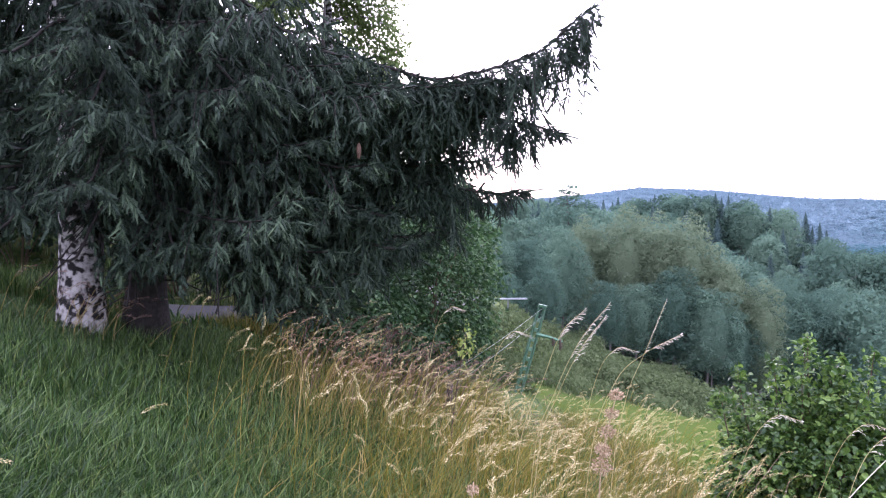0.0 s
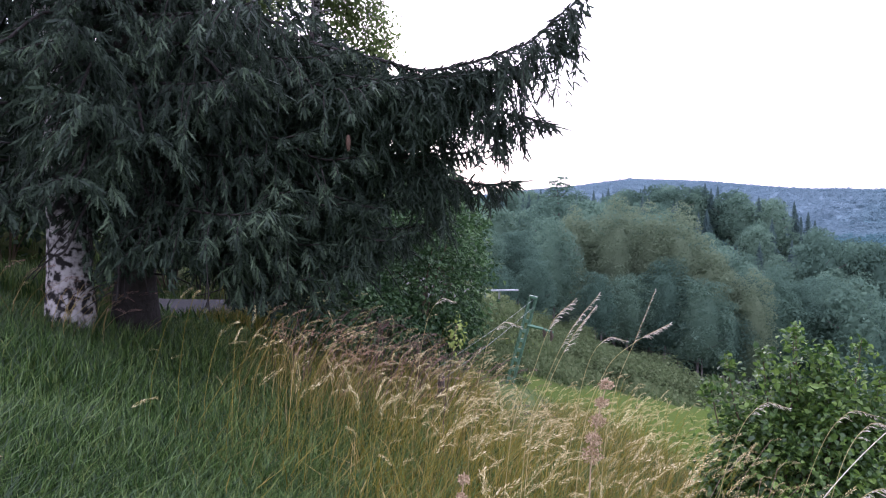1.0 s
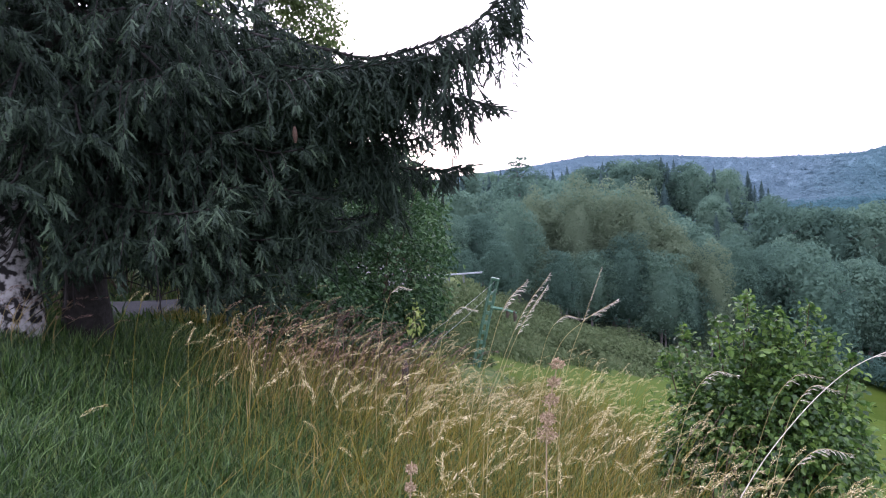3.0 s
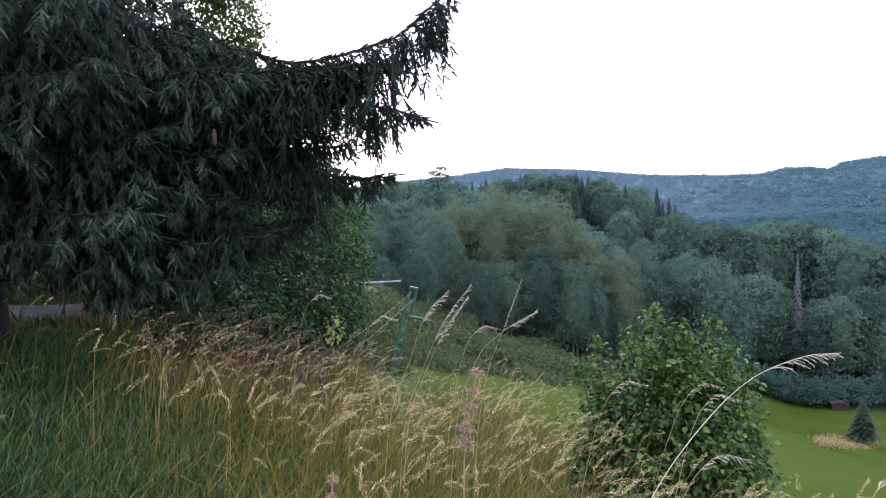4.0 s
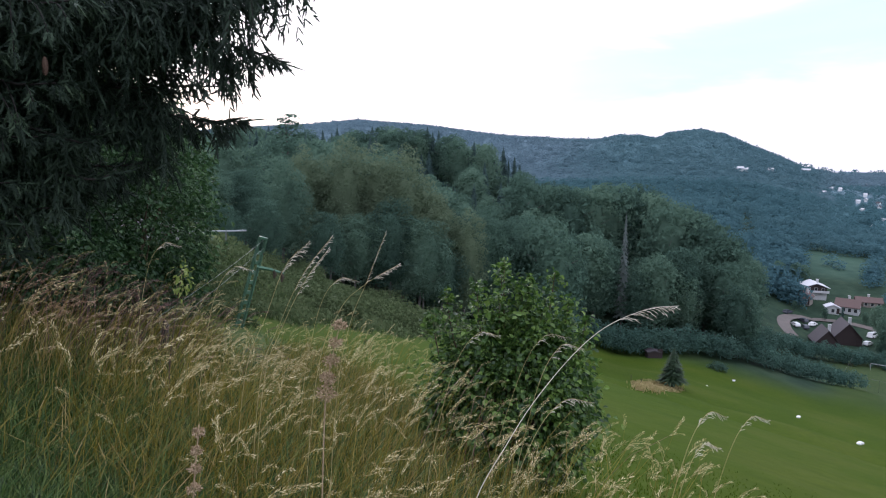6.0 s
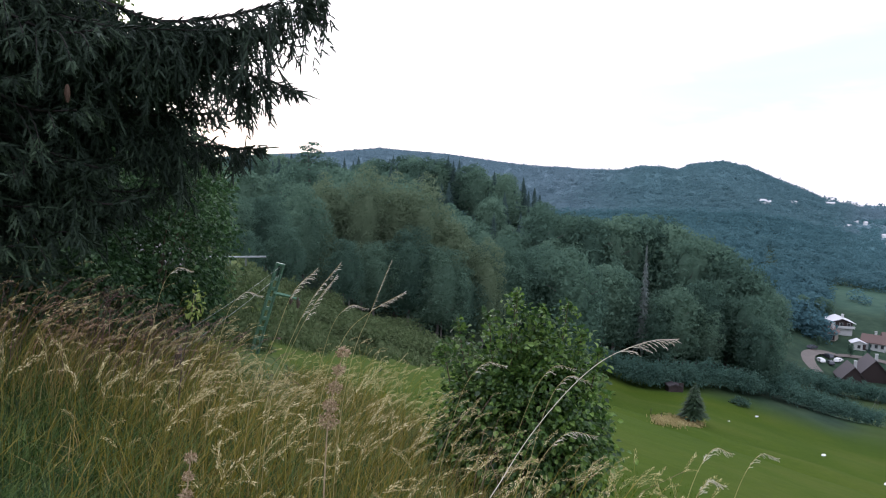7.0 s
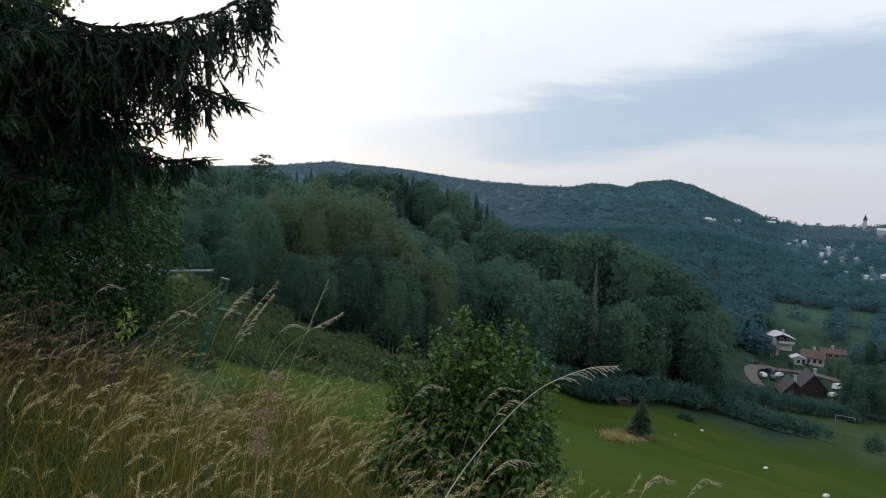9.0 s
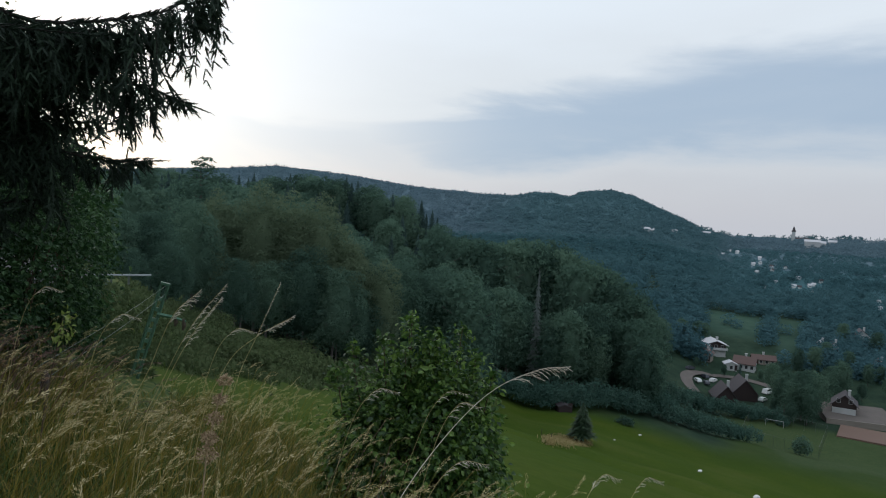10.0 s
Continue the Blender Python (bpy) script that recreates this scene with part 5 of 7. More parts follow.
def village_gaps(az, d, r):
    # gaps widened so the fields and houses stay in the camera's view
    open_field = (az > 49.2) & (az < 53.3) & (d > 330) & (d < 428) | (az > 54.0) & (az < 56.0) & (d > 330) & (d < 440)
    house_gap = (d < 356) & (az > 48.0) & (az < 54.5)
    return (r.random(len(az)) > open_field * 0.93) & ~house_gap & beside_houses(az, d, r)


hazy_far_woods("slope_woods", "mixed trees and gardens on the slope below the far town", (46.5, 68), (330, 640), 1900, 7.0, 3, village_gaps, 0.15, shapes=FINE_CLUMPS, smooth=True, broad=0.62)
hazy_far_woods("garden_trees", "hazy trees between the houses of the far town", (48, 68), (640, 1000), 1700, 5.0, 6, beside_houses, 0.1, shapes=GARDEN_CLUMPS, smooth=True, broad=0.75)
hazy_far_woods("town_trees", "hazy trees round the far town", (49, 68), (1000, 1500), 3000, 7, 7, None, 0.2, material=M_DISTANCE, smooth=True, broad=0.8)
hazy_far_woods("plateau_trees", "treetops along the skyline beside the far town", (48.5, 68), (1480, 1560), 260, 13, 4, fir=0.3)
hazy_far_woods("back_woods", "woods behind the ridge", (20, 49), (300, 560), 1300, 10, 5, fir=0.3, shapes=FINE_CLUMPS, smooth=True, broad=0.55)
hazy_far_woods("hill_foot_woods", "woods on the foot of the distant mountain", (10, 50), (560, 760), 2400, 7, 8, None, 0.25, shapes=GARDEN_CLUMPS, smooth=True, broad=0.65)
hazy_far_woods("lower_slope_woods", "hazy woods covering the slopes of the distant mountain", (-4, 50.5), (720, 1440), 17000, 5.5, 9, None, 0.2, material=M_DISTANCE, smooth=True, broad=1.0)

# leaf green with the valley's teal haze put into it
M_HEDGE = mat("hazy_hedge_leaves", [(0.056, 0.112, 0.092), (0.082, 0.150, 0.120), (0.110, 0.184, 0.146)], 0.9, 0.9, 0.3, island=0.4, translucent=0.4, per_object=0.5, spec=0.0)
# ---- hedge at the foot of the meadow ----
for k, az in enumerate(np.arange(29.0, 53.2, 0.5)):
    d = float(np.interp(az, [29, 40, 47, 53], [150, 162, 178, 196])) + rng.uniform(-3, 3)
    x, y, z = spot(az, d)
    s = rng.uniform(0.88, 1.14)
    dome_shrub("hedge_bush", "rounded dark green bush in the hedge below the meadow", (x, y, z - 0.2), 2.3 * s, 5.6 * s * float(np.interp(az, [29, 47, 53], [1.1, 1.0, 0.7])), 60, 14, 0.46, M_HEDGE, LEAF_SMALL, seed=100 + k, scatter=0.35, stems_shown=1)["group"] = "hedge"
M_WEED = mat("weeds", [(0.046, 0.068, 0.030), (0.076, 0.106, 0.046), (0.118, 0.146, 0.074)], 0.8, 0.3, 0.3, island=0.6, translucent=0.3, spec=0.05)
# scrub in the dip between the fence and the wood
for k in range(70):
    az = rng.uniform(3, 27)
    d = rng.uniform(24, 88)
    x, y, z = spot(az, d)
    if meadow_share(np.array([x]), np.array([y]))[0] > 0.4 or az < 9 and d < 46:
        continue
    s = rng.uniform(0.5, 1.2) * (0.6 + d / 90)
    dome_shrub("scrub_bush", "low tangled green bush on the rough slope", (x, y, z - 0.1), 1.2 * s, 1.1 * s, 44, 24, 0.17, M_WEED, LEAF_SMALL, seed=300 + k, scatter=0.2, stems_shown=1)["group"] = "scrub"


def rough_weeds():
    """Knee-high weeds and brambles that cover the rough slope below the lane."""
    n = 60000
    az, d = rng.uniform(-2, 28, n), np.exp(rng.uniform(np.log(15), np.log(95), n))
    x, y = d * np.sin(np.radians(az)), d * np.cos(np.radians(az))
    ok = (meadow_share(x, y) < 0.5 + rng.normal(0, 0.15, n)) & (np.min(np.hypot(x[:, None] - ROAD[None, ::3, 0], y[:, None] - ROAD[None, ::3, 1]), axis=1) > 2.6)
    x, y, d = x[ok], y[ok], d[ok]
    P = np.stack([x, y, height(x, y) + rng.uniform(0.0, 0.42, len(x)) ** 1.3], 1)
    D = rng.normal(0, 0.7, (len(x), 3)) + (0, 0, 0.5)
    h = Heap()
    h.copies(LEAF_SMALL[0], LEAF_SMALL[1], P, frames_of(D), (0.06 + d * 0.0036) * rng.uniform(0.6, 1.4, len(x)))
    tagged(new("weeds", h.mesh("weeds", [M_WEED])), "rough weeds and brambles on the slope below the lane", "weeds", kind="stuff")


rough_weeds()

# ---- grass ----


def blade_mesh(name, roots, tall, lean, width, mats, mi=None, sections=2):
    """Curved blades: each a narrowing strip from its root, leaning as given."""
    n = len(roots)
    w = rng.uniform(0, 2 * np.pi, n)
    side = np.stack([np.cos(w), np.sin(w), 0 * w], 1) * width[:, None]
    V, per = [], 2 * sections + 1
    for s in range(sections):
        f = s / sections
        c = roots + lean * f ** 2 + UP * (tall * (f - 0.18 * f ** 3))[:, None]
        V += [c - side * (1 - 0.5 * f), c + side * (1 - 0.5 * f)]
    V.append(roots + lean + UP * (tall * 0.82)[:, None])
    V = np.stack(V, 1)
    F = []
    for s in range(sections - 1):
        a = 2 * s
        F += [(a, a + 1, a + 3), (a, a + 3, a + 2)]
    F.append((per - 3, per - 2, per - 1))
    FF = np.asarray(F)[None] + (np.arange(n) * per)[:, None, None]
    idx = None if mi is None else np.repeat(mi, len(F))
    return mesh_of(name, V.reshape(-1, 3), FF.reshape(-1, 3), mats, idx)


def scatter(n, d_range, az_range, keep):
    az = np.radians(rng.uniform(*az_range, n))
    d = np.sqrt(rng.uniform(d_range[0] ** 2, d_range[1] ** 2, n))
    x, y = d * np.sin(az), d * np.cos(az)
    p = keep(x, y)
    ok = rng.random(n) < p
    x, y = x[ok], y[ok]
    return np.stack([x, y, height(x, y)], 1)


def golden(x, y):
    """Where the dry seeding grass stands: a strip from the viewpoint along the fence."""
    wob = 0.25 * np.sin(y * 2.1 + x) + 0.2 * np.sin(x * 3.1)
    return smooth01(-0.75, 0.75, x - (1.0 - 0.375 * y) + wob * 1.4)


def off_road(x, y):
    dd = np.min(np.hypot(x[:, None] - ROAD[None, :, 0], y[:, None] - ROAD[None, :, 1]), axis=1)
    return dd > 2.0


def near_shrub(x, y):
    return np.hypot(x - 3.48, y - 6.62) < 0.45


def before_post(x, y):
    """Grass is thinned before the fence post so the camera sees its foot."""
    a, d = np.degrees(np.arctan2(x, y)), np.hypot(x, y)
    return 1 - 0.9 * np.exp(-((a - 6.4) / 2.4) ** 4) * smooth01(9.0, 10.5, d) * (1 - smooth01(14.8, 15.6, d))


def green_keep(x, y):
    return (1 - 0.45 * golden(x, y)) * (1 - meadow_share(x, y)) * off_road(x, y) * before_post(x, y)


def gold_keep(x, y):
    return golden(x, y) * before_post(x, y) * (1 - smooth01(0.35, 0.8, meadow_share(x, y))) * off_road(x, y) * ~near_shrub(x, y) * (1 - 0.75 * np.exp(-((x - 2.5) / 1.0) ** 2 - ((y - 4.7) / 1.4) ** 2))


def tuft_noise(p, f=1.1):
    return np.sin(p[:, 0] * f * 2.1 + 1.7 * np.sin(p[:, 1] * f)) * np.sin(p[:, 1] * f * 1.7 + 1.3 * np.sin(p[:, 0] * f * 1.3))


for (d0, d1), n, wide, label in (((1.3, 4.6), 105000, 0.0042, "lush knee-high green grass"), ((4.6, 9.5), 105000, 0.0055, "rough green grass below the spruces"), ((9.5, 30), 34000, 0.016, "unmown grass on the bank by the lane")):
    roots = scatter(n, (d0, d1), (-44, 34), green_keep)
    tn = tuft_noise(roots)
    tall = (0.215 + 0.06 * tn) * rng.uniform(0.4, 1.45, len(roots)) * (1.0 if d0 < 9 else 0.9)
    bent = np.where(rng.random(len(roots)) < 0.3, 0.15, 0.065)
    lean = np.stack([rng.normal(0.01, 1, len(roots)) * bent, rng.normal(0, 1, len(roots)) * bent, 0 * tall], 1)
    left = roots[:, 0] + 0.375 * roots[:, 1] - 1.0
    which = (rng.random(len(roots)) < np.clip(0.25 - 0.6 * left, 0.1, 0.85)).astype(int)
    tagged(new("grass", blade_mesh("grass", roots, tall, lean, np.full(len(roots), wide), [M_GREEN, M_LUSH], which, 3 if d0 < 4 else 2)), label, "grass", kind="stuff")

# taller grass on the verge between the birch and the lane
roots = scatter(14000, (9.0, 12.5), (-40, -23), lambda x, y: off_road(x, y) * 1.0)
tall = rng.uniform(0.3, 0.75, len(roots))
tagged(new("grass", blade_mesh("grass", roots, tall, rng.normal(0, 0.1, (len(roots), 3)) * (1, 1, 0), np.full(len(roots), 0.008), [M_GREEN, M_LUSH], (rng.random(len(roots)) < 0.5).astype(int))), "tall shaded grass on the verge by the birch", "grass", kind="stuff")

# the same rough grass behind and beside the viewpoint
roots = scatter(26000, (0.9, 9.0), (34, 316), lambda x, y: 1 - meadow_share(x, y))
tall = 0.2 * rng.uniform(0.45, 1.4, len(roots))
tagged(new("grass", blade_mesh("grass", roots, tall, rng.normal(0, 0.12, (len(roots), 3)) * (1, 1, 0), np.full(len(roots), 0.012), [M_GREEN, M_LUSH], (rng.random(len(roots)) < 0.4).astype(int))), "rough unmown grass on the hillside path", "grass", kind="stuff")

# short turf of the mown meadow close to the fence
roots = scatter(40000, (6.0, 24), (-2, 62), lambda x, y: meadow_share(x, y) * (1 - smooth01(9, 17, np.hypot(x, y))))
tagged(new("meadow_turf", blade_mesh("turf", roots, rng.uniform(0.025, 0.07, len(roots)), rng.normal(0, 0.02, (len(roots), 3)) * (1, 1, 0), np.full(len(roots), 0.008), [M_TURF])), "short green turf of the mown meadow", "grass", kind="stuff")

# green blades between the dry stems
roots = scatter(92000, (1.2, 12), (-40, 40), gold_keep)
tall = rng.uniform(0.2, 0.66, len(roots)) * (0.55 + 0.45 * golden(roots[:, 0] - 0.5, roots[:, 1])) * (0.6 + 0.4 * smooth01(1.6, 3.2, np.hypot(roots[:, 0], roots[:, 1])))
bearing, far = np.degrees(np.arctan2(roots[:, 0], roots[:, 1])), np.hypot(roots[:, 0], roots[:, 1])
tall *= 1 - 0.6 * np.exp(-((bearing - 6.5) / 3.2) ** 2) * smooth01(6.5, 9, far)
lean = np.stack([rng.normal(0.08, 0.18, len(roots)), rng.normal(0, 0.18, len(roots)), 0 * tall], 1)
tagged(new("grass", blade_mesh("grass", roots, tall, lean, np.full(len(roots), 0.0045), [M_GREEN, M_STRAW, M_OLIVE], rng.choice(3, len(roots), p=(0.45, 0.13, 0.42)))), "mixed green and dry blades in tall seeding grass", "grass", kind="stuff")


def spikelets(n, length, spread, size, seed):
    """A grass panicle along x: narrow spikelets lying along a thin axis."""
    r = np.random.default_rng(seed)
    V = [(0, 0.0009, 0), (0, -0.0009, 0), (length, 0.0004, 0), (length, -0.0004, 0)]
    F = [(0, 1, 3), (0, 3, 2)]
    for i in range(n):
        s = (i + 0.3) / n
        w = i * 2.4 + r.uniform(-0.5, 0.5)
        rad = spread * (0.35 + 0.65 * math.sin(math.pi * (0.2 + 0.75 * s))) * r.uniform(0.4, 1.0)
        p = np.array([s * length, math.cos(w) * rad * 0.4, math.sin(w) * rad * 0.4])
        ax = np.array([1.0, math.cos(w) * 0.5, math.sin(w) * 0.5])
        ax *= size * r.uniform(0.75, 1.25) / np.linalg.norm(ax)
        t = np.cross(ax, r.normal(0, 1, 3))
        t *= size * 0.15 / np.linalg.norm(t)
        b = len(V)
        V += [p, p + ax * 0.45 + t, p + ax * 0.45 - t, p + ax]
        F += [(b, b + 1, b + 3), (b, b + 3, b + 2)]
    return np.array(V), np.array(F)


def bent_head(n, length, spread, size, seed, nod):
    """A panicle that nods: bent about its second axis."""
    V, F = spikelets(n, length, spread, size, seed)
    w = nod * V[:, 0] / length
    x = length / nod * np.sin(w)
    z = -length / nod * (1 - np.cos(w))
    return np.stack([x - V[:, 2] * np.sin(w) * -1, V[:, 1], z + V[:, 2] * np.cos(w)], 1), F


def seeding_grass(n, d_range, az_range, keep, tall_range, label, mats, width=0.0016, bow=0.2):
    roots = scatter(n, d_range, az_range, keep)
    n = len(roots)
    tall = rng.uniform(*tall_range, n) * (1 + 0.14 * tuft_noise(roots, 0.9)) * (0.6 + 0.4 * smooth01(1.8, 3.4, np.hypot(roots[:, 0], roots[:, 1])))
    bearing, far = np.degrees(np.arctan2(roots[:, 0], roots[:, 1])), np.hypot(roots[:, 0], roots[:, 1])
    tall *= 1 - 0.62 * np.exp(-((bearing - 6.5) / 3.2) ** 2) * smooth01(6.0, 8.5, far)
    lean = np.stack([rng.normal(bow, 0.17, n), rng.normal(0, 0.17, n), 0 * tall], 1)
    h = Heap()
    f = np.array([0, 0.4, 0.75, 1.0])
    pts = [roots + lean * (q ** 2.2) + UP * (tall * (q - 0.06 * q ** 4))[:, None] for q in f]
    w = rng.uniform(0, 2 * np.pi, n)
    side = np.stack([np.cos(w), np.sin(w), 0 * w], 1) * width
    V = np.stack([v for p in pts for v in (p - side, p + side)], 1)
    F = []
    for s in range(3):
        a = 2 * s
        F += [(a, a + 1, a + 3), (a, a + 3, a + 2)]
    FF = np.asarray(F)[None] + (np.arange(n) * 8)[:, None, None]
    h.add(V.reshape(-1, 3), FF.reshape(-1, 3), 0)
    tip_way = (pts[3] - pts[2]) / np.linalg.norm(pts[3] - pts[2], axis=1, keepdims=True) + np.array([0.3, 0, 0.05])
    kind_of = rng.integers(0, len(HEADS), n)
    for k, (T, TF) in enumerate(HEADS):
        s = kind_of == k
        h.copies(T, TF, pts[3][s] - tip_way[s] * 0.02, frames_of(tip_way[s], rng.normal(0, 0.5, s.sum())), rng.uniform(0.55, 1.1, s.sum()), 1)
    return tagged(new("seeding_grass", h.mesh("seeding_grass", mats)), label, "grass", kind="stuff")


M_BLUSH = mat("blushing_seed", [(0.20, 0.12, 0.06), (0.34, 0.22, 0.13), (0.50, 0.37, 0.26)], 0.7, 6, 0.2, island=0.9, translucent=0.25)
M_DOCK = mat("dark_rust_seed", [(0.055, 0.03, 0.026), (0.12, 0.07, 0.058), (0.24, 0.16, 0.14)], 0.7, 6, 0.2, island=0.9, translucent=0.15)
HEADS = [bent_head(30, 0.17, 0.016, 0.020, 1, 0.6), bent_head(28, 0.14, 0.026, 0.018, 2, 1.0), bent_head(34, 0.19, 0.011, 0.020, 3, 0.8), bent_head(26, 0.13, 0.009, 0.018, 4, 1.4)]

seeding_grass(1250, (1.6, 5.2), (-38, 44), gold_keep, (0.62, 1.08), "tall dry meadow grass with pale seed heads", [M_OLIVE, M_HEAD], 0.0014)
seeding_grass(1400, (5.2, 12), (-30, 42), gold_keep, (0.62, 1.05), "golden seeding grass along the fence line", [M_OLIVE, M_HEAD], 0.002)
seeding_grass(26, (3.0, 9.5), (-40, 5), lambda x, y: green_keep(x, y) * 0.8, (0.3, 0.48), "sparse seed stalks in the green grass", [M_GREEN, M_HEAD], 0.0018)
# reddish grass: by the birch's foot and below the hazel
seeding_grass(520, (5.2, 7.6), (-18, 2), lambda x, y: np.exp(-((x + 0.9) / 0.55) ** 2 - ((y - 6.1) / 0.7) ** 2), (0.6, 0.85), "fluffy reddish golden grass under the spruce boughs", [M_STRAW, M_BLUSH], 0.002, 0.2)
seeding_grass(700, (6.4, 8.4), (-14, 6), lambda x, y: np.exp(-((x + 0.55) / 0.85) ** 2 - ((y - 7.3) / 0.5) ** 2), (0.62, 0.98), "reddish brown seeding grass in front of the hazel", [M_DOCK, M_DOCK], 0.0026, 0.28)
seeding_grass(300, (6.2, 8.2), (-34, -22), lambda x, y: np.exp(-((x + 3.3) / 0.4) ** 2 - ((y - 6.4) / 0.35) ** 2), (0.35, 0.5), "dry reddish grass at the foot of a birch", [M_STRAW, M_RUST], 0.0026)
# pale tangle in front of the alder shrub
seeding_grass(75, (4.4, 6.6), (12, 36), lambda x, y: np.exp(-((x - 2.55) / 0.6) ** 2 - ((y - 5.4) / 0.6) ** 2), (0.75, 1.2), "pale rusty grass leaning against a shrub", [M_RUST, M_HEAD], 0.002, 0.22)


def stalk(label, pts, head, heads_mat, branchlets=16, spread=0.05, size=0.014, width=0.0016):
    """A single tall grass stalk: its stem, and a panicle of hanging branchlets on its upper share."""
    ob = thing("grass_stalk", label, "grass stalk", pts[0], "tall stalks")
    line = curve_through(np.asarray(pts) - np.asarray(pts[0]), 36)
    h = Heap()
    h.tube(line, np.linspace(width * 1.25, width * 0.6, len(line)), 5)
    part("stem", h.mesh("stem", [M_HEAD if heads_mat is M_PALE and width < 0.0016 else heads_mat], True), ob)
    h = Heap()
    last = len(line) - 1
    P, D, S = [], [], []
    for j in range(branchlets):
        s = (j + 0.5) / branchlets
        i = (1 - head + head * s) * last
        b = np.array([np.interp(i, np.arange(len(line)), line[:, c]) for c in range(3)])
        k = min(int(i), last - 1)
        t = line[k + 1] - line[k]
        t = t / np.linalg.norm(t)
        lat = np.cross(t, UP)
        lat /= np.linalg.norm(lat) + 1e-6
        way = t * rng.uniform(0.7, 1.1) + lat * rng.uniform(-0.45, 0.45) - UP * rng.uniform(0.15, 0.6)
        way /= np.linalg.norm(way)
        ln = spread * (1.05 - 0.75 * s) * rng.uniform(0.45, 1.15)
        n = max(2, int(ln / (size * 0.42)))
        f = np.linspace(0.15, 1, n)
        q = b + way * (ln * f)[:, None] - UP * (ln * 0.25 * f ** 2)[:, None]
        h.tube([b, q[n // 2], q[-1]], 0.0005, 3)
        P.append(q)
        D.append(way - UP * (0.3 * f)[:, None] + rng.normal(0, 0.22, (n, 3)))
        S.append(size * rng.uniform(0.75, 1.15, n))
    P.append(line[-1:])
    D.append((line[-1] - line[-2])[None])
    S.append(np.array([size * 1.3]))
    h.copies(HEAD_LEAF[0], HEAD_LEAF[1], np.concatenate(P), frames_of(np.concatenate(D)), np.concatenate(S))
    part("seed_head", h.mesh("seed_head", [heads_mat]), ob)
    return ob


M_DOCKSEED = mat("tan_dock_seed", [(0.20, 0.135, 0.08), (0.36, 0.265, 0.165), (0.52, 0.41, 0.28)], 0.75, 6, 0.2, island=0.9, translucent=0.2)
HEAD_LEAF = (np.array([(0, 0, 0), (0.4, 0.13, 0.04), (0.4, -0.13, 0.04), (1, 0, 0), (0.4, 0, -0.11)]), np.array([(0, 3, 1), (0, 2, 3), (0, 1, 4), (0, 4, 2), (1, 3, 4), (4, 3, 2)]))


def foot(x, y):
    return (x, y, ground_at(x, y))


def dock(label, pts, share, radius):
    """A dock stalk: a ridged stem whose upper share carries whorls of papery seeds."""
    ob = thing("dock_stalk", label, "wild plant", pts[0], "tall stalks")
    line = curve_through(np.asarray(pts) - np.asarray(pts[0]), 30)
    h = Heap()
    h.tube(line, np.linspace(0.0042, 0.002, len(line)), 6)
    part("stem", h.mesh("stem", [M_DOCKSEED], True), ob)
    for k in range(5):
        i = (1 - share + share * (k + 0.6) / 5) * (len(line) - 1)
        c = np.array([np.interp(i, np.arange(len(line)), line[:, q]) for q in range(3)])
        n = int(230 - 20 * k)
        v = rng.normal(0, 1, (n, 3))
        v /= np.linalg.norm(v, axis=1, keepdims=True)
        r0 = radius * 1.25 * (1.0 - 0.08 * k) * rng.uniform(0.75, 1.15)
        h = Heap()
        h.copies(LEAF_SMALL[0], LEAF_SMALL[1], c + v * (1, 1, 0.75) * (r0 * rng.uniform(0.35, 1.0, n))[:, None], frames_of(v + rng.normal(0, 0.5, (n, 3))), radius * 0.36 * rng.uniform(0.6, 1.2, n))
        part("seed_whorl", h.mesh("seed_whorl", [M_DOCKSEED]), ob)
    return ob


stalk("long pale grass stalk with a nodding feathery head", [foot(0.76, 2.02), (0.89, 1.99, 0.38), (1.03, 1.96, 0.70), (1.17, 1.93, 0.91), (1.31, 1.89, 1.06), (1.44, 1.83, 1.135), (1.53, 1.79, 1.15)], 0.27, M_PALE, 22, 0.055, 0.009, 0.0016)
stalk("upright grass stalk with a slender pale head", [foot(0.45, 4.08), (0.52, 4.06, 0.3), (0.62, 4.04, 0.61), (0.76, 4.0, 0.93), (0.92, 3.98, 1.14)], 0.34, M_PALE, 26, 0.052, 0.015, 0.0015)
stalk("upright grass stalk with a slender pale head", [foot(0.47, 4.05), (0.54, 4.05, 0.3), (0.64, 4.03, 0.61), (0.77, 4.0, 0.89), (0.90, 3.98, 1.07)], 0.34, M_PALE, 26, 0.052, 0.015, 0.0015)
stalk("leaning grass stalk with a fluffy pale head", [foot(0.35, 4.1), (0.44, 4.07, 0.35), (0.56, 4.04, 0.7), (0.66, 4.0, 0.98), (0.79, 4.0, 1.11)], 0.3, M_PALE, 26, 0.06, 0.015, 0.0015)
stalk("thin grass stalk with a narrow upright head", [foot(0.72, 3.3), (0.78, 3.29, 0.4), (0.84, 3.28, 0.78), (0.92, 3.26, 1.0), (1.01, 3.24, 1.24)], 0.26, M_PALE, 22, 0.02, 0.010, 0.0012)
stalk("thin grass stalk with a narrow bent head", [foot(0.6, 3.32), (0.68, 3.3, 0.5), (0.79, 3.28, 0.86), (0.92, 3.25, 1.0), (1.07, 3.22, 1.09)], 0.2, M_PALE, 30, 0.022, 0.013, 0.0013)
dock("tan dock stalk with clustered fluffy seeds", [foot(0.66, 3.12), (0.68, 3.12, 0.3), (0.70, 3.11, 0.6), (0.76, 3.1, 0.875)], 0.5, 0.036)
dock("tan dock stalk with clustered fluffy seeds", [foot(0.04, 2.0), (0.05, 2.0, 0.35), (0.06, 1.99, 0.65), (0.08, 1.98, 0.87)], 0.42, 0.02)
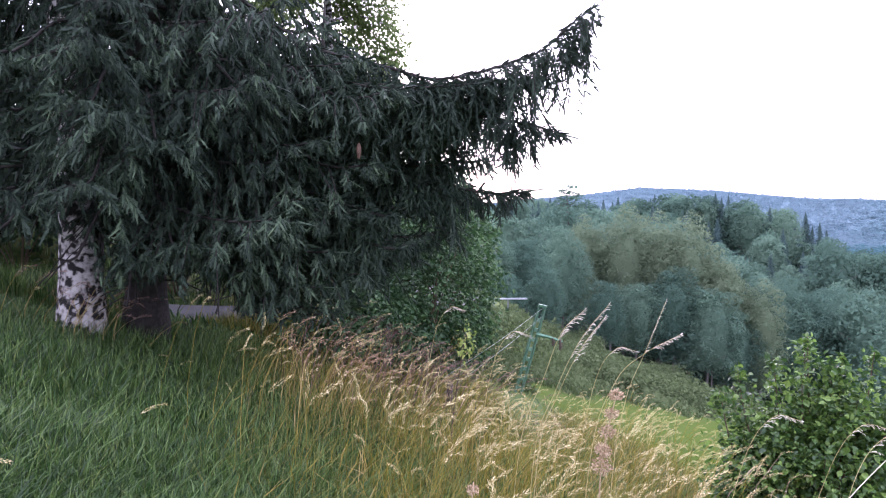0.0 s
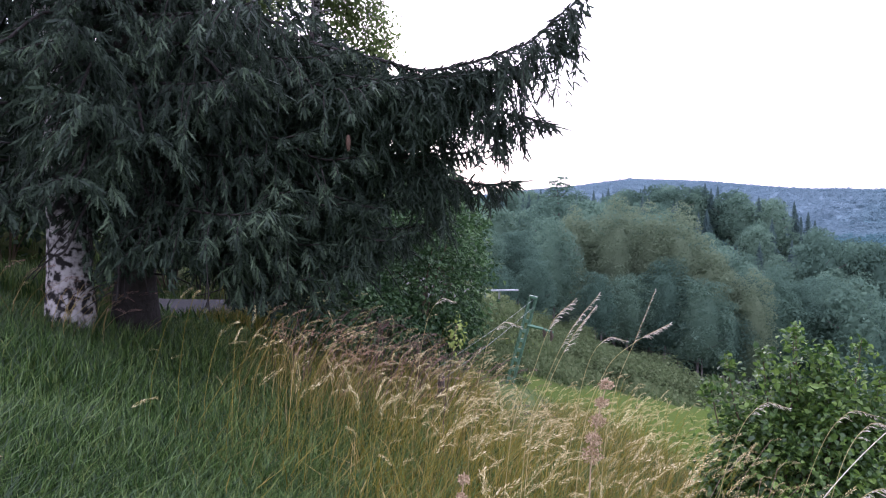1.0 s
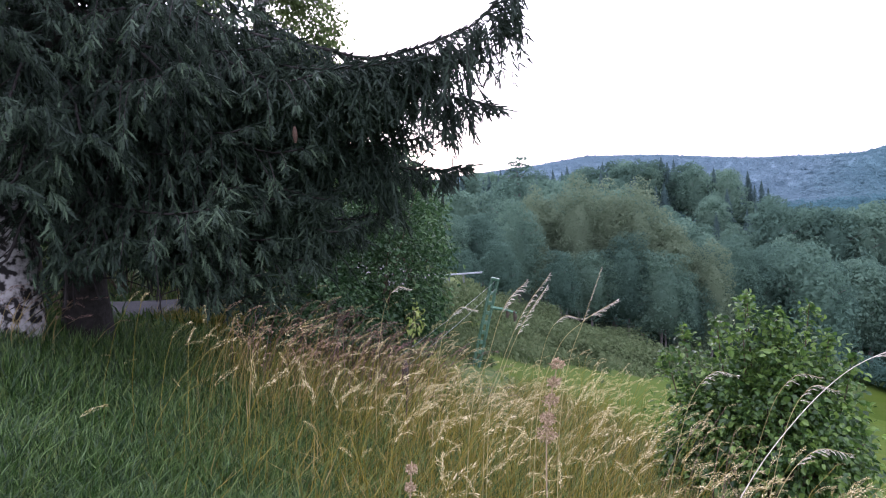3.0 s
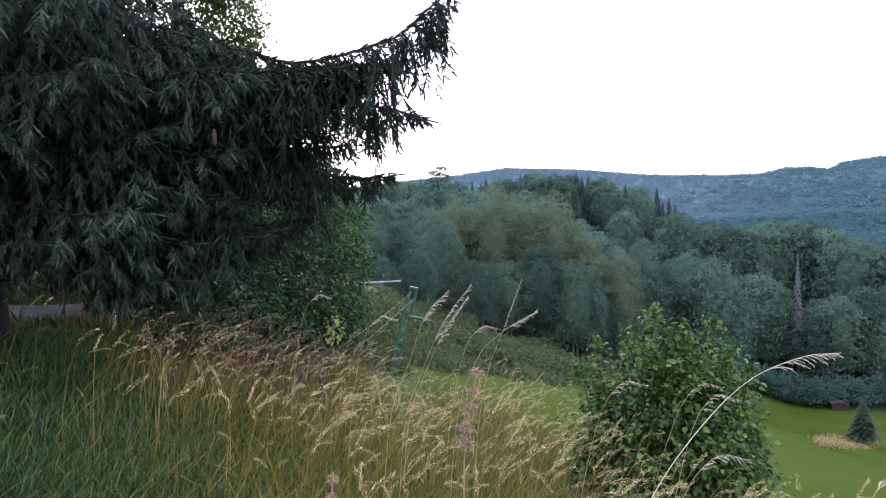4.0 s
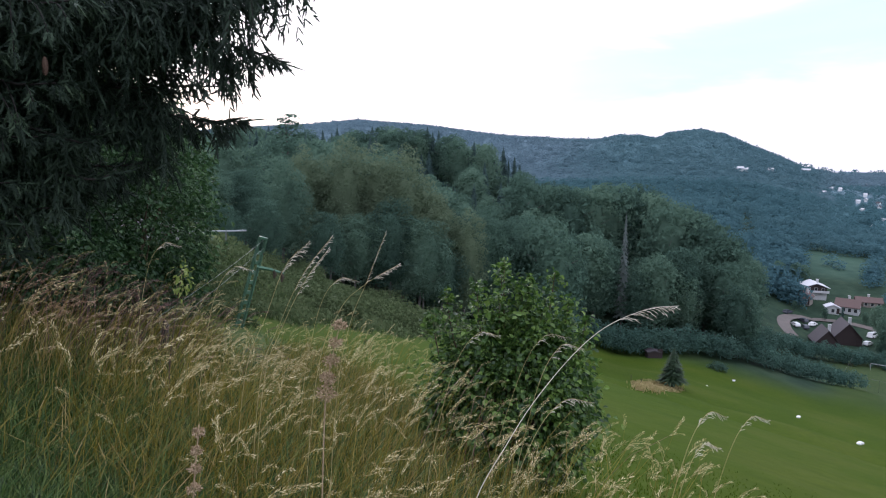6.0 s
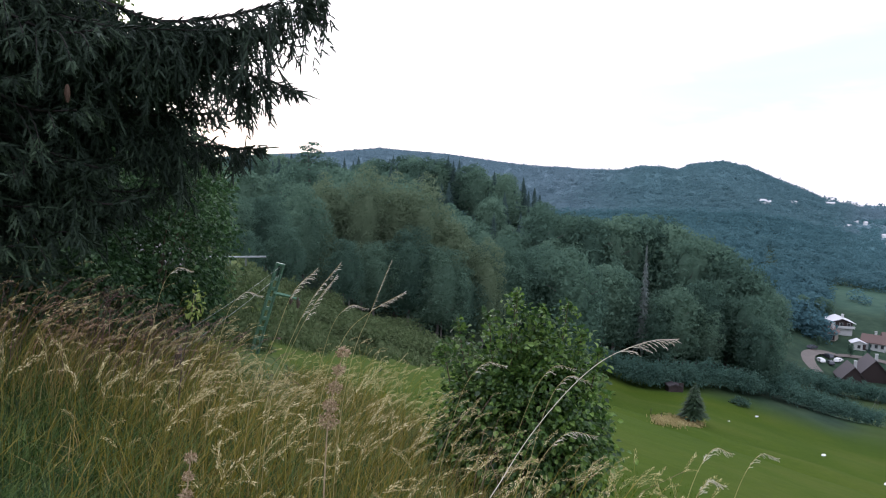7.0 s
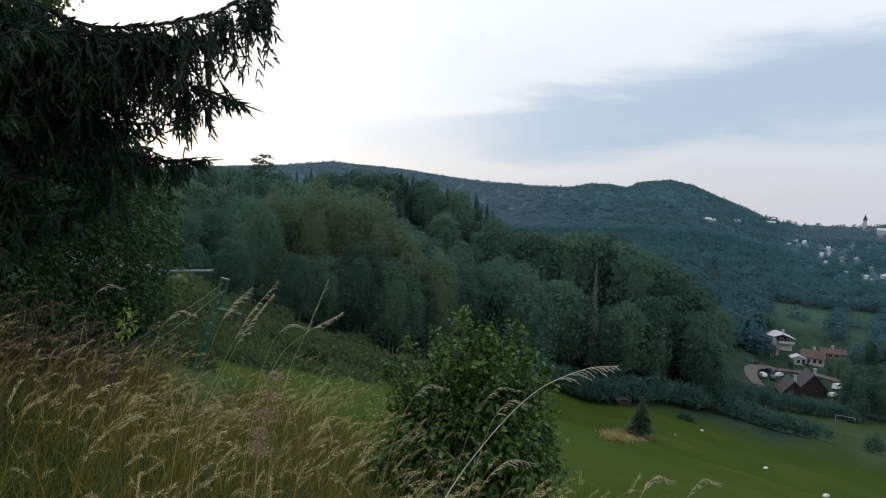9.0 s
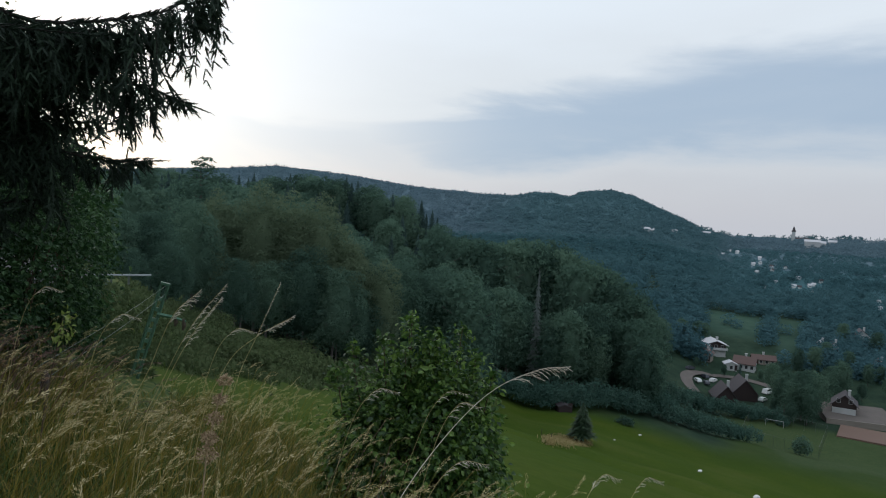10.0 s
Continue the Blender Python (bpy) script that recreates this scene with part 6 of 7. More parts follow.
for x0, y0, x1, y1, z1 in ((1.75, 2.15, 2.05, 2.1, 0.62), (1.72, 2.1, 1.98, 2.05, 0.52), (2.2, 2.4, 2.55, 2.35, 0.45), (1.5, 2.9, 1.85, 2.85, 0.72), (1.35, 3.6, 1.75, 3.55, 0.62), (1.2, 2.5, 1.62, 2.42, 0.62), (1.9, 3.9, 2.35, 3.8, 0.5), (0.9, 5.0, 1.3, 4.95, 0.72), (0.2, 4.9, 0.55, 4.85, 0.85), (-0.2, 5.5, 0.12, 5.45, 0.95)):
    g = foot(x0, y0)
    up, go = z1 - g[2], x1 - x0
    stalk("pale drooping grass stalk", [g, (x0 + 0.12 * go, y0, g[2] + 0.45 * up), (x0 + 0.4 * go, y1, g[2] + 0.86 * up), (x0 + 0.75 * go, y1, g[2] + 1.0 * up), (x1 + 0.1 * go, y1, z1 - 0.02)], 0.36, M_PALE, 20, 0.045, 0.013, 0.0014)

# ---- fence ----


def fence_post():
    """A green steel corner post: two flanges with cross bars, a side arm and wires."""
    base, top = np.array([1.46, 14.70, -2.18]), np.array([2.03, 14.64, -0.09])
    ob = thing("fence_post", "leaning green painted steel lattice fence post", "fence post", tuple(base))
    ax = (top - base) / np.linalg.norm(top - base)
    lat = np.cross(ax, (0, 1, 0))
    lat /= np.linalg.norm(lat)
    deep = np.cross(ax, lat)
    L = np.linalg.norm(top - base)
    turn = np.stack([lat, deep, ax], 1)
    for side in (-1, 1):
        h = Heap()
        h.box((side * 0.062 - 0.032, -0.03, 0), (side * 0.062 + 0.032, -0.018, L - 0.03), 0, turn)
        h.box((side * 0.055 + side * 0.012 - 0.006, -0.03, 0), (side * 0.055 + side * 0.012 + 0.006, 0.04, L - 0.03), 0, turn)
        part("flange", h.mesh("flange", [M_STEEL]), ob)
    h = Heap()
    h.box((-0.085, -0.05, L - 0.05), (0.085, 0.05, L), 0, turn)
    part("cap", h.mesh("cap", [M_STEEL]), ob)
    for k in range(9):
        h = Heap()
        zz = 0.12 + k * 0.21
        h.box((-0.04, -0.020, zz), (0.04, 0.004, zz + 0.075), 0, turn)
        part("cross_bar", h.mesh("bar", [M_STEEL]), ob)
    for k in range(3):
        h = Heap()
        h.box((-0.098, -0.045, L - 0.35 - k * 0.5), (-0.07, 0.0, L - 0.31 - k * 0.5), 0, turn)
        part("clip", h.mesh("clip", [M_DARKWOOD]), ob)
    arm = np.array([1.90, 14.66, -0.70]) - base
    end = np.array([2.42, 14.55, -0.84]) - base
    h = Heap()
    h.tube([arm, arm * 0.5 + end * 0.5 + UP * 0.015, end], [0.042, 0.034, 0.022], 5)
    part("side_arm", h.mesh("arm", [M_STEEL]), ob, "grey-green angled steel arm")
    for f, drop in ((0.62, 0.15), (0.9, 0.19)):
        h = Heap()
        g = arm + (end - arm) * f
        h.tube([g + UP * 0.03, g - UP * drop * 0.5 + (0.02, 0, 0), g - UP * drop], [0.03, 0.045, 0.02], 6)
        part("bracket", h.mesh("bracket", [M_DARKWOOD]), ob, "dark weathered insulator bracket")
    for dz, end in ((-0.06, (0.0, 7.9, -0.12)), (-0.22, (0.0, 7.92, -0.3))):
        a = top + (0, -0.03, dz) - base
        b = np.array(end) - base
        mid = (a + b) / 2 - UP * 0.03
        h = Heap()
        h.tube(curve_through([a, mid, b], 14), 0.0028, 4)
        part("wire", h.mesh("wire", [M_WIRE], True), ob, "taut galvanised wire")
    return ob


fence_post()
stake = thing("fence_stake", "short weathered stake hidden in tall grass", "fence post", (0.05, 8.0, ground_at(0.05, 8.0)))
h = Heap()
h.tube([(0, 0, -0.1), (0, 0, 0.3), (0.01, 0, 0.58), (0.012, 0, 0.62)], [0.04, 0.04, 0.036, 0.02], 8)
part("stake", h.mesh("stake", [M_DARKWOOD], True), stake)


def guard_rail():
    a, b = np.array([1.75, 40.85, -2.765]), np.array([4.75, 40.72, -2.74])
    ob = thing("guard_rail", "pale galvanised guard rail along the lane", "guard rail", tuple(a))
    h = Heap()
    prof = [(-0.13, 0.0), (-0.09, 0.04), (-0.04, 0.04), (0.0, 0.0), (0.04, 0.04), (0.09, 0.04), (0.13, 0.0)]
    d = (b - a)
    V = np.array([[0, -dy, dz * 0.36] for dz, dy in prof] + [d + (0, -dy, dz * 0.36) for dz, dy in prof] + [[0, 0.012 - dy, dz * 0.36] for dz, dy in prof] + [d + (0, 0.012 - dy, dz * 0.36) for dz, dy in prof])
    F = []
    for i in range(6):
        F += [(i, i + 7, i + 8), (i, i + 8, i + 1), (14 + i, 14 + i + 8, 14 + i + 7), (14 + i, 14 + i + 1, 14 + i + 8)]
    F += [(6, 13, 27), (6, 27, 20), (0, 14, 21), (0, 21, 7)]
    h.add(V, F)
    part("rail", h.mesh("rail", [M_RAIL], True), ob)
    for s in (0.08, 0.36, 0.64):
        h = Heap()
        g = a + d * s
        zz = ground_at(g[0], g[1] + 0.08) - a[2]
        h.box((d[0] * s - 0.05, 0.03, zz - 0.2), (d[0] * s + 0.05, 0.12, 0.03))
        part("post", h.mesh("post", [M_WIRE]), ob)


guard_rail()

# ---- things in the meadow and the valley ----


def prism_roof(w, d, h0, rise, over, thick=0.25):
    """A gable roof with thickness, ridge along y."""
    h = Heap()
    for sg in (-1, 1):
        a = np.array([sg * (w / 2 + over), 0, h0 - over * rise / (w / 2)])
        b = np.array([0, 0, h0 + rise])
        lo = [a + (0, -d / 2 - over, 0), a + (0, d / 2 + over, 0), b + (0, d / 2 + over, 0), b + (0, -d / 2 - over, 0)]
        hi = [p + (0, 0, thick) for p in lo]
        V = np.array(lo + hi)
        F = [(0, 1, 2), (0, 2, 3), (4, 6, 5), (4, 7, 6), (0, 4, 5), (0, 5, 1), (2, 6, 7), (2, 7, 3), (0, 3, 7), (0, 7, 4), (1, 5, 6), (1, 6, 2)]
        h.add(V, F)
    return h


def house(label, az, d, rz, w, dp, tall, rise, wall, roof, windows=((0, 3, 1),), name="house", chimney=True, over=0.5, door=True):
    """A gabled house; windows: rows of (side, how many, height over ground) with side 0 the gable that faces -y, 1 the +x side, 2 the -x side."""
    w, dp, tall, rise = w * 0.9, dp * 0.9, tall * 0.92, rise * 0.92
    x, y, z = spot(az, d)
    ob = thing(name, label, name.replace("_", " "), (x, y, z - 0.5), rz=rz)
    h = Heap()
    t = tall + 0.5
    V = [(-w / 2, -dp / 2, 0), (w / 2, -dp / 2, 0), (w / 2, -dp / 2, t), (0, -dp / 2, t + rise), (-w / 2, -dp / 2, t)]
    V += [(p[0], dp / 2, p[2]) for p in V]
    F = [(0, 1, 2), (0, 2, 4), (4, 2, 3), (5, 7, 6), (5, 9, 7), (9, 8, 7), (0, 5, 6), (0, 6, 1), (1, 6, 7), (1, 7, 2), (4, 9, 5), (4, 5, 0)]
    h.add(V, F)
    part("wall", h.mesh("wall", [wall]), ob)
    rf = part("roof", prism_roof(w, dp, t + 0.02, rise, over).mesh("roof", [roof]), ob)
    if chimney:
        h = Heap()
        h.box((w * 0.12, -0.4, t + rise * 0.5), (w * 0.12 + 0.8, 0.4, t + rise + 1.1))
        h.box((w * 0.12 - 0.1, -0.5, t + rise + 1.1), (w * 0.12 + 0.9, 0.5, t + rise + 1.25))
        part("chimney", h.mesh("chimney", [M_WHITE]), rf)
    for side, n, zz in windows:
        span = w if side == 0 else dp
        for k in range(n):
            c = (k + 0.5) / n * span - span / 2
            hf, hp = Heap(), Heap()
            if side == 0:
                hf.box((c - 0.62, -dp / 2 - 0.08, zz + 0.4), (c + 0.62, -dp / 2 + 0.05, zz + 1.9))
                hp.box((c - 0.5, -dp / 2 - 0.10, zz + 0.5), (c + 0.5, -dp / 2 - 0.02, zz + 1.8))
            else:
                s = 1 if side == 1 else -1
                a, b = sorted((s * (w / 2 - 0.05), s * (w / 2 + 0.08)))
                hf.box((a, c - 0.62, zz + 0.4), (b, c + 0.62, zz + 1.9))
                a, b = sorted((s * (w / 2 + 0.02), s * (w / 2 + 0.10)))
                hp.box((a, c - 0.5, zz + 0.5), (b, c + 0.5, zz + 1.8))
            wf = part("window", hf.mesh("window", [M_WHITE]), ob)
            part("pane", hp.mesh("pane", [M_PANE]), wf)
    if door:
        h = Heap()
        h.box((w * 0.28, -dp / 2 - 0.06, 0.5), (w * 0.28 + 1.0, -dp / 2 + 0.05, 2.6))
        part("door", h.mesh("door", [M_BARNWOOD]), ob)
    return ob


def car(az, d, rz, paint, label, van=False):
    x, y, z = spot(az, d)
    ob = thing("car", label, "car", (x, y, z), "parked cars", rz=rz)
    L, W, H = (5.0, 1.9, 2.0) if van else (4.3, 1.75, 1.45)
    prof = [(-L / 2, 0.35), (-L / 2, 0.8), (-L / 2 + 0.15, 0.95), (-L * 0.42, H), (L * (0.30 if van else 0.12), H), (L * (0.40 if van else 0.26), 0.98), (L / 2 - 0.1, 0.85), (L / 2, 0.6), (L / 2, 0.35)]
    V = [(a, -W / 2 * (0.86 if b > 1.1 else 1), b) for a, b in prof] + [(a, W / 2 * (0.86 if b > 1.1 else 1), b) for a, b in prof]
    n = len(prof)
    F = [(i, (i + 1) % n, n + (i + 1) % n) for i in range(n)] + [(i, n + (i + 1) % n, n + i) for i in range(n)]
    F += [(0, i + 1, i) for i in range(1, n - 1)] + [(n, n + i, n + i + 1) for i in range(1, n - 1)]
    h = Heap()
    h.add(V, F)
    part("body", h.mesh("body", [paint]), ob)
    for sg in (-1, 1):
        h = Heap()
        h.box((-L * 0.36, sg * W * 0.445 - 0.03, 1.02), (L * 0.12, sg * W * 0.445 + 0.03, H - 0.12))
        part("side_window", h.mesh("glass", [M_PANE]), ob)
    h = Heap()
    h.add([(L * (0.385 if van else 0.245), -W * 0.4, 1.02), (L * (0.385 if van else 0.245), W * 0.4, 1.02), (L * (0.31 if van else 0.135), W * 0.38, H - 0.06), (L * (0.31 if van else 0.135), -W * 0.38, H - 0.06)], [(0, 1, 2), (0, 2, 3)])
    me = h.mesh("glass", [M_PANE])
    part("windscreen", me, ob).location = (0.03, 0, 0.02)
    for a in (-L * 0.31, L * 0.31):
        for sg in (-1, 1):
            h = Heap()
            h.tube([(a, sg * (W / 2 - 0.2), 0.33), (a, sg * (W / 2 + 0.01), 0.33)], 0.33, 12)
            part("wheel", h.mesh("wheel", [M_TYRE]), ob)
    return ob


# the small spruce, with dry grass placed to look like its mound
x, y, z = spot(40.74, 100)
t, c = conifer_meshes(5.4, 2.0, 9, 18, 12)
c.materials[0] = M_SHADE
k = tree_kind("spruce_tree", "small solitary spruce on the sloping meadow", (t, c), "")
k.matrix_basis = pose(x, y, z, 0, 0, 30)
M_PATCH = mat("bleached_grass", [(0.24, 0.19, 0.075), (0.33, 0.27, 0.12), (0.42, 0.35, 0.18)], 0.8, 2, 0.3, island=0.6, translucent=0.3)
# tufts placed by height angle to fit the camera's view of the patch
bearings = np.clip(rng.normal(39.5, 0.8, 240), 37.9, 41.2)
tuft = []
for q in bearings:
    away = slope_distance(q, -17.3 + rng.normal(0, 0.15), 60, 104)
    tuft.append(rng.normal(0, 0.35, (22, 2)) + spot(q, away)[:2])
tuft = np.concatenate(tuft)
roots = np.c_[tuft, height(tuft[:, 0], tuft[:, 1])]
tagged(new("dry_grass_patch", blade_mesh("dry", roots, rng.uniform(0.12, 0.42, len(roots)), rng.normal(0, 0.12, (len(roots), 3)) * (1, 1, 0), np.full(len(roots), 0.06), [M_PATCH])), "patch of unmown dry grass placed to look set round a small spruce", "grass", kind="stuff")


# stone shapes stand in for white spots taken for sheep
def sheep_stand_in(az, d, size, label):
    x, y, z = spot(az, d)
    bm = bmesh.new()
    bmesh.ops.create_icosphere(bm, subdivisions=2, radius=size)
    for v in bm.verts:
        v.co.x *= 1.35
        v.co.z *= 0.62
        v.co += noise.noise_vector(v.co * 3 / size * 0.4 + Vector((az, d, 0))) * size * 0.34
    me = bpy.data.meshes.new("stone")
    bm.to_mesh(me)
    bm.free()
    me.materials.append(M_STONE)
    ob = new("stone", me)
    ob.location = (x, y, z + size * 0.6)
    tagged(ob, label, "stone", "stones in the meadow")


for az, d, s in ((49.78, 105, 0.25), (53.84, 76, 0.26), (38.1, 88, 0.2), (45.2, 150, 0.28), (43.3, 120, 0.14)):
    sheep_stand_in(az, d, s, "pale whitish rounded stone in mown grass standing in for a sheep-like spot")
for az, d in ((37.6, 96), (38.4, 92), (36.4, 60)):
    x, y, z = spot(az, d)
    h = Heap()
    h.tube([(0, 0, -0.1), (0, 0, 1.1), (0.01, 0, 1.2)], [0.045, 0.04, 0.02], 6)
    k = thing("fence_stake", "thin dark stake standing in the meadow", "fence post", (x, y, z))
    part("stake", h.mesh("stake", [M_DARKWOOD], True), k)
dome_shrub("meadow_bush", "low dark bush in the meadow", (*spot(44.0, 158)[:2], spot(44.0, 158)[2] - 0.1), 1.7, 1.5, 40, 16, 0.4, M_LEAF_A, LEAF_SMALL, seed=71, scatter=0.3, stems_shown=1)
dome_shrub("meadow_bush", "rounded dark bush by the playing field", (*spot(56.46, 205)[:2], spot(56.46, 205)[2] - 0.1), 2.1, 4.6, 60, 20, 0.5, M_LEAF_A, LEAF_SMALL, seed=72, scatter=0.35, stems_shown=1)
house("small dark wooden shed at the meadow's top hedge", 39.15, 158, -20, 3.0, 2.4, 1.3, 0.4, M_BARNWOOD, M_DARKROOF, (), "shed", False, 0.2)

# houses round the lane's end
villa = house("brown and white house with a wide pale roof and a balcony", 50.0, 332, -35, 9, 10, 5.2, 1.6, M_BARNWOOD, M_GREYROOF, ((0, 3, 3.2), (0, 2, 0.4), (2, 3, 3.0)), over=1.1)
for nm, lo, hi in (("balcony", (-4.6, -6.2, 3.05), (4.6, -4.5, 3.25)), ("balcony_front", (-4.6, -6.25, 3.25), (4.6, -6.15, 4.1)), ("plinth_storey", (-4.15, -4.62, 0.0), (4.15, -4.52, 2.7))):
    h = Heap()
    h.box(lo, hi)
    part(nm, h.mesh(nm, [M_WHITE]), villa)
house("low beige house with a pale gable", 49.5, 318, -60, 6, 7, 3.0, 2.4, M_BEIGE, M_REDROOF, ((0, 2, 0.6),))
house("white cottage with a brown tiled roof", 52.3, 316, 30, 7.0, 9, 3.0, 2.6, M_WHITE, M_REDROOF, ((0, 2, 0.8), (2, 4, 0.8)))
house("long low house with a red roof", 53.5, 330, 45, 5, 10, 2.2, 1.6, M_BEIGE, M_REDROOF, ((2, 4, 0.6),))
house("white garage with a flat gable", 51.3, 312, -40, 5, 5, 2.6, 1.0, M_WHITE, M_GREYROOF, ((0, 1, 0.5),), "garage", False)
house("large dark brown timber barn with a steep gable", 51.0, 268, -38, 8.0, 11, 1.8, 4.4, M_BARNWOOD, M_DARKROOF, (), "barn")
house("tall dark timber barn joined beside another", 52.2, 277, -38, 9.5, 12, 2.4, 5.2, M_BARNWOOD, M_DARKROOF, (), "barn")
gabled = house("dark boarded house with a white ground floor", 58.9, 276, -58, 8, 10, 3.2, 3.4, M_BARNWOOD, M_DARKROOF, ((0, 2, 3.6),), door=False)
gabled.location.z += 2.0
h = Heap()
h.box((-3.5, -4.66, 0.3), (3.5, -4.56, 2.4))
part("plinth_storey", h.mesh("plinth", [M_WHITE]), gabled, "white rendered ground floor")
house("white house among trees", 59.5, 400, -50, 8, 9, 4.5, 3.2, M_WHITE, M_DARKROOF, ((0, 2, 0.8), (0, 2, 3.0)))
house("small white gabled house among trees", 60.7, 348, -60, 6, 8, 2.8, 3.4, M_WHITE, M_DARKROOF, ((0, 2, 0.8),))
house("small white house half hidden by trees", 57.9, 372, -50, 5.5, 7, 2.8, 2.6, M_WHITE, M_DARKROOF, ((0, 2, 0.8),))
house("small white house half hidden by trees", 57.1, 376, -70, 4, 5, 2.4, 2.0, M_WHITE, M_GREYROOF, ((0, 1, 0.8),))
for az, d, rz, p, lab, v in ((48.5, 292, 10, M_CARDARK, "dark car parked on the lane's verge", False), (49.05, 280, 70, M_CARWHITE, "white car parked on the lane", False), (49.5, 290, 85, M_CARDARK, "dark car parked near the houses", False),
                             (49.7, 283, 60, M_CARDARK, "dark car parked beside a barn", False), (50.2, 290, 20, M_CARWHITE, "white car parked near the houses", False), (54.0, 287, 5, M_CARWHITE, "white van parked behind a barn", True), (53.7, 276, 15, M_CARWHITE, "white car parked behind a barn", False)):
    car(az, d, rz, p, lab, v)

# the lane that ends at the parked cars
way = curve_through([spot(a, d)[:2] for a, d in ((48.9, 262), (48.4, 270), (48.3, 280), (48.9, 290), (50.2, 298), (52.4, 300), (54.6, 296))], 40)
tan = np.gradient(way, axis=0)
tan /= np.linalg.norm(tan, axis=1, keepdims=True)
side = np.stack([tan[:, 1], -tan[:, 0]], 1) * 2.2
V, F = [], []
for o in (-1, 0, 1):
    p = way + side * o
    V.append(np.c_[p, np.maximum(height(p[:, 0], p[:, 1]), height(way[:, 0], way[:, 1])) + 0.15])
V = np.concatenate(V)
for s in range(2):
    for i in range(39):
        p, q = s * 40 + i, (s + 1) * 40 + i
        F += [(p, q, q + 1), (p, q + 1, p + 1)]
tagged(new("village_road", mesh_of("village_road", V, F, [M_SAND], smooth=True)), "pale lane with parked cars beside dark barns", "road", kind="structure")

# yard with its retaining wall and sandy court
x0, y0, z0 = spot(57.9, 262)
x1, y1, z1 = spot(62.5, 268)
zt = max(z0, z1) + 1.7
h = Heap()
a, b = np.array([x0, y0]), np.array([x1, y1])
n_ = np.array([-(b - a)[1], (b - a)[0]])
n_ = n_ / np.linalg.norm(n_) * 0.4
h.add([(*p, q) for p in (a, b, b + n_, a + n_) for q in (min(z0, z1) - 1.5, zt)], [(0, 2, 3), (0, 3, 1), (2, 4, 5), (2, 5, 3), (4, 6, 7), (4, 7, 5), (6, 0, 1), (6, 1, 7), (1, 3, 5), (1, 5, 7)])
yard = thing("retaining_wall", "concrete retaining wall below a sandy yard", "wall", kind="structure")
part("wall_face", h.mesh("wall", [M_BEIGE]), yard)
h = Heap()
n2 = n_ / 0.4
n2 = n2 if np.dot(a + n2, a + n2) > np.dot(a, a) else -n2
h.add([(*(a + n2 * 0.4), zt - 0.05), (*(b + n2 * 0.4), zt - 0.05), (*(b + n2 * 22), zt + 0.6), (*(a + n2 * 22), zt + 0.6), (*(a + n2 * 0.4), zt - 3), (*(b + n2 * 0.4), zt - 3), (*(b + n2 * 22), zt - 3), (*(a + n2 * 22), zt - 3)],
      [(0, 1, 2), (0, 2, 3), (4, 6, 5), (4, 7, 6), (0, 5, 1), (0, 4, 5), (1, 6, 2), (1, 5, 6), (2, 7, 3), (2, 6, 7), (3, 4, 0), (3, 7, 4)])
part("yard_surface", h.mesh("yard", [M_SAND]), yard)
court = thing("sand_court", "orange-brown clay court below a yard", "court", kind="structure")
h = Heap()
p = [np.array(spot(a_, d_)) for a_, d_ in ((58.6, 243), (62.8, 243), (62.8, 258), (58.8, 258))]
zc = max(q[2] for q in p) + 0.4
h.add([(q[0], q[1], zc) for q in p] + [(q[0], q[1], zc - 3) for q in p], [(0, 1, 2), (0, 2, 3), (0, 4, 5), (0, 5, 1), (1, 5, 6), (1, 6, 2), (2, 6, 7), (2, 7, 3), (3, 7, 4), (3, 4, 0)])
part("sand_surface", h.mesh("court", [M_CLAY]), court)


def playing_field():
    """A fenced field with thin poles, rails and a small goal."""
    ob = thing("field_fence", "thin pale poles and rails round a playing field", "fence")
    ring = [spot(a, d) for a, d in ((52.4, 206), (57.6, 206), (58.0, 240), (53.0, 246), (52.4, 206))]
    for (xa, ya, za), (xb, yb, zb) in zip(ring, ring[1:]):
        n = 7
        for k in range(n):
            f = k / n
            x, y = xa + (xb - xa) * f, ya + (yb - ya) * f
            z = ground_at(x, y)
            h = Heap()
            h.tube([(x, y, z - 0.1), (x, y, z + 3.4)], 0.035, 5)
            part("post", h.mesh("post", [M_WIRE]), ob)
        h = Heap()
        h.tube([(xa, ya, za + 3.3), ((xa + xb) / 2, (ya + yb) / 2, (za + zb) / 2 + 3.2), (xb, yb, zb + 3.3)], 0.02, 4)
        part("rail", h.mesh("rail", [M_WIRE]), ob)
    x, y, z = spot(54.6, 238)
    g = thing("goal", "white goal frame on the playing field", "goal", (x, y, z), rz=-60)
    for nm, q in (("goal_post", [(-2.5, 0, 0), (-2.5, 0, 2)]), ("goal_post", [(2.5, 0, 0), (2.5, 0, 2)]), ("crossbar", [(-2.5, 0, 2), (2.5, 0, 2)])):
        h = Heap()
        h.tube(q, 0.06, 6)
        part(nm, h.mesh(nm, [M_WHITE]), g)


playing_field()
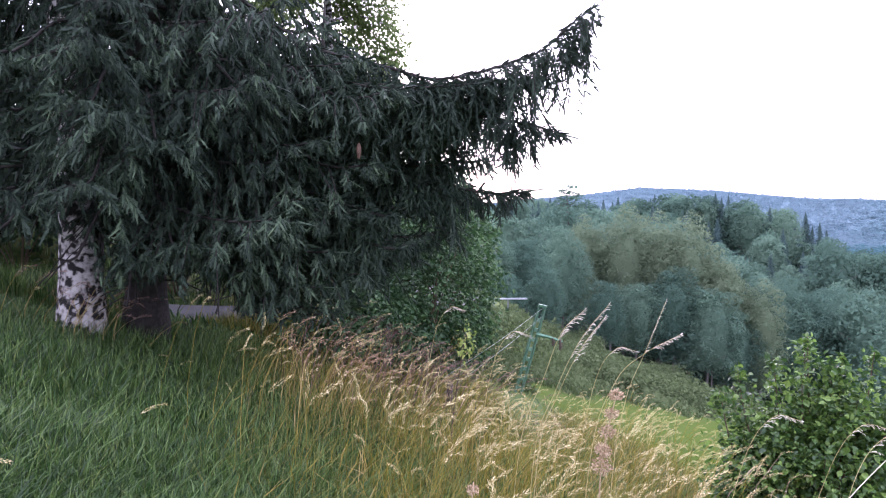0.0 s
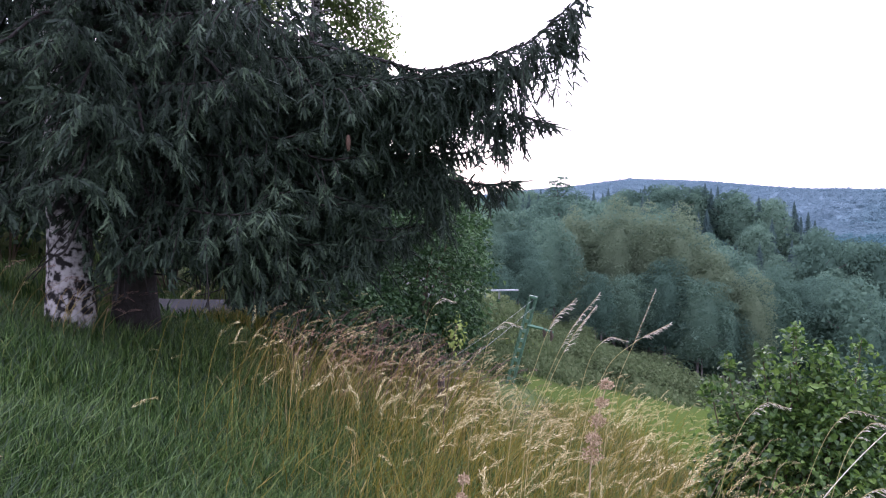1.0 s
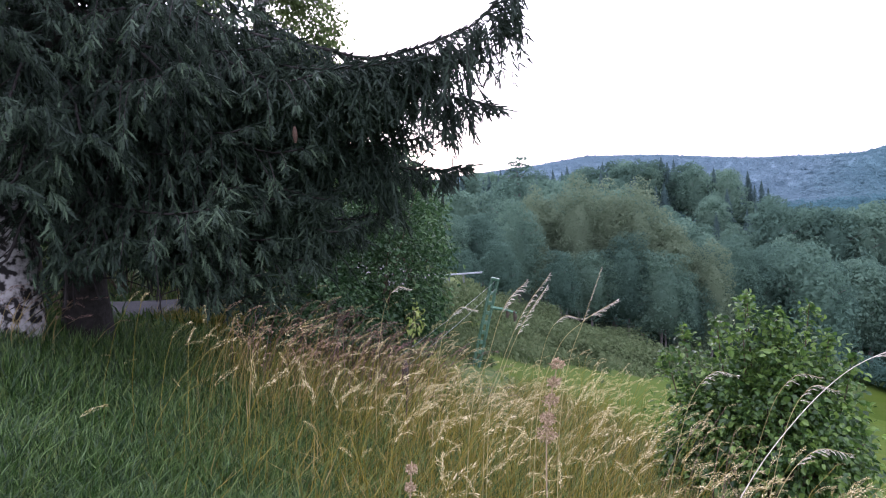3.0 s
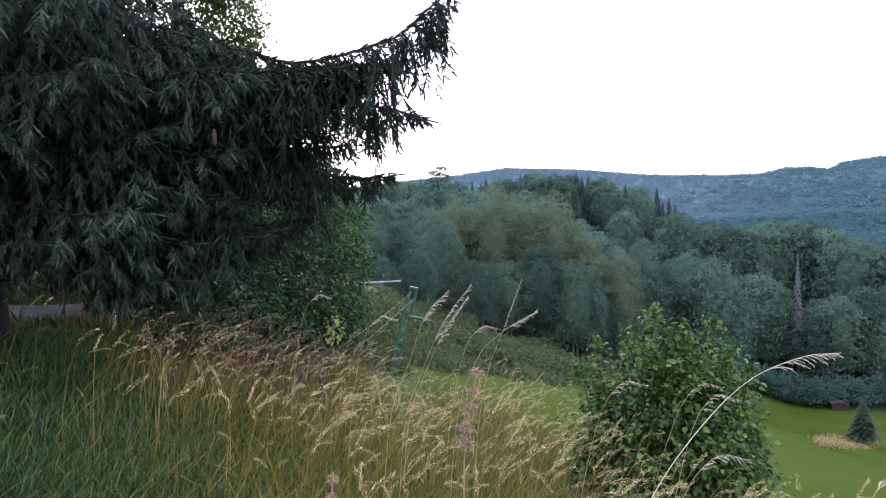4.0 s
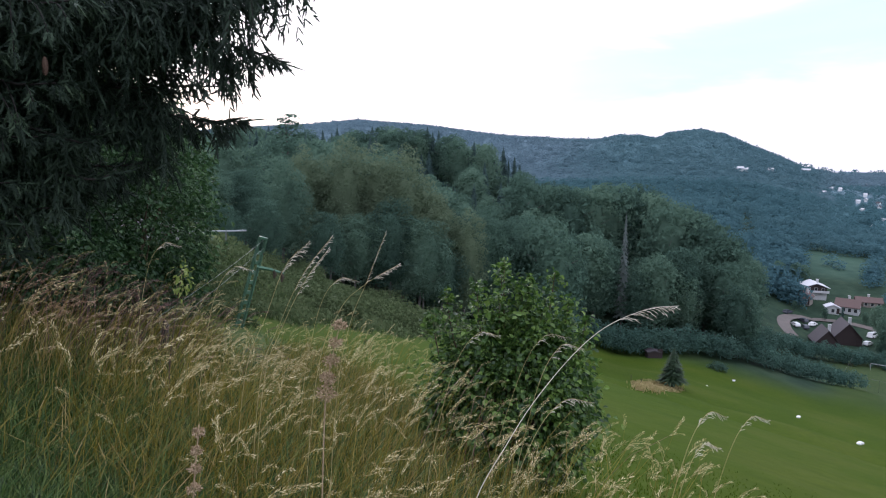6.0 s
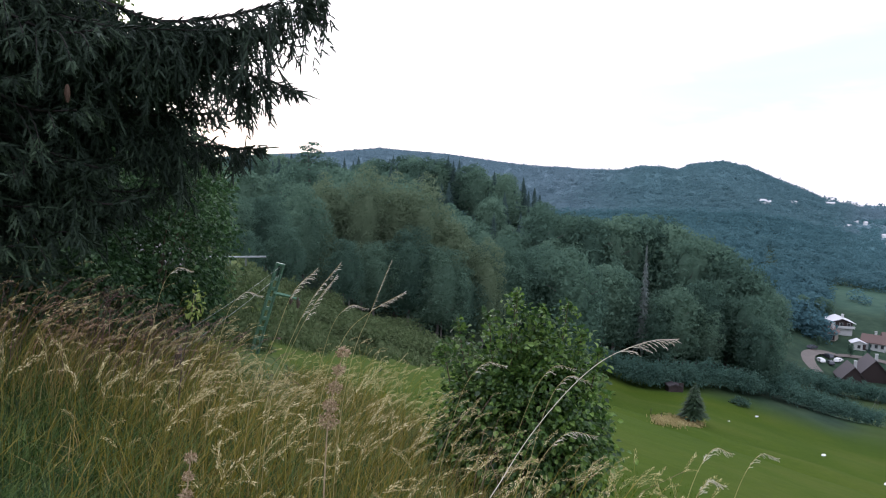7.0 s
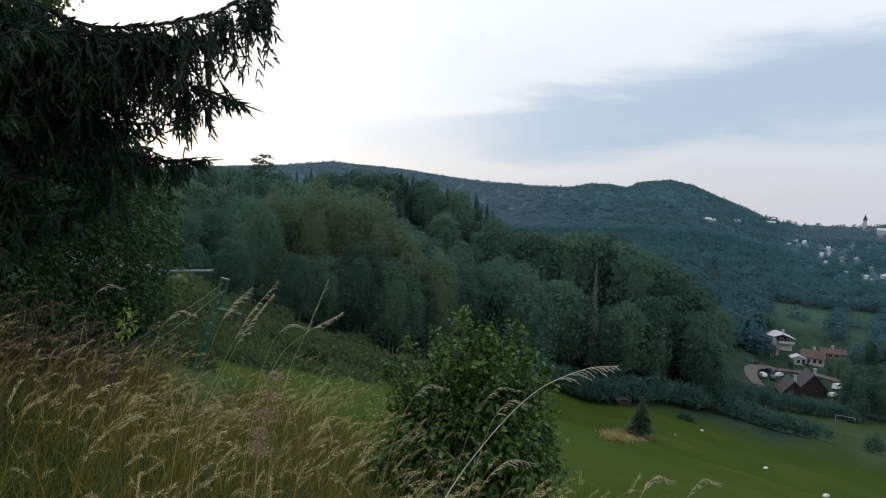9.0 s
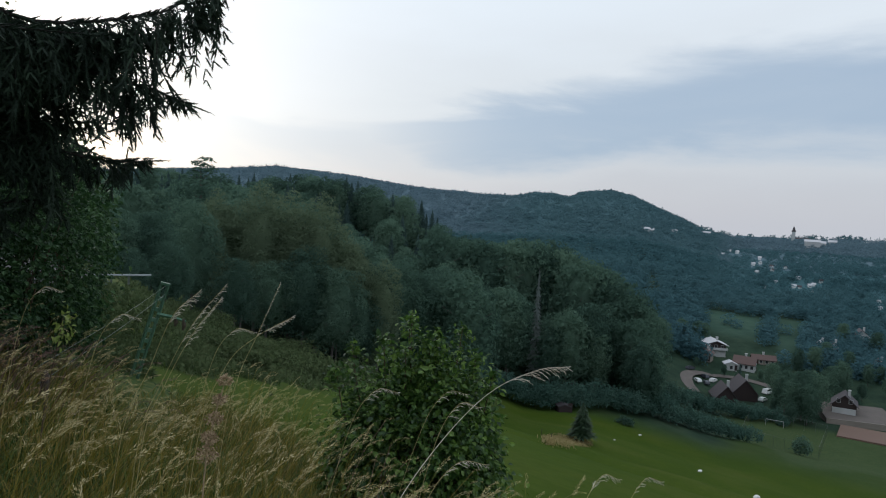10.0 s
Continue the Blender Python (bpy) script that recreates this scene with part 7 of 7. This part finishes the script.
# trees about the houses
for az, d, s, kinds in ((56.2, 258, 0.92, FARB), (55.2, 266, 0.8, FARB), (57.0, 268, 0.85, FARB), (56.6, 252, 0.7, FARB), (55.7, 254, 0.72, FARB), (54.6, 276, 0.6, FARB), (54.2, 290, 0.6, FARB), (57.9, 290, 0.7, FARB), (58.6, 300, 0.7, FARB), (55.0, 300, 0.5, FARB), (55.8, 322, 0.6, FARB), (56.8, 330, 0.6, FARB), (58.6, 318, 0.55, FARB), (60.2, 322, 0.5, FARB), (61.5, 310, 0.5, FARB),
                        (48.2, 312, 0.5, FIRS), (54.5, 262, 0.3, FARB), (62.5, 300, 0.6, FARB), (63.6, 290, 0.6, FARB), (59.9, 300, 0.35, FARB),
                        (48.8, 342, 0.55, FARB), (47.6, 330, 0.6, FARB), (62.0, 230, 0.3, FARB), (63.5, 236, 0.4, FARB), (52.0, 306, 0.25, FIRS), (60.5, 380, 0.6, FARB), (58.4, 390, 0.6, FARB), (57.5, 350, 0.5, FARB), (48.9, 300, 0.22, FARB), (50.9, 300, 0.25, FARB), (51.8, 296, 0.2, FARB), (53.4, 302, 0.25, FARB), (54.4, 312, 0.3, FARB), (49.3, 345, 0.5, FARB), (55.6, 246, 0.4, FARB), (57.0, 256, 0.5, FARB), (59.6, 288, 0.3, FARB), (60.9, 330, 0.4, FARB), (58.3, 300, 0.45, FARB), (59.0, 340, 0.5, FARB)):
    plant(kinds, az, d, s)

# dark bushes below the barns
for k, az in enumerate(np.arange(46.8, 55.2, 0.36)):
    d = float(np.interp(az, [46, 49, 55], [216, 236, 246])) + rng.uniform(-5, 5)
    x, y, z = spot(az, d)
    s = rng.uniform(0.75, 1.25)
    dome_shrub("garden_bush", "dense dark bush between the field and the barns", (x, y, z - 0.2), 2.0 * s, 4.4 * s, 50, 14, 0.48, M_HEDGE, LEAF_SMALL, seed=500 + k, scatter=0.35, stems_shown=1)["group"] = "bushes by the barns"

# the far town: white houses on the slope, a church and a long white building on the plateau
r = np.random.default_rng(40)
M_LIME = mat("limewashed_wall", [(0.66, 0.66, 0.66), (0.80, 0.80, 0.80)], 0.8, 3, 0.3)


for az, d in TOWN:
    house("far white house with a dark roof on the wooded slope", az, d, r.uniform(0, 180), d * r.uniform(0.0028, 0.004), d * r.uniform(0.0032, 0.0048), d * r.uniform(0.0026, 0.0038), d * 0.0014, M_LIME, M_GREYROOF if r.random() < 0.6 else M_DARKROOF, (), chimney=False, door=False)["group"] = "far town houses"
for az, rise, w, dp, tall in ((44.5, -0.72, 6, 10, 3.6), (44.9, -0.8, 6, 7, 3.2), (46.6, -0.75, 6, 8, 3.5), (48.9, -0.8, 7, 14, 6), (50.6, -0.7, 7, 18, 6)):
    house("long pale building at the foot of the mountain", az, slope_distance(az, rise, 700, 1420), 90 - az, w, dp, tall, 2, M_WHITE, M_GREYROOF, (), "far_building", False, door=False)


def church(az, d):
    x, y, z = spot(az, d)
    ob = thing("church", "far white church with a pointed tower on the plateau", "church", (x, y, z - 1), rz=-az)
    h = Heap()
    h.box((-3.5, -3.5, 0), (3.5, 3.5, 24))
    part("tower", h.mesh("tower", [M_WHITE]), ob)
    h = Heap()
    h.tube([(0, 0, 24), (0, 0, 27), (0, 0, 29), (0, 0, 30.5), (0, 0, 36)], [4.4, 3.8, 2.1, 2.4, 0.2], 8)
    part("spire", h.mesh("spire", [M_DARKROOF]), ob)
    h = Heap()
    h.box((4, -7, 0), (30, 7, 8))
    part("nave", h.mesh("nave", [M_WHITE]), ob)
    hr = prism_roof(14, 26, 8, 4, 0.8, 0.5)
    rf = part("roof", hr.mesh("roof", [M_DARKROOF]), ob)
    rf.matrix_local = pose(17, 0, 0, 0, 0, 90)
    for k in range(5):
        h = Heap()
        h.box((6.5 + k * 4.6, -7.2, 3), (7.9 + k * 4.6, -6.9, 6.5))
        part("window", h.mesh("window", [M_PANE]), ob)
    ob.scale = (0.85, 0.85, 0.85)
    return ob


church(54.8, 1440)
for az, rise, w, dp, tall in ((56.05, -1.3, 12, 22, 12), (56.6, -1.15, 10, 14, 8), (57.3, -0.95, 8, 14, 7)):
    house("large white building on the slope below the church", az, slope_distance(az, rise, 900, 1440), 90 - az, w, dp, tall, 3, M_WHITE, M_GREYROOF, (), "far_building", False, door=False)
